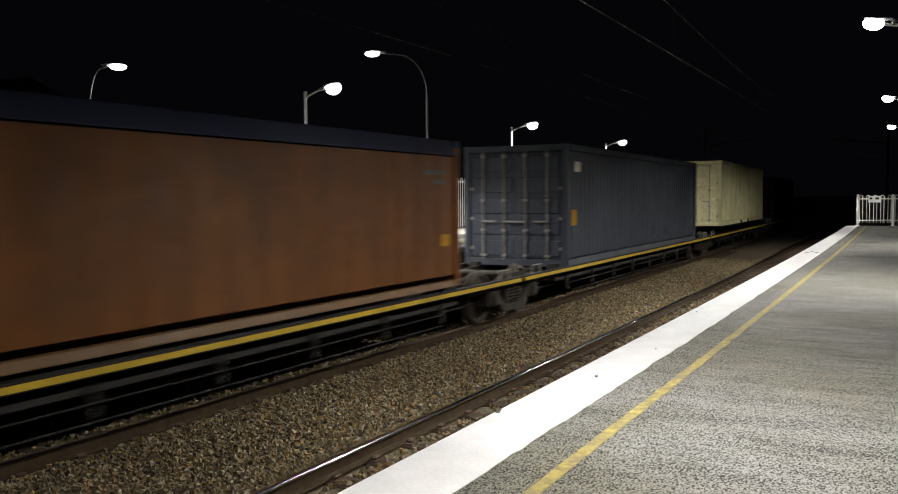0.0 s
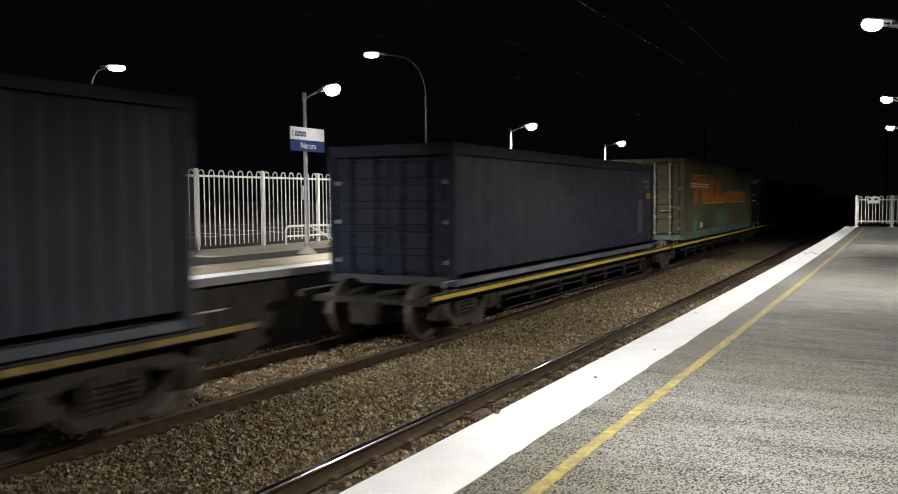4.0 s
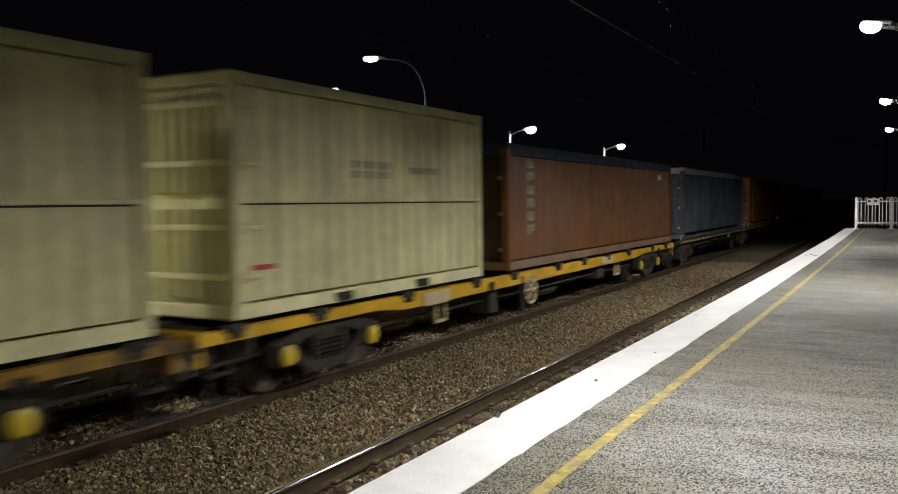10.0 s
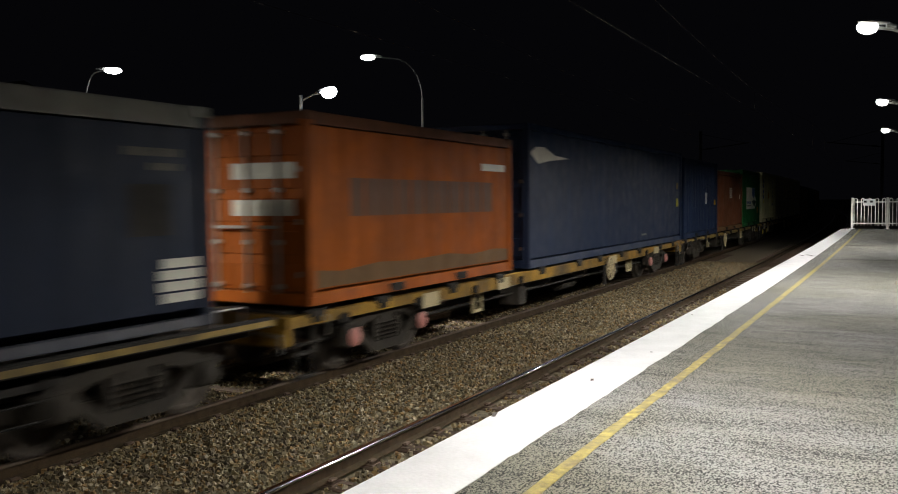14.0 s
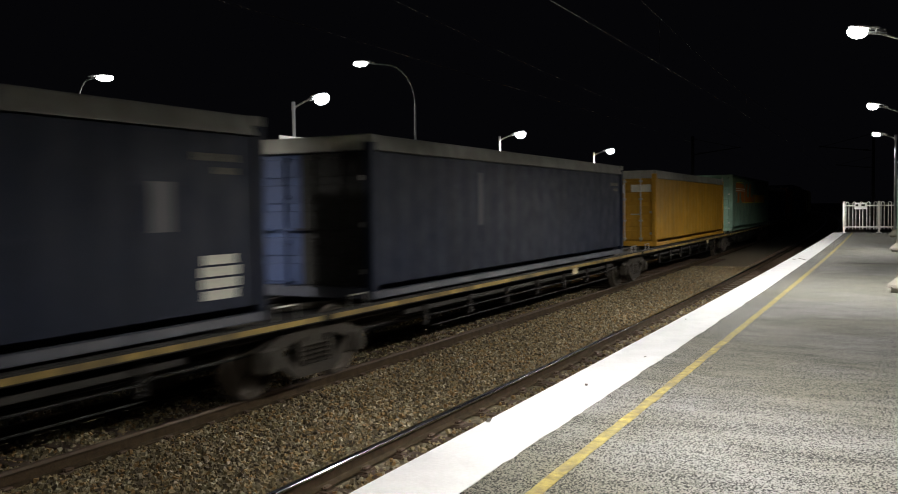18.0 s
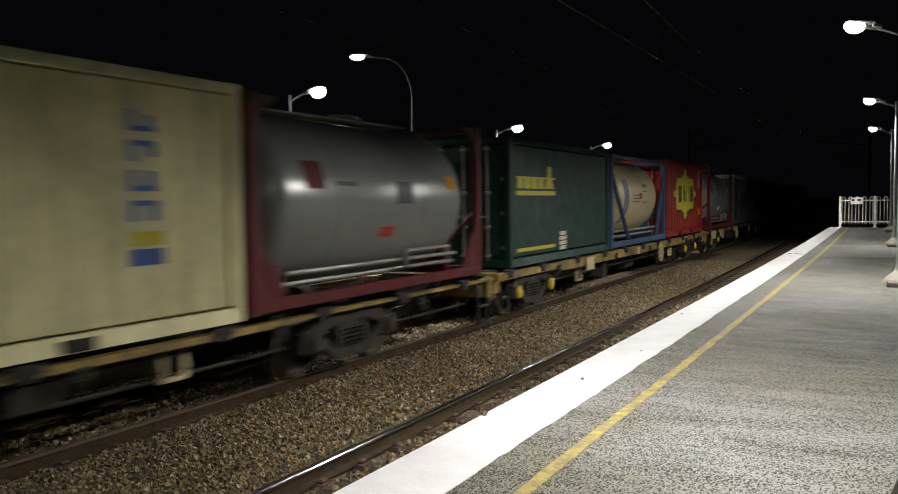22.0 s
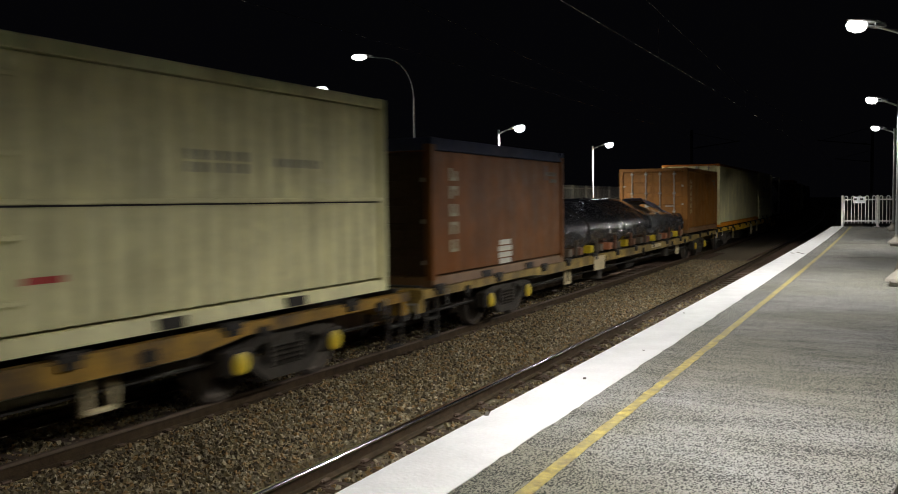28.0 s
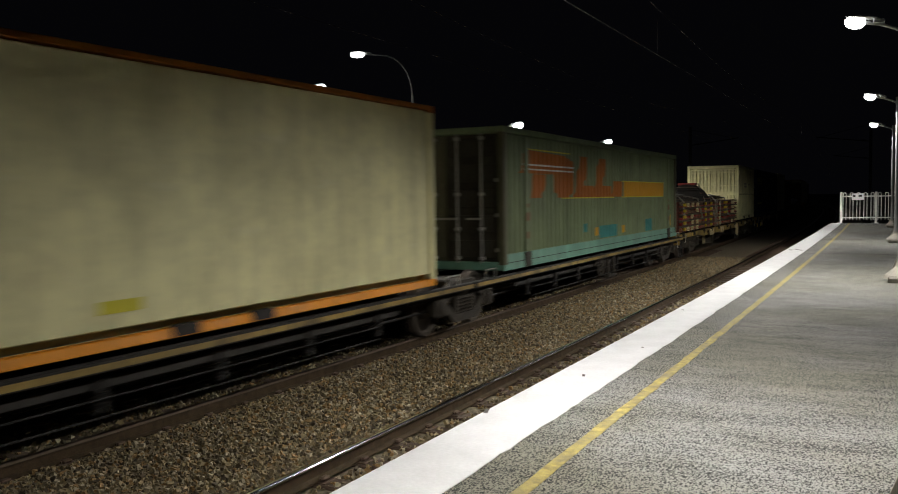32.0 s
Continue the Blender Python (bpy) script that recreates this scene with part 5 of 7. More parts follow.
        part("slat", stored("slat%s%d" % (key, fins), lambda: Shape().box(-L / 2 + 0.16, L / 2 - 0.16, -0.028, 0.02, 0.02, (H - band - 0.3) / fins - 0.025, 0.012)), colour, t, m=Matrix.Translation((0, -W2 + 0.012, z)))
    if fins:
        for x in (-L / 4 - 0.2, 0.4, L / 4 + 0.6):
            part("stake", Shape().box(-0.09, 0.09, -0.02, 0.03, 0.12, H - band, 0.01), rail_colour, t, m=Matrix.Translation((x, -W2 - 0.016, 0)))
    for y, z, w, h, ink in end_marks:
        part("placard", Shape().box(-0.004, 0.0, -w / 2, w / 2, -h / 2, h / 2), ink, t, "flat placard on the door", m=Matrix.Translation((-L / 2 + 0.025, y, z)))
    for mk in marks:
        x, z, w, h, ink = mk[:5]
        corners = [(a * w / 2, b * h / 2) for a, b in (mk[5] if len(mk) > 5 else ((-1, -1), (1, -1), (1, 1), (-1, 1)))]
        if plain:
            shp = Shape().prism(corners, -0.004, 0.0)
        else:
            shp = ribbed_marking(corners, x, L - 0.24, pitch, depth)
        lay = 0.002 * (mk[6] if len(mk) > 6 else 0)
        part("marking", shp, ink, t, "painted marking", m=Matrix.Translation((x, -W2 + 0.026 - lay - (0.04 if fins else 0), z)))
    return t


def bars(x, z, w, h, n, ink, lay=0, fill=0.72, rows=1, seed=1):
    """A line of unreadable lettering as plain bars."""
    rng = random.Random(seed)
    out = []
    for r in range(rows):
        zz = z + h / 2 - h * (r + 0.5) / rows
        for i in range(n):
            out.append((x - w / 2 + w * (i + 0.5) / n, zz, w / n * fill * rng.uniform(0.85, 1.1), h / rows * (0.8 if rows > 1 else 1.0), ink, ((-1, -1), (1, -1), (1, 1), (-1, 1)), lay))
    return out


def column(x, z, w, h, n, ink, fill=0.7):
    """Upright lettering: unreadable characters one under another, each as a few plain strokes."""
    if n == 1:
        return [(x, z, w, h * fill, ink)]
    faded = INK_PALE if ink == INK_WHITE else ink
    out = []
    for i in range(n):
        zz = z + h / 2 - h * (i + 0.5) / n
        d = h / n * fill
        out += [(x - 0.30 * w, zz, 0.26 * w, d, faded), (x + (0.28 if i % 2 else 0.22) * w, zz + (0.12 * d if i % 3 else -0.1 * d), 0.28 * w, d * 0.76, faded), (x, zz + (0.36 if i % 2 else -0.36) * d, w * 0.85, d * 0.26, faded, ((-1, -1), (1, -1), (1, 1), (-1, 1)), 1)]
    return out


def tank(name, L, H, frame, shell, label, diagonals="both", bands=(), dark_ends=False, marks=()):
    """A tank container: a dished barrel in a box frame of tubes."""
    t = thing(name, Matrix(), label, "tank container", "containers on the train")
    r, zc = (1.17, 1.30) if diagonals == "short" else (1.13, 1.28) if diagonals == "white" else (1.09, 1.35)
    # Short frames get darker upper members, standing for the dim light up there.
    upper = SHADED_BROWN if diagonals == "short" else frame
    x = L / 2 - (0.2 if diagonals == "white" else 0.35)
    dish = [(0.0, 0.02), (0.02, 0.41), (0.07, 0.64), (0.14, 0.82), (0.24, 0.93), (0.33, 0.98), (0.42, 1.0)]
    prof = [(-x + a, b * r) for a, b in dish] + [(x - a, b * r) for a, b in dish[::-1]]
    part("barrel", stored("barrel%.2f%.2f" % (x, r), lambda: Shape().lathe(prof, "X", 48, (0, 0, zc)), True), shell, t, "rounded tank barrel")
    for b in (-x * 0.42, x * 0.42):
        part("barrel_band", stored("barrel_band%.2f" % r, lambda: Shape().lathe([(-0.04, r), (-0.04, r + 0.008), (0.04, r + 0.008), (0.04, r)], "X", 40, (0, 0, zc)), True), shell, t, m=Matrix.Translation((b, 0, 0)))
    for y in (-1, 1):
        part("bottom_rail", stored("tank_rail%.2f" % L, lambda: Shape().box(-L / 2 + 0.1, L / 2 - 0.1, -0.05, 0.05, 0.02, 0.17, 0.015)), frame, t, m=Matrix.Translation((0, y * (W2 - 0.055), 0)))
        part("top_rail", stored("tank_top%.2f" % L, lambda: Shape().box(-L / 2 + 0.1, L / 2 - 0.1, -0.04, 0.04, -0.09, 0.0, 0.012)), frame, t, m=Matrix.Translation((0, y * (W2 - 0.05), H))) if diagonals == "long" else None
        for e in (-1, 1):
            part("corner_post", stored("tank_post%.2f" % H, lambda: Shape().box(-0.07, 0.07, -0.065, 0.065, 0.05, H - 0.05, 0.015)), frame, t, m=Matrix.Translation((e * (L / 2 - 0.075), y * (W2 - 0.068), 0)))
            for z in (0.059, H - 0.059):
                part("corner_casting", stored("casting", casting_mesh), upper if z > 1 else frame, t, m=Matrix.Translation((e * (L / 2 - 0.089), y * (W2 - 0.081), z)))
            x0 = e * (L / 2 - 0.12)
            if diagonals == "long":
                ends = ((x0, H - 0.45), (x0 - e * 1.75, 0.15)) if e < 0 else ((x0, H - 0.55), (x0 - e * 0.95, 0.15))
            elif diagonals == "white":
                ends = ((x0, 1.15), (x0 - e * 1.0, 0.12))
            else:
                ends = ((x0, 0.75), (x0 - e * 0.42, 0.14))
            yy = y * (W2 - 0.06)
            part("diagonal_brace", Shape().tube((ends[0][0], yy, ends[0][1]), (ends[1][0], yy, ends[1][1]), 0.075 if diagonals == "white" else 0.055, 8), frame, t)
            if diagonals == "short":
                part("post_gusset", Shape().prism([(0, 0.15), (-e * 0.55, 0.15), (-e * 0.12, 0.75), (-e * 0.04, 1.25), (0, 1.25)], yy - 0.03, yy + 0.03), frame, t, m=Matrix.Translation((e * (L / 2 - 0.12), 0, 0)))
                part("top_gusset", Shape().prism([(0, H - 0.03), (-e * 0.5, H - 0.03), (-e * 0.12, H - 0.25), (0, H - 0.7)], yy - 0.02, yy + 0.02), upper, t, m=Matrix.Translation((e * (L / 2 - 0.12), 0, 0)))
            if diagonals == "white":
                part("top_brace", Shape().tube((x0, yy, H - 0.05), (x0 - e * 2.1, y * 0.42, zc + r - 0.05), 0.06, 8), frame, t)
    for e in (-1, 1):
        part("end_sill", Shape().box(-0.05, 0.05, -W2 + 0.1, W2 - 0.1, 0.02, 0.16, 0.012), frame, t, m=Matrix.Translation((e * (L / 2 - 0.07), 0, 0)))
        part("end_header", Shape().box(-0.05, 0.05, -W2 + 0.1, W2 - 0.1, H - 0.11, H - 0.01, 0.012), upper, t, m=Matrix.Translation((e * (L / 2 - 0.07), 0, 0)))
        for y in (-1, 1):
            part("end_brace", Shape().tube((e * (L / 2 - 0.075), y * (W2 - 0.1), 1.1), (e * (L / 2 - 0.075), y * 0.15, 0.12), 0.04, 8), frame, t)
        part("saddle", Shape().prism([(-1.0, 0.1), (1.0, 0.1), (0.85, 0.62), (0.4, 0.36), (-0.4, 0.36), (-0.85, 0.62)], -0.06, 0.06, "YZ"), frame, t, m=Matrix.Translation((e * (L / 2 - 0.85), 0, 0)))
    part("walkway", Shape().box(-x * 0.75, x * 0.75, -0.30, 0.30, zc + r + 0.03, zc + r + 0.06, 0.006), GALV, t, "metal walkway on top")
    if diagonals == "short":
        part("ladder_rack", Shape().box(0.6, 2.0, -1.12, -1.06, 0.42, 0.46).box(0.6, 2.0, -1.12, -1.06, 0.54, 0.58).box(0.6, 2.0, -1.12, -1.06, 0.30, 0.34).box(0.6, 0.64, -1.12, -1.06, 0.3, 0.58).box(1.96, 2.0, -1.12, -1.06, 0.3, 0.58), GALV, t, "grey document rack under the barrel")
    part("manhole", Shape().lathe([(0, 0.28), (0.12, 0.28), (0.16, 0.2)], "Z", 16, (0.6, 0, zc + r)), shell, t)
    for y, z in ((-1.0, 0.42), (-0.93, 0.28)):
        part("side_pipe", Shape().tube((-L / 2 + 0.9, y, z), (L / 2 - 0.6, y, z), 0.032, 8), GALV, t, "shiny pipe along the tank")
    part("valve_box", Shape().box(-0.3, 0.3, -0.2, 0.1, -0.12, 0.12, 0.03), frame, t, m=Matrix.Translation((-L / 2 + 0.35, 0, 0.4)))
    for mk in marks:
        mx, a0, a1, w, ink = mk
        sh = Shape()
        n = 8
        v, f = [], []
        for i in range(n + 1):
            a = radians(a0 + (a1 - a0) * i / n)
            for dx in (-w / 2, w / 2):
                for rr in (r + 0.001, r + 0.006):
                    v.append((mx + dx, -rr * math.cos(a), zc + rr * math.sin(a)))
        for i in range(n):
            k = 4 * i
            f += [(k + 1, k + 5, k + 7, k + 3), (k, k + 2, k + 6, k + 4), (k, k + 4, k + 5, k + 1), (k + 2, k + 3, k + 7, k + 6)]
        f += [(0, 1, 3, 2), (4 * n, 4 * n + 2, 4 * n + 3, 4 * n + 1)]
        part("marking", sh.add(v, f), ink, t, "painted marking on the barrel")
    return t


def wrapped_steel(L, label):
    """A long steel load under one glossy black sheet with a ridge that falls off towards the front, on painted bearers."""
    t = thing("wrapped_steel_load", Matrix(), label, "wrapped load")
    half = L / 2 - 0.1
    cols = 220
    outline = [(-1.06, 0.20), (-1.12, 0.30), (-1.15, 0.42), (-1.15, 0.54), (-1.12, 0.66), (-1.04, 0.78), (-0.92, 0.87), (-0.74, 0.97), (-0.55, 1.08), (-0.36, 1.19), (-0.18, 1.28), (0.0, 1.31)]
    outline = outline + [(-y, z) for y, z in outline[-2::-1]] + [(0.5, 0.19), (-0.5, 0.19)]
    v, f = [], []
    for c in range(cols + 1):
        x = -half + 2 * half * c / cols
        top = 1.0 if x < 1.2 else 1.0 - 0.075 * (x - 1.2)
        end = min(1.0, 0.8 + 0.8 * min(c, cols - c) / 6)
        for y, z in outline:
            low = max(0.0, 1.0 - max(0.0, z - 0.2) / 0.75)
            k = (0.03 + 0.07 * low) * noise.noise((x * 2.2, y * 2.5, z * 4)) + (0.015 + 0.045 * low) * noise.noise((x * 7, y * 6, z * 9)) + 0.022 * noise.noise((x * 13, y * 5, z * 15))
            v.append((x + k * 0.5, y * end + k * (1 if y < 0 else -1), 0.19 + (z - 0.19) * (top if z > 0.8 else 1.0) * end + 0.4 * k))
    m = len(outline)
    for c in range(cols):
        f += [(c * m + j, c * m + (j + 1) % m, (c + 1) * m + (j + 1) % m, (c + 1) * m + j) for j in range(m)]
    f += [tuple(range(m))[::-1], tuple(range(cols * m, cols * m + m))]
    part("plastic_sheet", Shape().add(v, f), WRAP, t, "crinkled glossy black plastic sheet", smooth=True)
    inks = (TIMBER, RACKBROWN, RACKYELLOW, TIMBER, RACKSALMON, TIMBER, RACKYELLOW, RACKBROWN)
    for i in range(16):
        x = -half + 0.3 + (2 * half - 0.6) * i / 15
        part("bearer", Shape().box(-0.13, 0.13, -1.17, 1.17, 0.0, 0.18, 0.015), inks[i % 8], t, m=Matrix.Translation((x, 0, 0)))
        if i % 2 == 0:
            part("stanchion", Shape().box(-0.03, 0.03, -0.03, 0.03, 0.0, 0.36, 0.006), inks[(i + 3) % 8], t, m=Matrix.Translation((x + 0.3, -1.19, 0)))
    part("blue_tarpaulin", Shape().add([(half - 2.4 + 0.5 * i + 0.06 * (j % 2), -1.0 + 0.25 * j, (1.30 if abs(j - 4) < 2 else 1.22 - 0.12 * max(0, abs(j - 4) - 1)) - 0.05 * i + 0.03 * noise.noise((i, j, 0))) for i in range(5) for j in range(9)],
                                       [(9 * i + j, 9 * i + j + 1, 9 * i + j + 10, 9 * i + j + 9) for i in range(4) for j in range(8)]), BLUE_TARP, t, "crumpled blue tarpaulin over the front")
    for x in (-4.5, -1.5, 1.5, 4.2):
        part("lashing_strap", Shape().pipe([(x, y * 1.02, z * (1.0 if x < 2 else 0.9) + 0.02) for y, z in outline[1:-3]], 0.015, 5), DARK_STEEL, t)
    return t


def draped_sheet(x0, x1, base, peak, seed):
    """A dark sheet over a hump: steep behind, falling away towards the front."""
    n, cross = 26, [(-1.12, 0.0), (-1.06, 0.35), (-0.98, 0.62), (-0.80, 0.88), (-0.55, 1.0), (-0.25, 0.98), (0.0, 0.8), (0.15, 0.3), (0.2, 0.0)]
    v, f = [], []
    for i in range(n + 1):
        u = i / n
        h = (peak - base) * (min(1.0, u / 0.12) if u < 0.45 else max(0.05, 1 - ((u - 0.45) / 0.55) ** 1.2))
        for y, z in cross:
            k = noise.noise((u * 9, y * 3 + seed, z * 3))
            v.append((x0 + (x1 - x0) * u + 0.05 * k, y + 0.05 * k, base + h * z + 0.07 * k * z))
    m = len(cross)
    for i in range(n):
        f += [(i * m + j, i * m + j + 1, (i + 1) * m + j + 1, (i + 1) * m + j) for j in range(m - 1)]
        f.append((i * m + m - 1, i * m, (i + 1) * m, (i + 1) * m + m - 1))
    return Shape().add(v, f + [tuple(range(m))[::-1], tuple(range(n * m, n * m + m))])


def steel_stack(L, layers, label, seed, yellow=(), straps=(), piles=()):
    """Bundled steel frames in layers: red, salmon and brown beams over dull packing, pale tube ends, yellow-painted ends and dark sheets on top."""
    t = thing("steel_frame_stack", Matrix(), label, "steel frames", "stacks of steel frames")
    rng = random.Random(seed)
    h = 0.212
    tubes = [rng.uniform(-L / 2 + 0.4, L / 2 - 0.4) for _ in range(3)]
    for k in range(layers):
        z = k * h
        part("packing_layer", Shape().box(-L / 2 + rng.uniform(0, 0.1), L / 2 - rng.uniform(0, 0.1), -1.08, 1.08, z, z + h, 0.01), DULL_RED, t, "dull red packing between the frames")
        for q in (0.0, 0.6):
            zz = z + h - 0.05 - q * h
            part("long_beam", Shape().box(-L / 2 + rng.uniform(0.0, 0.08), L / 2 - rng.uniform(0.0, 0.08), -1.20, -1.09, zz, zz + (0.032 if q else 0.038), 0.006), rng.choice((RACKBROWN, RACKRED, TIMBER)) if q else TIMBER, t)
        x = -L / 2 + 0.05
        while x < L / 2 - 0.2:
            w = min(rng.choice((rng.uniform(0.12, 0.3), rng.uniform(0.35, 1.0))), L / 2 - 0.05 - x)
            ink = rng.choice((RACKSALMON, RACKSALMON, RACKSALMON, RACKRED) if k < 1 else (RACKRED, RACKRED, RACKSALMON, RACKBROWN, RACKRED) if k < layers - 1 else (RACKBROWN, RACKBROWN, RACKRED, TIMBER))
            y = -1.13 - rng.uniform(0, 0.06)
            top = z + rng.uniform(0.09, h - 0.055)
            part("frame_beam", Shape().box(x, x + w - 0.04, y, -1.07, z + 0.015, top, 0.008), ink, t, m=Matrix.Translation((0, 0, 0)) @ Matrix.Rotation(rng.uniform(-0.004, 0.004), 4, "Y"))
            x += w + rng.uniform(0.0, 0.18)
        for c in tubes:
            if rng.random() < 0.65:
                q = c + rng.uniform(-0.08, 0.08)
                part("tube_end", Shape().box(q - 0.16, q + 0.16, -1.225, -1.19, z + 0.145, z + 0.175, 0.004).box(q - 0.16, q + 0.16, -1.225, -1.19, z + 0.03, z + 0.055, 0.004).box(q - 0.16, q - 0.11, -1.225, -1.19, z + 0.055, z + 0.145).box(q + 0.10, q + 0.16, -1.225, -1.19, z + 0.055, z + 0.145), PLATE, t, "pale square tube end")
        for c, w in yellow:
            if k > 1 or (k <= 1 and w < 0.5):
                part("yellow_end", Shape().box(c - w / 2 + rng.uniform(0, 0.1), c + w / 2 - rng.uniform(0, 0.1), -1.235, -1.18, z + 0.06, z + h - 0.05, 0.008), RACKYELLOW, t, "yellow-painted frame end")
    top = layers * h
    for c in straps:
        part("strap", Shape().box(c - 0.022, c + 0.022, -1.262, -1.245, 0.0, top + 0.05, 0.003).box(c - 0.022, c + 0.022, -1.26, 1.2, top + 0.04, top + 0.055, 0.003), GREYROOF, t, "grey lashing strap")
    for x0, x1, zz in piles:
        if zz > 1.5:
            part("dark_cover", draped_sheet(x0, x1 + 0.3, top, zz, seed), WAGON_DARK, t, "dark cover draped over a hump", smooth=True)
            for j in range(5):
                z = top + (zz - top) * (0.1 + 0.18 * j)
                part("dark_sheet", Shape().box(x0 + 0.05 + rng.uniform(0, 0.3), x1 - 0.45 * j - rng.uniform(0, 0.5), -1.13 + 0.05 * j, 0.15 - 0.06 * j, z, z + 0.03, 0.006), rng.choice((TIMBER, RACKBROWN, DARK_STEEL)), t, m=Matrix.Rotation(rng.uniform(-0.02, 0.03), 4, "Y"))
            part("red_bale", Shape().box(x0 + 0.35, x0 + 1.0, -0.75, -0.1, zz - 0.03, zz + 0.06, 0.02), RACKRED, t, "small red bale on top")
        else:
            for j in range(6):
                z = top + (zz - top) * j / 6
                e = 0.16 * j
                part("dark_sheet", Shape().box(x0 + e * rng.uniform(0.2, 1.4), x1 - e * rng.uniform(0.5, 1.8), -1.12 + rng.uniform(0, 0.25), 1.0 - 0.07 * j, z, z + (zz - top) / 6 - 0.014, 0.008), DARK_STEEL if j % 2 else TIMBER, t, m=Matrix.Rotation(rng.uniform(-0.006, 0.006), 4, "Y"))
        part("loose_strap", Shape().pipe([(x0 + 0.3, -1.2, top * 0.5), (x0 + 0.35, -1.15, top), (x0 + 0.8, -0.8, zz + 0.03), (x1 - 1.0, -0.5, zz + 0.03 if zz < 1.5 else zz - 0.15), (x1 - 0.3, -1.1, top + 0.1), (x1, -1.22, top * 0.4)], 0.03, 5), GREYROOF, t, "slack grey strap")
    return t


# ---- the train: rear and front of every load along it ----
MOVING = []


def load(ob, rear, front, base):
    ob["train_s"] = (rear + front) / 2
    MOVING.append((ob, (rear + front) / 2, base))
    return ob


def ct(rear, front, base, top, colour, label, **kw):
    dusty = DUSTY_BROWN if colour in (ORANGE, ORANGE2, BROWN) else DUSTY_GREY if colour in (NAVY, DARKNAVY, SCUFFED) else None
    if dusty:
        kw.setdefault("rail_colour", dusty)
        L, H = front - rear, top - base
        kw["marks"] = list(kw.get("marks", ())) + bars(L / 2 - 0.75, H - kw.get("band", 0.12) - 0.27, 0.7, 0.08, 7, INK_DIM) + bars(L / 2 - 0.6, H - kw.get("band", 0.12) - 0.41, 0.4, 0.07, 4, INK_DIM)
    return load(container("container", front - rear, top - base, colour, label, **kw), rear, front, base)


SQ = ((-1, -1), (1, -1), (1, 1), (-1, 1))
SLANT = ((-1, -1), (0.86, -1), (1, 1), (-0.86, 1))
DIAMOND = ((-1, 0), (-0.72, 0.22), (-0.66, 0.62), (-0.30, 0.62), (-0.22, 0.70), (0, 1), (0.22, 0.70), (0.30, 0.62), (0.66, 0.62), (0.72, 0.22), (1, 0),
           (0.72, -0.22), (0.66, -0.62), (0.30, -0.62), (0.22, -0.70), (0, -1), (-0.22, -0.70), (-0.30, -0.62), (-0.66, -0.62), (-0.72, -0.22))


def big_logo(x, z, bar=None):
    """Slanted orange blocks with pale stripes, and a long amber bar after them; x, z: the middle of their foot line."""
    foot = ((-1, -1), (1, -1), (0.95, -0.42), (0.02, -0.42), (0.42, 1), (-0.40, 1))
    m = [(x - 4.8, z + 0.72, 3.2, 0.46, INK_ORANGE, ((-1, -1), (1, -1), (0.98, 0.3), (0.6, 0.8), (-0.82, 1))), (x - 5.4, z + 0.24, 0.95, 0.48, INK_ORANGE, ((-1, -1), (0.4, -1), (1, 1), (-0.5, 1))),
         (x - 3.8, z + 0.36, 1.3, 0.72, INK_ORANGE, ((-1, -0.6), (-0.6, -1), (0.5, -1), (0.9, -0.5), (1, 0.6), (0.7, 1), (-0.6, 1), (-0.95, 0.5))),
         (x - 2.45, z + 0.47, 1.45, 0.94, INK_ORANGE, foot), (x - 1.0, z + 0.47, 1.5, 0.94, INK_ORANGE, foot),
         (x + 0.3, z + 0.2, 0.9, 0.40, INK_ORANGE, SLANT), (x + 3.2, z + 0.2, 4.6, 0.40, bar or INK_AMBER, SQ), (x - 4.7, z + 0.66, 3.1, 0.035, INK_WHITE, SQ, 2), (x - 4.7, z + 0.57, 3.1, 0.03, INK_WHITE, SQ, 2),
         (x - 4.7, z + 0.965, 2.5, 0.025, INK_YELLOW, SQ, 1), (x - 2.0, z - 0.012, 3.9, 0.025, INK_YELLOW, SQ, 1), (x + 3.2, z + 0.41, 4.7, 0.02, INK_YELLOW, SQ, 1), (x + 3.2, z - 0.01, 4.7, 0.02, INK_YELLOW, SQ, 1)]
    return m


def small_logo(x, z, ink=None, w=2.4):
    """Yellow block lettering with a steepled last letter, over a line of small letters."""
    ink = ink or INK_YELLOW
    return bars(x - 0.15 * w, z + 0.03, 0.7 * w, 0.20, 4, ink, fill=0.86) + [(x + 0.0 * w, z + 0.145, w, 0.04, ink), (x + 0.33 * w, z + 0.16, 0.24 * w, 0.46, ink, ((-1, -1), (1, -1), (0.6, -0.1), (0.4, 0.1), (0.4, 1), (-0.4, 1), (-0.4, 0.1), (-0.6, -0.1)), 1), (x, z - 0.16, w, 0.09, ink)]


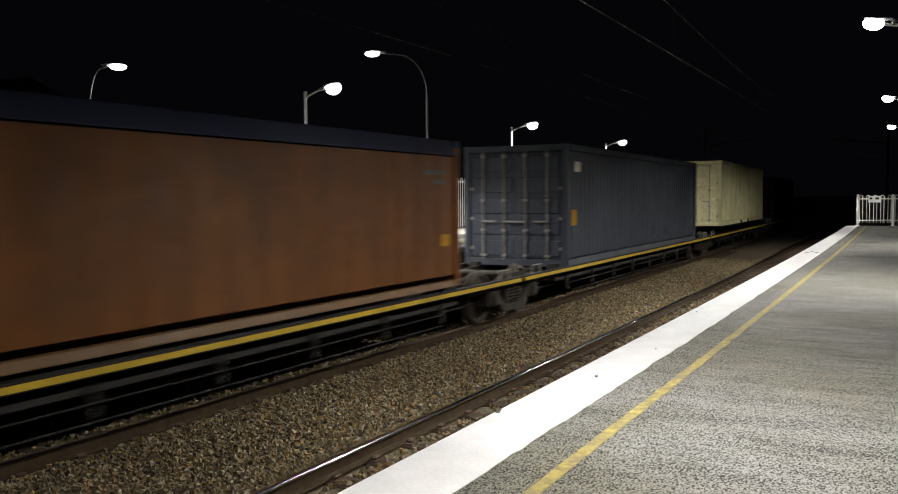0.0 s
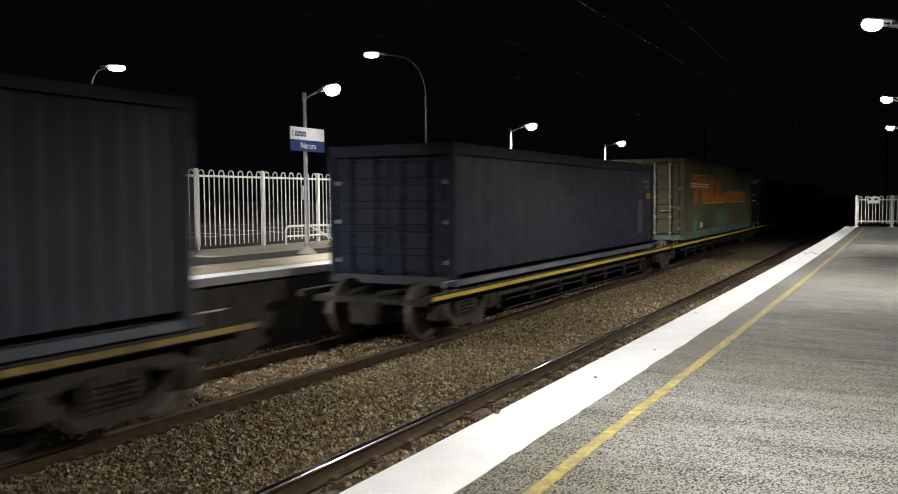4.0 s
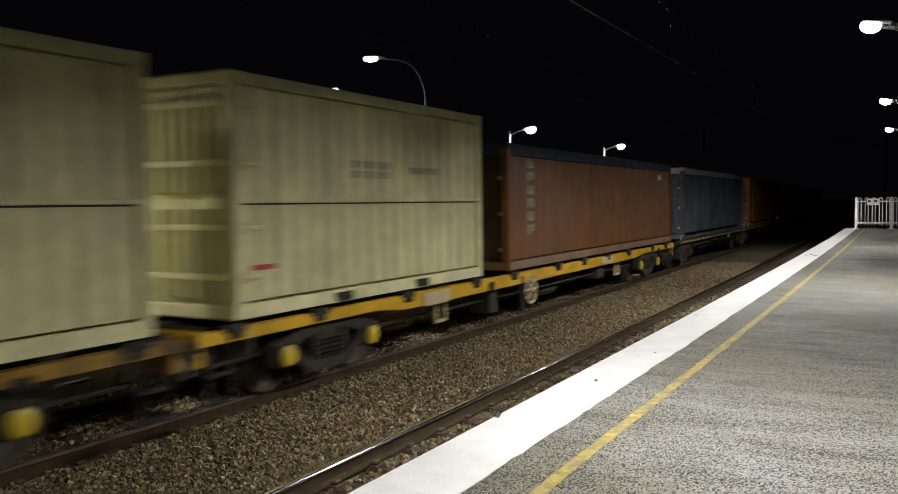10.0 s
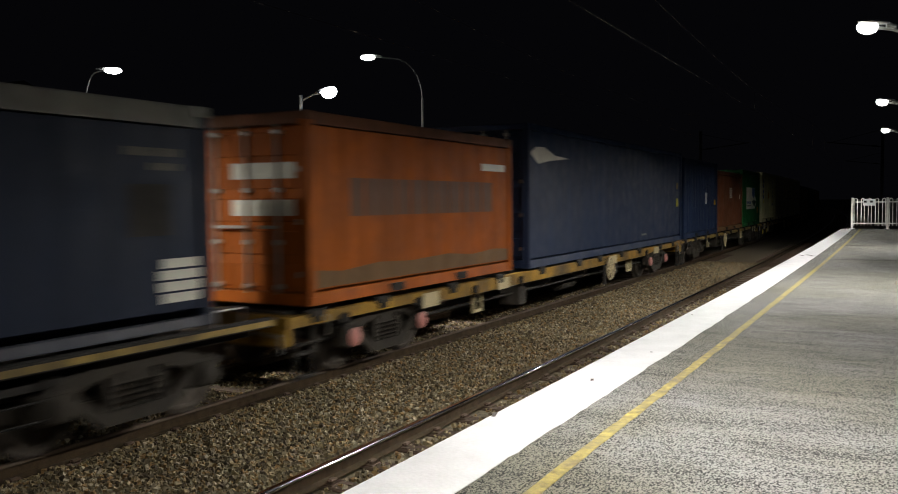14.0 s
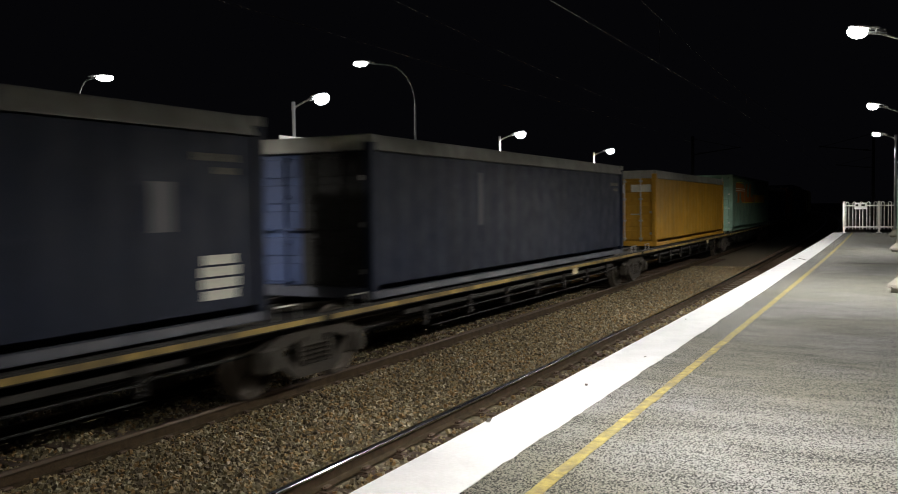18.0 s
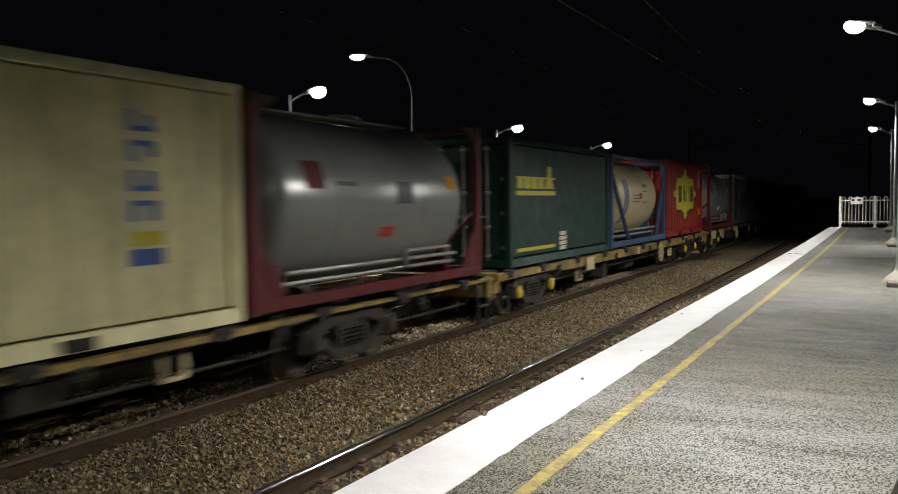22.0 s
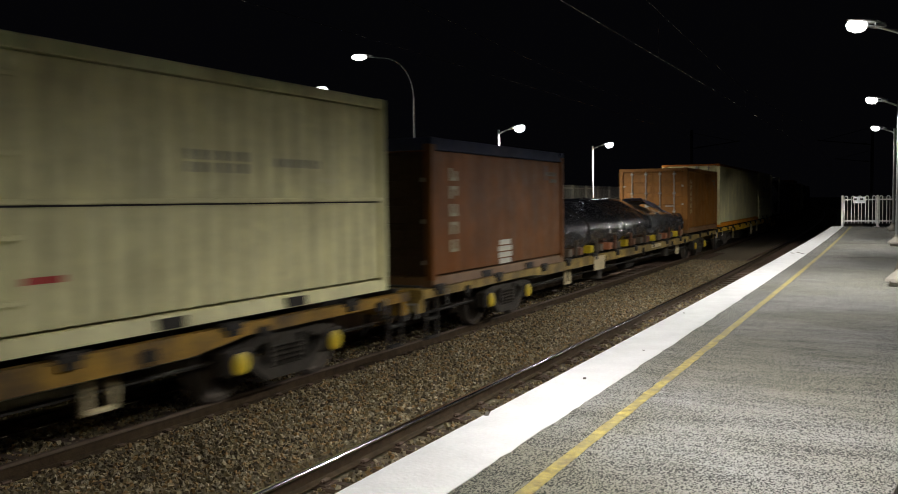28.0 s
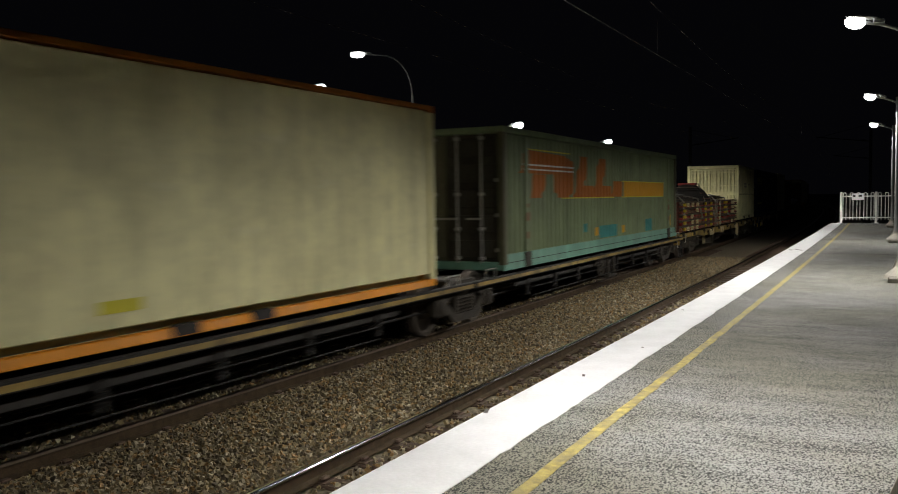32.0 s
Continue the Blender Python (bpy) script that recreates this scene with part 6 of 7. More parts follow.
# first well wagons
ct(52.0, 64.2, -0.175, 2.3, DARKNAVY, "dark container at the head of the visible train", rail_h=0.105)
ct(34.7, 46.8, 0.05, 2.62, CREAM, "cream container with a ribbed door end", pockets=(-1.0, 1.0))
ct(17.15, 29.8, -0.26, 2.36, SLATE, "slate-blue container with yellow labels by its doors", band=0.14,
   marks=[(-5.8, 1.05, 0.30, 0.34, INK_AMBER), (-5.6, 2.15, 0.45, 0.22, INK_WHITE), (0.8, 0.55, 0.3, 0.25, GREYTEAL), (2.2, 0.5, 0.25, 0.3, GREYTEAL)], end=SLATE)
ct(-0.1, 12.17, -0.175, 2.13, ORANGE, "rust-orange container with a dark weathered top rail", end_marks=[(0.44, 1.76, 0.5, 0.22, INK_RED), (0.44, 1.60, 0.5, 0.06, INK_WHITE), (0.45, 1.15, 0.36, 0.16, INK_AMBER)], band=0.24, roof=BLUEROOF, pitch=0.556, depth=0.006, marks=[(5.7, 0.75, 0.26, 0.18, INK_AMBER)], rail_h=0.105)
ct(-17.2, -4.95, -0.175, 2.11, NAVY, "navy container with a pale grey top rail", end_marks=[(0.2, z, 0.9, 0.09, INK_FAINT) for z in (0.45, 0.85, 1.2, 1.5, 1.8)] + [(-0.75, z, 0.4, 0.07, INK_FAINT) for z in (1.2, 1.5)], band=0.22, roof=GREYROOF, pitch=0.556, depth=0.006, marks=[(4.6, 0.42, 1.0, 0.14, INK_YELLOW), (5.6, 1.3, 0.35, 0.7, INK_DARK)], rail_h=0.105)
ct(-35.5, -20.75, -0.175, 2.51, OLIVETEAL, "faded olive green container with large orange lettering", pitch=0.21, depth=0.025, rail_colour=DULLTEAL, rail_h=0.26, marks=big_logo(0.0, 1.2, INK_ORANGE) + [(-0.25, 0.60, 2.7, 0.62, DULLTEAL), (-5.5, 0.42, 0.3, 0.3, INK_TEAL), (-4.5, 0.42, 0.4, 0.18, CREAM)])
ct(-51.7, -39.5, -0.175, 2.14, DARKNAVY, "very dark navy container", band=0.2, pitch=0.556, depth=0.006, marks=[(4.8, 0.9, 0.35, 0.9, INK_DARK), (5.6, 1.45, 0.3, 0.16, INK_AMBER)], rail_h=0.105)
ct(-69.7, -57.35, -0.06, 2.27, SLATE, "grey-blue container with pale lettering", marks=bars(-4.5, 1.28, 2.7, 0.22, 5, INK_WHITE) + [(-5.5, 1.85, 0.7, 0.12, INK_WHITE)], rail_h=0.105)
ct(-84.05, -71.75, -0.06, 2.25, BROWN, "brown container with a grey top rail and pale lettering", band=0.22, roof=GREYROOF, pitch=0.556, depth=0.006, marks=column(-5.15, 1.25, 0.42, 1.1, 4, INK_YELLOW) + [(-0.9, 1.93, 0.4, 0.24, INK_WHITE)], rail_h=0.105)
ct(-99.92, -87.56, -0.06, 2.25, ORANGE2, "orange container with a dark blue top rail and pale lettering", band=0.24, roof=BLUEROOF, pitch=0.556, depth=0.006, marks=column(-5.0, 1.15, 0.34, 1.5, 6, INK_WHITE), rail_h=0.105)
ct(-115.75, -103.4, -0.06, 2.25, ORANGE2, "orange container with a brown top rail and pale data panel", doors=(RACKBROWN, ORANGE2), band=0.22, roof=BROWN, pitch=0.556, depth=0.006, marks=column(-5.0, 1.15, 0.34, 1.5, 6, INK_WHITE) + bars(5.68, 0.48, 0.77, 0.44, 1, INK_WHITE, rows=4) + [(1.2, 1.9, 0.2, 0.16, INK_YELLOW)], rail_h=0.105)
ct(-130.2, -118.0, -0.06, 2.28, GREYTEAL, "weathered grey-blue container with streaked paint", band=0.2, roof=GREYROOF, plain=True, marks=[(3.4, 2.0, 0.3, 0.1, INK_FAINT)], rail_h=0.105)
# sixty-foot flats
ct(-144.3, -132.05, -0.02, 2.30, ORANGE, "rust-orange container with pale upright lettering", doors=(SHADED_BROWN, SHADED_BROWN), band=0.22, roof=BLUEROOF, pitch=0.556, depth=0.006, marks=column(-5.0, 1.35, 0.34, 1.5, 6, INK_WHITE) + [(4.8, 1.9, 0.3, 0.14, INK_WHITE)])
SLATBOX = dict(mid_rail=True, pitch=0.31, depth=0.02, band=0.14)


def overpaint(seed):
    """Charcoal blocks and ragged uprights painted over the faded side of a long container."""
    rng = random.Random(seed)
    out = [(-5.5, 1.22, 1.3, 1.95, CHARCOAL, ((-1, -1), (0.7, -1), (0.9, -0.3), (0.75, 0.1), (1, 0.5), (0.95, 1), (-1, 1))),
           (-0.1, 1.55, 2.9, 1.15, CHARCOAL, ((-1, -1), (-0.6, -0.95), (-0.55, -1.15), (0.1, -1.1), (0.12, -0.9), (0.5, -0.92), (1, -0.9), (1, 1), (-1, 1)))]
    for x0, x1, n in ((-4.7, -1.7, 4), (1.6, 5.8, 6)):
        for i in range(n):
            x = x0 + (x1 - x0) * (i + 0.5 + rng.uniform(-0.25, 0.25)) / n
            h, w = rng.uniform(0.6, 1.8), (x1 - x0) / n * rng.uniform(0.45, 1.15)
            lean = rng.uniform(-0.25, 0.25)
            ragged = [(sx * rng.uniform(0.55, 1.0) + lean * q, q) for sx, qs in ((1, (-1, -0.6, -0.2, 0.2, 0.6, 0.9)), (-1, (0.95, 0.55, 0.15, -0.25, -0.65, -1))) for q in qs]
            out.append((x, 0.24 + h / 2 + rng.uniform(0, 0.45), w, h, CHARCOAL, tuple(ragged)))
    for i in range(6):
        out.append((rng.uniform(-1.5, 1.3), rng.uniform(0.45, 0.95), rng.uniform(0.3, 0.8), rng.uniform(0.1, 0.3), rng.choice((CHARCOAL, WORNTEAL, RAILTEAL)), ((-1, -0.6), (0.2, -1), (1, -0.3), (0.8, 0.8), (-0.3, 1), (-0.9, 0.3)), 1))
    return out + [(0.5, 0.42, 1.1, 0.05, INK_PALE, SQ, 2), (-2.6, 0.5, 0.7, 0.05, INK_PALE, SQ, 2)]


def service_logo(x, z):
    return bars(x - 0.5, z + 0.08, 1.0, 0.26, 6, INK_FAINT, fill=0.5, rows=2) + bars(x + 0.9, z + 0.1, 0.9, 0.10, 8, INK_FAINT, fill=0.5)


ct(-151.45, -145.4, -0.02, 2.68, WHITE, "off-white container with a middle rail and barred doors", pockets=(-1.0, 1.0), marks=service_logo(0.25, 1.62) + [(-2.5, 0.55, 0.4, 0.06, INK_RED)], **SLATBOX)
ct(-158.9, -152.6, -0.02, 2.68, WHITE, "off-white container with a middle rail", pockets=(-1.0, 1.0), marks=service_logo(0.25, 1.62), **SLATBOX)
ct(-165.5, -159.4, -0.02, 2.68, WHITE, "smooth off-white container with no lettering", plain=True, pockets=(-1.0, 1.0))
ct(-172.2, -165.9, -0.02, 2.68, CREAM, "cream container with blue upright lettering and a yellow badge", pitch=0.2, pockets=(-1.0, 1.0), marks=column(2.0, 1.8, 0.36, 1.15, 4, INK_BLUE) + column(2.0, 1.1, 0.36, 0.14, 1, INK_YELLOW, 1.0) + column(2.0, 0.92, 0.36, 0.14, 1, INK_BLUE, 1.0) + column(-2.3, 1.8, 0.36, 1.15, 4, INK_BLUE) + column(-2.3, 1.1, 0.36, 0.14, 1, INK_YELLOW, 1.0) + [(0.08, 1.46, 0.38, 0.36, INK_AMBER)])
ct(-179.45, -173.35, -0.06, 2.60, GREEN, "green container with a white and blue emblem panel", plain=True, pockets=(-1.0, 1.0),
   marks=[(-0.15, 1.33, 2.96, 1.04, INK_WHITE), (1.2, 1.12, 1.5, 0.62, INK_WHITE, ((-1, -1), (0.2, -1), (1, 0.2), (0.4, 1), (-1, 1)), 0), (0.78, 1.58, 0.95, 0.5, INK_BLUE, ((-1, -0.4), (0, -1), (1, -0.4), (1, 1), (-1, 1)), 1), (1.05, 1.12, 1.5, 0.46, DKGREEN, ((-1, 0.2), (-0.3, 0.5), (0, 0.1), (0.3, 0.5), (1, 0.2), (0.1, -1)), 2),
          (2.35, 0.72, 0.42, 0.32, INK_AMBER)] + bars(-0.8, 1.12, 1.5, 0.12, 8, INK_BLUE, 1) + bars(-0.8, 0.97, 1.5, 0.06, 10, INK_DARK, 1))
ct(-185.95, -179.55, -0.06, 2.38, BROWN, "brown-red container with a pale panel", band=0.16, plain=True, pockets=(-1.0, 1.0), marks=bars(0.08, 1.56, 0.9, 0.45, 1, INK_WHITE, rows=5) + [(2.5, 1.4, 0.3, 0.2, INK_WHITE)])
ct(-192.1, -186.1, -0.08, 2.62, BLUE, "blue container with a white panel", pockets=(-1.0, 1.0), marks=[(0.9, 1.35, 0.35, 0.42, INK_WHITE), (2.6, 1.2, 0.2, 0.2, INK_AMBER)])
ct(-205.7, -192.65, -0.08, 2.72, BLUE, "long blue container with a pale bird emblem", pitch=0.556, depth=0.006, marks=[(-5.3, 2.2, 2.2, 0.36, INK_WHITE, ((-1, 0.2), (-0.6, -0.9), (-0.1, -0.5), (1, 0.0), (0.2, 0.2), (-0.3, 1.0), (-0.7, 0.9)), 0), (6.0, 1.22, 0.26, 0.26, INK_YELLOW), (6.0, 1.75, 0.22, 0.2, WAGON_OLIVE), (6.0, 1.5, 0.2, 0.16, SLATE), (2.0, 0.35, 0.5, 0.05, INK_FAINT)])
ct(-212.6, -206.5, -0.04, 2.35, mat("bright_orange_container_paint", (0.47, 0.112, 0.006), 0.6, var=0.16, scale=0.8, streak=0.25, grime=0.45, scuff=0.05, shine=0.15), "orange container with a dark lettering panel", band=0.16, roof=BROWN, pitch=0.556, depth=0.006, pockets=(-1.0, 1.0),
   marks=[(0.0, 0.33, 5.8, 0.24, DUSTY_BROWN, ((-1, -1), (1, -1), (1, 0.6), (0.8, 0.9), (0.5, 0.5), (0.2, 1), (-0.2, 0.7), (-0.5, 1), (-0.8, 0.5), (-1, 0.9)))] + bars(0.04, 1.34, 4.4, 0.5, 11, RACKBROWN, fill=0.92) + [(2.3, 1.85, 0.95, 0.12, INK_WHITE)], end_marks=[(-0.5, 1.67, 1.0, 0.2, INK_WHITE), (-0.5, 1.21, 1.0, 0.2, INK_WHITE), (0.8, 1.2, 0.5, 0.16, INK_WHITE)])
# second well wagons
ct(-226.45, -214.25, -0.03, 2.22, NAVY, "navy container with a grey top rail and pale data panel", band=0.22, roof=GREYROOF, pitch=0.556, depth=0.006, marks=bars(5.68, 0.50, 0.76, 0.46, 1, INK_WHITE, rows=4) + [(5.3, 1.2, 0.5, 0.5, WAGON_DARK)], rail_h=0.105)
ct(-242.2, -227.25, -0.03, 2.55, TEAL, "pale green container with large orange lettering", pitch=0.30, marks=big_logo(0.0, 1.3), rail_h=0.105)
ct(-257.1, -244.85, -0.03, 2.27, YELLOW, "ochre-yellow container with a grey top rail", end_marks=[(0.78, 1.28, 0.42, 0.38, INK_WHITE), (-0.1, 1.76, 0.3, 0.26, INK_WHITE), (-0.75, 1.76, 0.6, 0.22, INK_WHITE), (0.4, 1.95, 0.2, 0.2, INK_WHITE)], band=0.24, roof=GREYROOF, pitch=0.556, depth=0.006, rail_h=0.105)
# The far leaf's blue holds lamp glare; the near leaf is near-black.
ct(-273.05, -260.75, -0.03, 2.25, DARKNAVY, "dark navy container with a grey top rail and one blue door coloured as lit", doors=(PIT, LIT_BLUE), band=0.22, roof=GREYROOF, pitch=0.556, depth=0.006, marks=[(-2.6, 1.4, 0.12, 0.9, INK_DARK)], rail_h=0.105)
ct(-287.75, -275.3, -0.03, 2.28, DARKNAVY, "dark navy container with a pale data panel", band=0.22, roof=GREYROOF, pitch=0.556, depth=0.006, marks=bars(5.5, 0.55, 0.75, 0.5, 1, INK_WHITE, rows=4) + [(-4.0, 1.85, 1.0, 0.4, SLATE), (1.0, 0.85, 0.8, 0.12, GREYTEAL), (4.7, 1.3, 0.3, 0.5, INK_DARK)], rail_h=0.105)
ct(-302.1, -289.5, -0.02, 2.34, WORNTEAL, "weathered grey-green container with ragged charcoal overpaint", band=0.18, roof=GREYROOF, plain=True, pockets=(-1.4, 1.4), marks=overpaint(7))
load(tank("tank_container", 6.06, 2.68, MAROON, STEELTANK, "steel tank container in a maroon frame", "short", marks=[(-2.0, 8, 26, 0.40, MAROON), (2.0, 10, 22, 0.3, INK_AMBER), (-1.2, 14, 17, 0.5, INK_DARK), (0.2, 4, 9, 0.7, INK_DARK), (-0.2, -26, -18, 0.45, INK_WHITE), (0.2, 24, 27, 0.7, INK_DARK)]), -308.77, -302.71, -0.06)
ct(-316.7, -310.5, -0.02, 2.50, RED, "red container with a yellow diamond emblem", pitch=0.4, depth=0.03, pockets=(-1.0, 1.0),
   marks=[(0.05, 1.37, 4.28, 1.90, CHARCOAL, DIAMOND), (0.0, 1.41, 4.1, 1.78, INK_PALE, DIAMOND, 1), (0.0, 1.41, 3.98, 1.70, INK_YELLOW, DIAMOND, 2), (2.6, 0.75, 0.28, 0.24, INK_AMBER), (2.52, 1.95, 0.16, 0.7, INK_FAINT)]
   + [(x, 1.41, w, 0.56, CHARCOAL, SQ, 3) for x, w in ((-1.12, 0.16), (-0.30, 0.18), (0.24, 0.20), (0.62, 0.20), (1.20, 0.20))] + [(-0.80, 1.41, 0.42, 0.56, OLIVETEAL, SQ, 3), (-0.05, 1.41, 0.2, 0.56, OLIVETEAL, ((-1, 1), (-0.2, 1), (1, -1), (0.2, -1)), 3), (0.92, 1.41, 0.16, 0.56, OLIVETEAL, SQ, 3), (-0.96, 1.18, 0.44, 0.12, CHARCOAL, SQ, 4)])
load(tank("tank_container", 6.06, 2.45, FRAMEBLUE, CREAMTANK, "cream tank container in a blue-grey frame", "long", marks=[(-1.1, -42, 26, 0.42, INK_BLUE), (-0.1, 2, 3.5, 0.7, INK_DARK), (-0.1, -3, -1.5, 0.7, INK_DARK), (-0.1, -8, -6.5, 0.7, INK_DARK), (0.4, -3, 6, 0.3, INK_RED), (0.95, 8, 9.5, 0.6, INK_DARK), (0.95, -9, -7.5, 0.6, INK_DARK), (1.0, 15, 20, 0.5, INK_DARK)]), -322.95, -316.89, -0.06)
ct(-329.65, -323.25, -0.05, 2.42, DKGREEN, "dark green container with yellow lettering", plain=True, marks=small_logo(-1.75, 1.58, w=2.15) + bars(-0.2, 0.40, 0.62, 0.42, 1, INK_WHITE, rows=4) + [(-1.75, 0.31, 2.1, 0.07, INK_YELLOW)])
load(tank("tank_container", 6.06, 2.56, MAROON, STEELTANK, "steel tank container in a maroon frame", "short", marks=[(-1.7, 8, 26, 0.40, MAROON), (2.0, 8, 20, 0.3, INK_AMBER), (0.5, -2, 14, 0.45, INK_DARK), (-1.0, 10, 13, 0.5, INK_DARK), (0.1, -26, -18, 0.35, INK_RED)]), -337.0, -330.94, -0.06)
ct(-343.5, -337.15, -0.08, 2.53, CREAM, "cream container with blue upright lettering and a yellow badge", pitch=0.2, pockets=(-1.0, 1.0), marks=column(1.82, 1.68, 0.42, 1.15, 4, INK_BLUE) + column(1.84, 0.98, 0.42, 0.14, 1, INK_YELLOW, 1.0) + column(1.84, 0.80, 0.42, 0.16, 1, INK_BLUE, 1.0) + column(-2.6, 1.68, 0.42, 1.15, 4, INK_BLUE) + column(-2.6, 0.98, 0.42, 0.14, 1, INK_YELLOW, 1.0) + column(-2.6, 0.80, 0.42, 0.16, 1, INK_BLUE, 1.0) + [(-0.2, 1.3, 0.34, 0.36, INK_AMBER)])
ct(-349.75, -343.7, -0.08, 2.42, DKGREEN, "dark green container with yellow lettering", plain=True, pockets=(-1.0, 1.0), marks=small_logo(-1.72, 1.53, w=2.35) + [(-1.7, 0.26, 2.25, 0.09, INK_YELLOW)])
ct(-356.2, -350.1, -0.10, 2.67, BROWN, "brown-red slatted container with yellow strips", fins=10, plain=True, rail_colour=RACKBROWN, marks=[(-0.78, 2.46, 1.2, 0.13, INK_YELLOW), (0.53, 2.46, 0.6, 0.13, INK_YELLOW), (-0.74, 0.62, 1.15, 0.15, INK_YELLOW), (-2.2, 2.3, 0.5, 0.2, INK_YELLOW), (2.7, 0.63, 0.32, 0.18, INK_WHITE), (1.9, 2.28, 0.4, 0.12, INK_WHITE), (1.9, 2.08, 0.3, 0.10, INK_WHITE)])
ct(-370.05, -357.55, -0.02, 2.40, SCUFFED, "dark blue-grey container with scuffed paint", band=0.16, pitch=0.556, depth=0.006, marks=[(1.2, 1.2, 0.2, 0.9, SLATE), (2.0, 0.9, 0.5, 0.2, SLATE), (2.8, 0.6, 0.25, 0.15, INK_WHITE)])
load(tank("tank_container", 6.06, 2.62, WHITETANK, WHITETANK, "white tank container in a white open frame", "white", marks=[(1.6, 18, 24, 0.5, INK_DARK), (0.5, 6, 11, 0.4, INK_DARK)]), -376.76, -370.70, 0.02)
ct(-384.3, -378.1, -0.02, 2.66, WHITE, "off-white container with a middle rail and dark lettering", pockets=(-1.0, 1.0), marks=service_logo(0.25, 1.62) + [(-2.4, 0.62, 0.4, 0.06, INK_RED)], **SLATBOX)
ct(-398.3, -384.85, -0.02, 2.66, WHITE, "long off-white container with an orange bottom rail", plain=True, band=0.07, roof=INK_ORANGE, rail_colour=ORANGE_RAIL)
ct(-405.1, -398.95, -0.02, 2.30, ORANGE2, "orange container with pale upright lettering", pitch=0.556, depth=0.006, marks=column(-2.3, 1.3, 0.3, 1.3, 6, INK_WHITE))
load(wrapped_steel(12.5, "long steel load wrapped in glossy black plastic on a flat wagon"), -417.95, -405.45, -0.06)
ct(-424.15, -418.15, -0.12, 2.23, ORANGE, "rust-orange container with pale upright lettering", doors=(SHADED_BROWN, SHADED_BROWN), band=0.2, roof=BLUEROOF, pitch=0.556, depth=0.006, pockets=(-1.0, 1.0), marks=column(-2.2, 1.2, 0.33, 1.45, 5, INK_WHITE) + bars(-0.13, 0.41, 0.78, 0.46, 1, INK_WHITE, rows=4) + [(2.0, 1.9, 0.3, 0.3, RACKBROWN)])
ct(-431.7, -425.5, -0.02, 2.66, WHITE, "off-white container with a middle rail and dark lettering", pockets=(-1.0, 1.0), marks=service_logo(0.25, 1.62) + [(-2.4, 0.62, 0.4, 0.06, INK_RED)], **SLATBOX)
ct(-444.9, -432.55, -0.06, 2.61, NAVY, "navy container with yellow lettering", doors=(DARKNAVY, DARKNAVY), pitch=0.556, depth=0.006, marks=small_logo(-4.8, 2.04, w=2.45) + [(-4.75, 0.75, 2.4, 0.08, INK_YELLOW)] + bars(5.3, 0.66, 0.5, 0.36, 1, INK_WHITE, rows=4))
ct(-452.5, -446.45, -0.02, 2.64, WHITE, "off-white container with a middle rail and barred doors", pockets=(-1.0, 1.0), marks=service_logo(0.25, 1.62), **SLATBOX)
load(steel_stack(6.3, 5, "stack of red and brown steel frames with yellow ends", 1, ((-0.45, 0.85),), (-2.2, -2.95), ((-3.1, 0.2, 1.28),)), -459.25, -452.95, -0.08)
load(steel_stack(6.6, 5, "stack of red steel frames under dark strapped sheets", 4, ((1.15, 0.3), (2.4, 0.35), (-2.9, 0.4)), (3.0, 3.25), ((-3.2, 0.4, 1.30), (0.9, 3.1, 1.72))), -465.95, -459.35, -0.08)
# The near door leaf is coloured darker to stand for its shade.
sage = ct(-481.6, -467.1, -0.13, 2.55, SAGE, "faded sage green container with large orange lettering and a blue patch", doors=(GRIMY_SHADED, OLIVETEAL), end=OLIVETEAL, pitch=0.25, depth=0.045, rail_colour=RAILTEAL, rail_h=0.30, marks=big_logo(0.0, 1.34) + [(-0.5, 0.48, 1.5, 0.30, INK_TEAL), (-1.5, 0.5, 0.25, 0.2, INK_AMBER), (0.85, 0.48, 0.25, 0.2, INK_AMBER), (-2.4, 0.62, 0.3, 0.2, INK_TEAL), (3.6, 0.5, 0.8, 0.35, INK_TEAL), (6.5, 0.55, 0.22, 0.36, INK_AMBER)])
for x in (-6.1, 6.1):
    part("lifting_post", Shape().box(-0.09, 0.09, -0.012, 0.03, 0.30, 2.52, 0.006), SAGE, sage, "smooth post set in the ribbed side", m=Matrix.Translation((x, -W2 + 0.016, 0)))
    part("lifting_plate", Shape().box(-0.16, 0.16, -0.008, 0.02, 0.0, 0.29, 0.006), GRIMY_SHADED, sage, "rusty grey plate over the bottom rail", m=Matrix.Translation((x, -W2 - 0.006, 0.005)))
    for z, w, h in ((0.62, 0.16, 0.16), (0.98, 0.22, 0.2), (1.2, 0.12, 0.1)):
        part("rust_patch", Shape().prism([(-w / 2, -h / 3), (0, -h / 2), (w / 2, -h / 4), (w / 2.4, h / 3), (0, h / 2), (-w / 2.2, h / 4)], -0.003, 0.0), DUSTY_BROWN, sage, "brown rust patch", m=Matrix.Translation((x + 0.02, -W2 + 0.003, z)))
part("rail_seam", Shape().box(-7.1, 7.1, -0.006, 0.012, -0.006, 0.006), WAGON_DARK, sage, "dark seam along the bottom rail", m=Matrix.Translation((0, -W2 + 0.012, 0.14)))
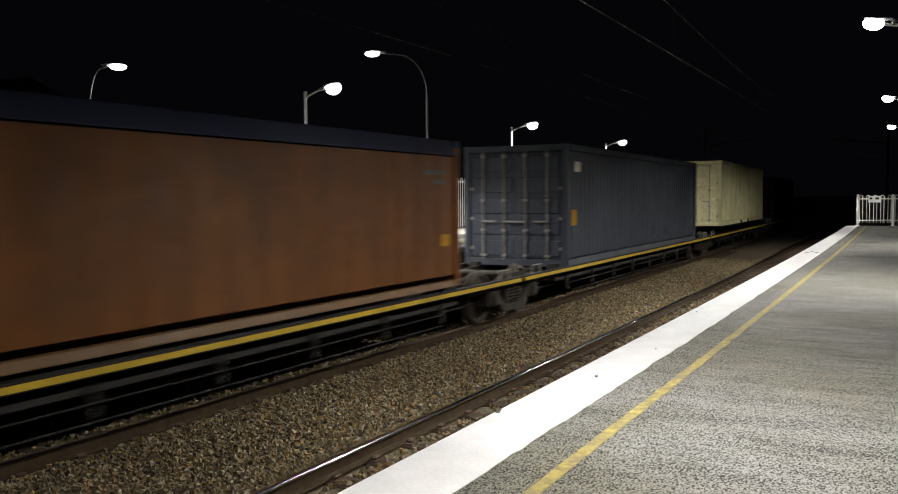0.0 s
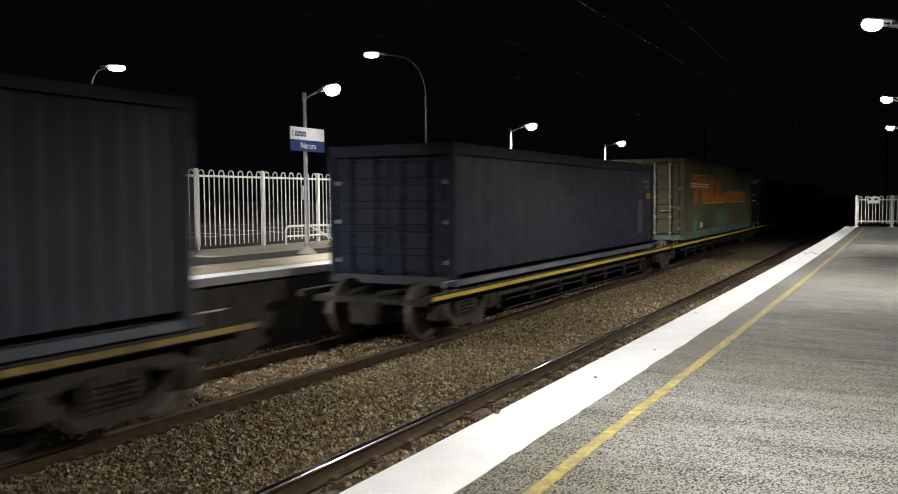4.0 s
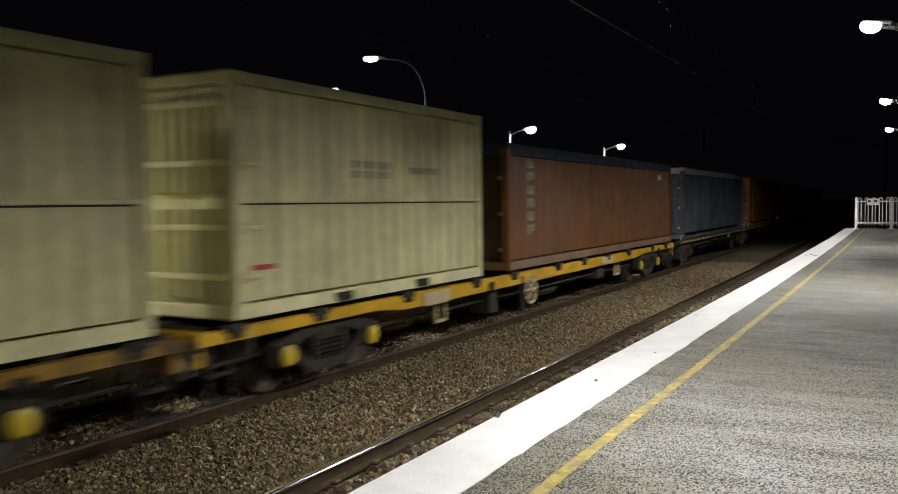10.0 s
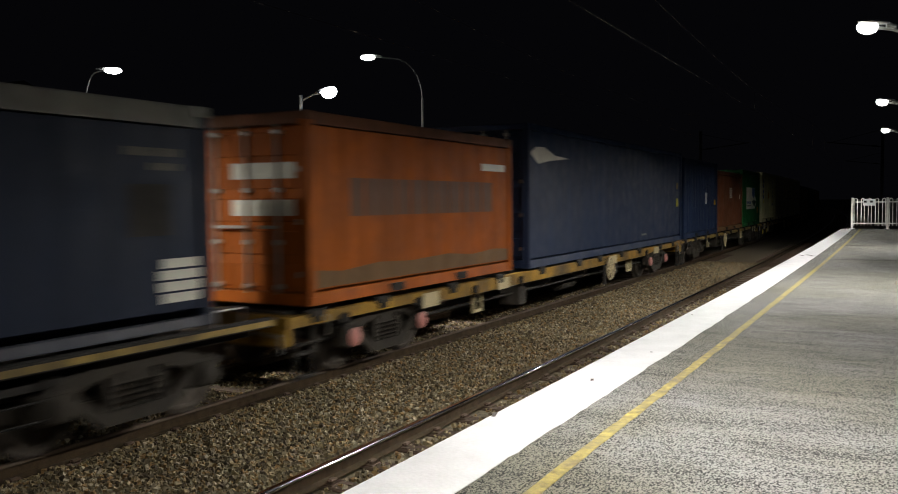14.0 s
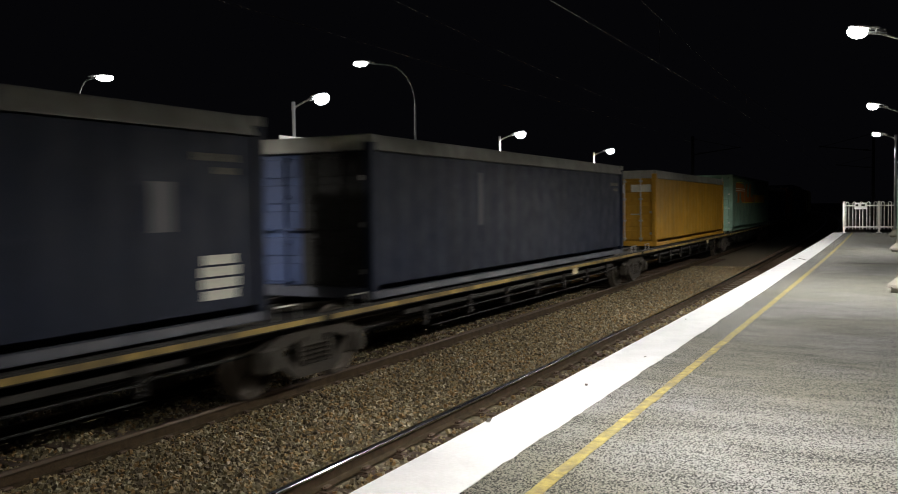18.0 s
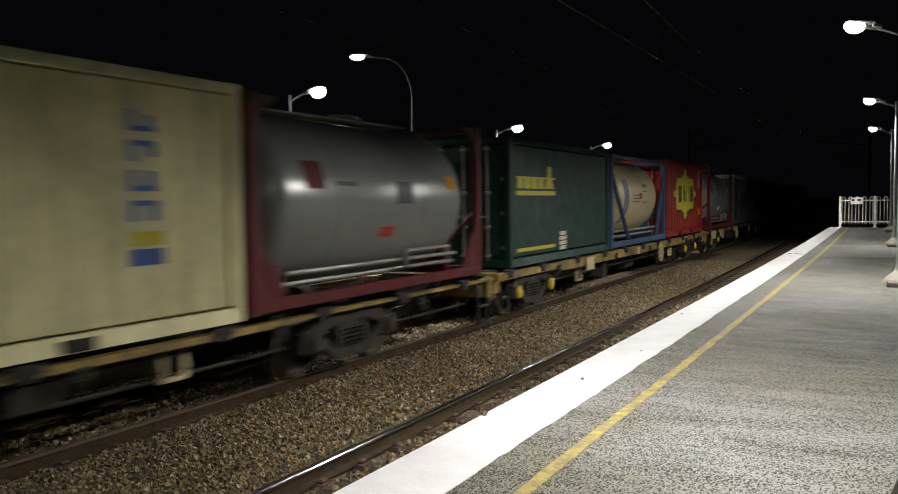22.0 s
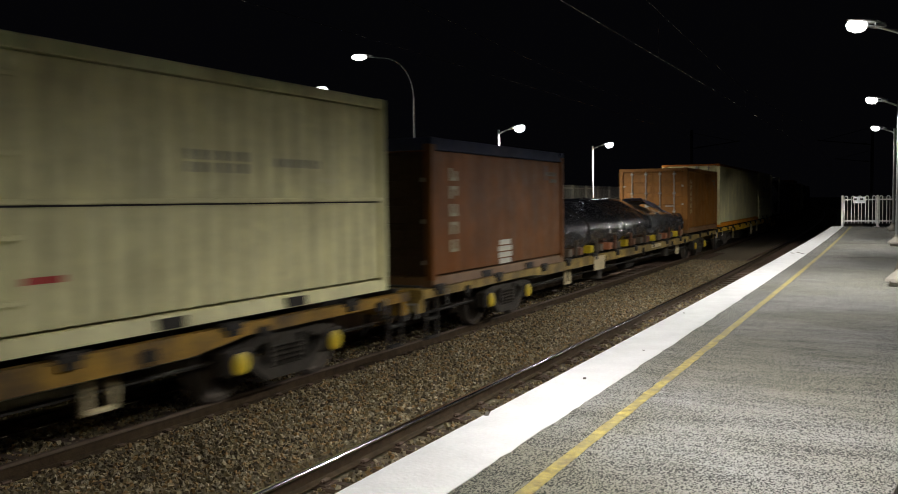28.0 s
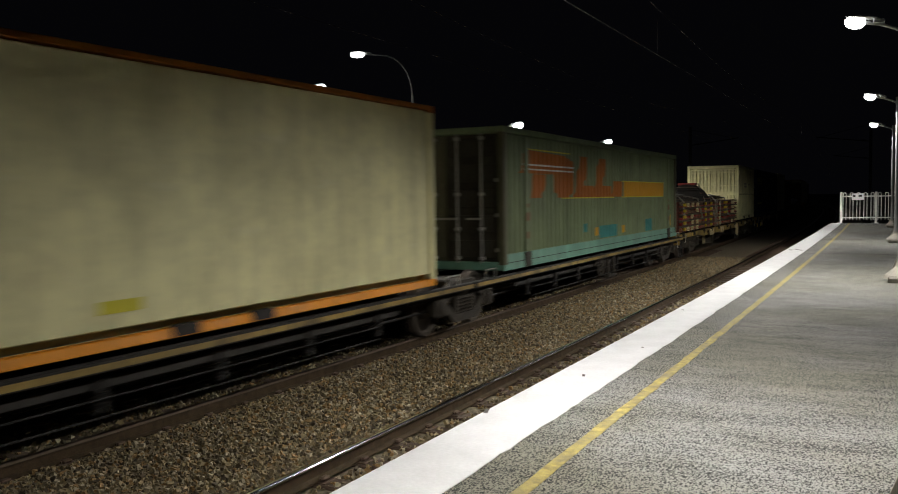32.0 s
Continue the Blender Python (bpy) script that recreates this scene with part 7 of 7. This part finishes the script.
ct(-499.0, -484.35, -0.13, 2.66, WHITE, "long off-white container with orange rails", plain=True, band=0.07, roof=INK_ORANGE, rail_colour=ORANGE_RAIL, pockets=(2.0, 3.2), marks=[(1.2, 0.4, 0.5, 0.12, INK_YELLOW)], rail_h=0.105)

# ---- wagons under them ----
WAGONS = []


def wells(rows, deck, bright, label, plates=(), lift=0.02, brake=None):
    """Neighbouring units share the bogie under each gap."""
    for i, (rear, front) in enumerate(rows):
        f = (rows[i - 1][0] + front) / 2 if i else front + 1.0
        r = (rear + rows[i + 1][1]) / 2 if i + 1 < len(rows) else rear - 0.9
        bg = [r + (0.0 if i + 1 < len(rows) else 1.6)]
        if i == 0:
            bg.append(f - 1.9)
        WAGONS.append(well_wagon(f - 0.06, r + 0.06, deck, bg, label, bright, [(front - 4.0, 0.34, 0.13)] if plates else (), lift=lift, wheel_at=brake if i == 0 else None))


wells([(52.0, 64.2), (34.7, 46.8), (17.15, 29.8), (-0.1, 12.17), (-17.2, -4.95), (-35.5, -20.75), (-51.7, -39.5)], -0.228, True, "dark well wagon with a bright yellow stripe along its sill", lift=0.053)
wells([(-69.7, -57.35), (-84.05, -71.75), (-99.92, -87.56), (-115.75, -103.4), (-130.2, -118.0)], -0.078, False, "grimy well wagon with a faded yellow sill stripe", True)
flat_wagon(0, -131.6, -152.0, -0.03, WAGON_BRIGHT, CAP_YELLOW, (-134.2, -149.55), 0.27, "flat container wagon with yellow side sills and yellow axle caps", [(-138.5, 0.9, 0.16), (-147.0, 0.8, 0.2)], -143.3)
flat_wagon(0, -152.2, -172.7, -0.03, WAGON_YELLOW, CAP_YELLOW, (-154.85, -170.2), 0.27, "flat container wagon with dirty yellow side sills", [(-160.5, 0.5, 0.18), (-163.0, 0.4, 0.16), (-171.2, 0.5, 0.3)], -159.9)
flat_wagon(0, -172.9, -192.5, -0.07, WAGON_OLIVE, BOGIE, (-175.6, -189.4), 0.17, "grimy flat container wagon with ochre side sills", [(-176.2, 0.3, 0.22), (-175.4, 0.3, 0.22)], -184.3)
flat_wagon(0, -192.6, -213.0, -0.06, WAGON_YELLOW, CAP_PINK, (-195.3, -210.6), 0.27, "flat container wagon with yellow side sills and pink axle caps", [(-196.0, 0.55, 0.18), (-200.3, 0.7, 0.2), (-206.9, 0.5, 0.2), (-209.6, 0.5, 0.22)], -200.5)
wells([(-226.45, -214.25), (-242.2, -227.25), (-257.1, -244.85), (-273.05, -260.75), (-287.75, -275.3)], -0.070, False, "grimy well wagon with a faded yellow sill stripe", True, 0.04)
flat_wagon(0, -289.0, -309.4, -0.05, WAGON_YELLOW, CAP_YELLOW, (-291.75, -307.0), 0.17, "flat container wagon with yellow side sills and yellow axle caps", [(-302.0, 0.5, 0.2), (-306.1, 0.5, 0.26), (-308.0, 1.0, 0.3)], -301.3)
flat_wagon(0, -310.0, -330.2, -0.05, WAGON_OLIVE, CAP_YELLOW, (-312.4, -328.1), 0.27, "flat container wagon with ochre side sills", [(-320.3, 0.3, 0.2), (-324.8, 0.6, 0.3)], -317.6)
flat_wagon(0, -330.5, -356.7, -0.09, WAGON_OLIVE, BOGIE, (-334.8, -352.5), 0.14, "long grimy flat container wagon", [(-345.9, 0.6, 0.3), (-347.0, 0.5, 0.3)], None)
flat_wagon(0, -357.1, -377.3, -0.05, WAGON_OLIVE, CAP_YELLOW, (-359.6, -375.1), 0.25, "flat container wagon with ochre side sills", [(-363.3, 0.3, 0.2), (-366.2, 0.4, 0.22), (-369.9, 0.5, 0.2), (-372.3, 0.5, 0.25), (-374.6, 0.6, 0.12)], -366.0)
flat_wagon(0, -377.7, -398.6, -0.03, WAGON_BRIGHT, BOGIE, (-380.4, -395.8), 0.30, "flat container wagon with yellow side sills", [(-385.4, 0.5, 0.2)], -388.0)
flat_wagon(0, -398.8, -424.5, -0.06, WAGON_OLIVE, CAP_YELLOW, (-402.3, -420.9), 0.26, "long flat container wagon with ochre side sills", [(-409.8, 1.2, 0.1), (-415.6, 0.9, 0.34)], None)
flat_wagon(0, -424.9, -445.3, -0.04, WAGON_YELLOW, CAP_YELLOW, (-427.6, -443.1), 0.30, "flat container wagon with yellow side sills and yellow axle caps", [(-433.0, 0.35, 0.2), (-436.2, 0.4, 0.2), (-438.2, 1.0, 0.3), (-441.6, 0.5, 0.24)], -432.7)
flat_wagon(0, -445.9, -466.4, -0.07, WAGON_OLIVE, BOGIE, (-448.8, -463.6), 0.28, "flat wagon with ochre side sills", [(-453.6, 0.5, 0.22), (-457.6, 0.8, 0.24), (-460.2, 0.9, 0.24), (-450.2, 0.6, 0.14)], -453.2)
wells([(-481.6, -467.1), (-499.0, -484.35)], -0.20, False, "grimy well wagon with a faded yellow sill stripe", lift=0.07, brake=-475.6)


def motions():
    """The whole train glides along the line; its wheels turn while they pass the station."""
    times = [float(t) for t in range(33)]
    for ob in [o for o in scene.objects if o.parent is None and "train_s" in o]:
        base = next((b for o, s, b in MOVING if o == ob), RAIL_Z)
        walk(ob, [(t, on_line(ob["train_s"] + travelled(t), TRAIN_Y, base)) for t in times])
    for w, ax, bx, wagon in WHEELSETS:
        s0 = wagon["train_s"] + bx + ax
        rows = [(0.0, 0.0)]
        n = 0
        while n <= 960:
            t = n / FPS
            d = s0 + travelled(t)
            if -3.0 < d < 34.0:
                if rows[-1][1] == 0.0 and len(rows) == 1 and n > 0:
                    rows.append((t - 1.0 / FPS, 0.0)) if n > 1 else None
                    start = d
                elif n == 0:
                    start = d
                rows.append((t, (d - start) / 0.46)) if n else None
            n += 1
        last = rows[-1][1]
        if rows[-1][0] < 32.0:
            rows.append((32.0, last))
        walk(w, [(t, Matrix.Translation((ax, 0, AXLE_Z)) @ Matrix.Rotation(a, 4, "Y")) for t, a in rows])


motions()
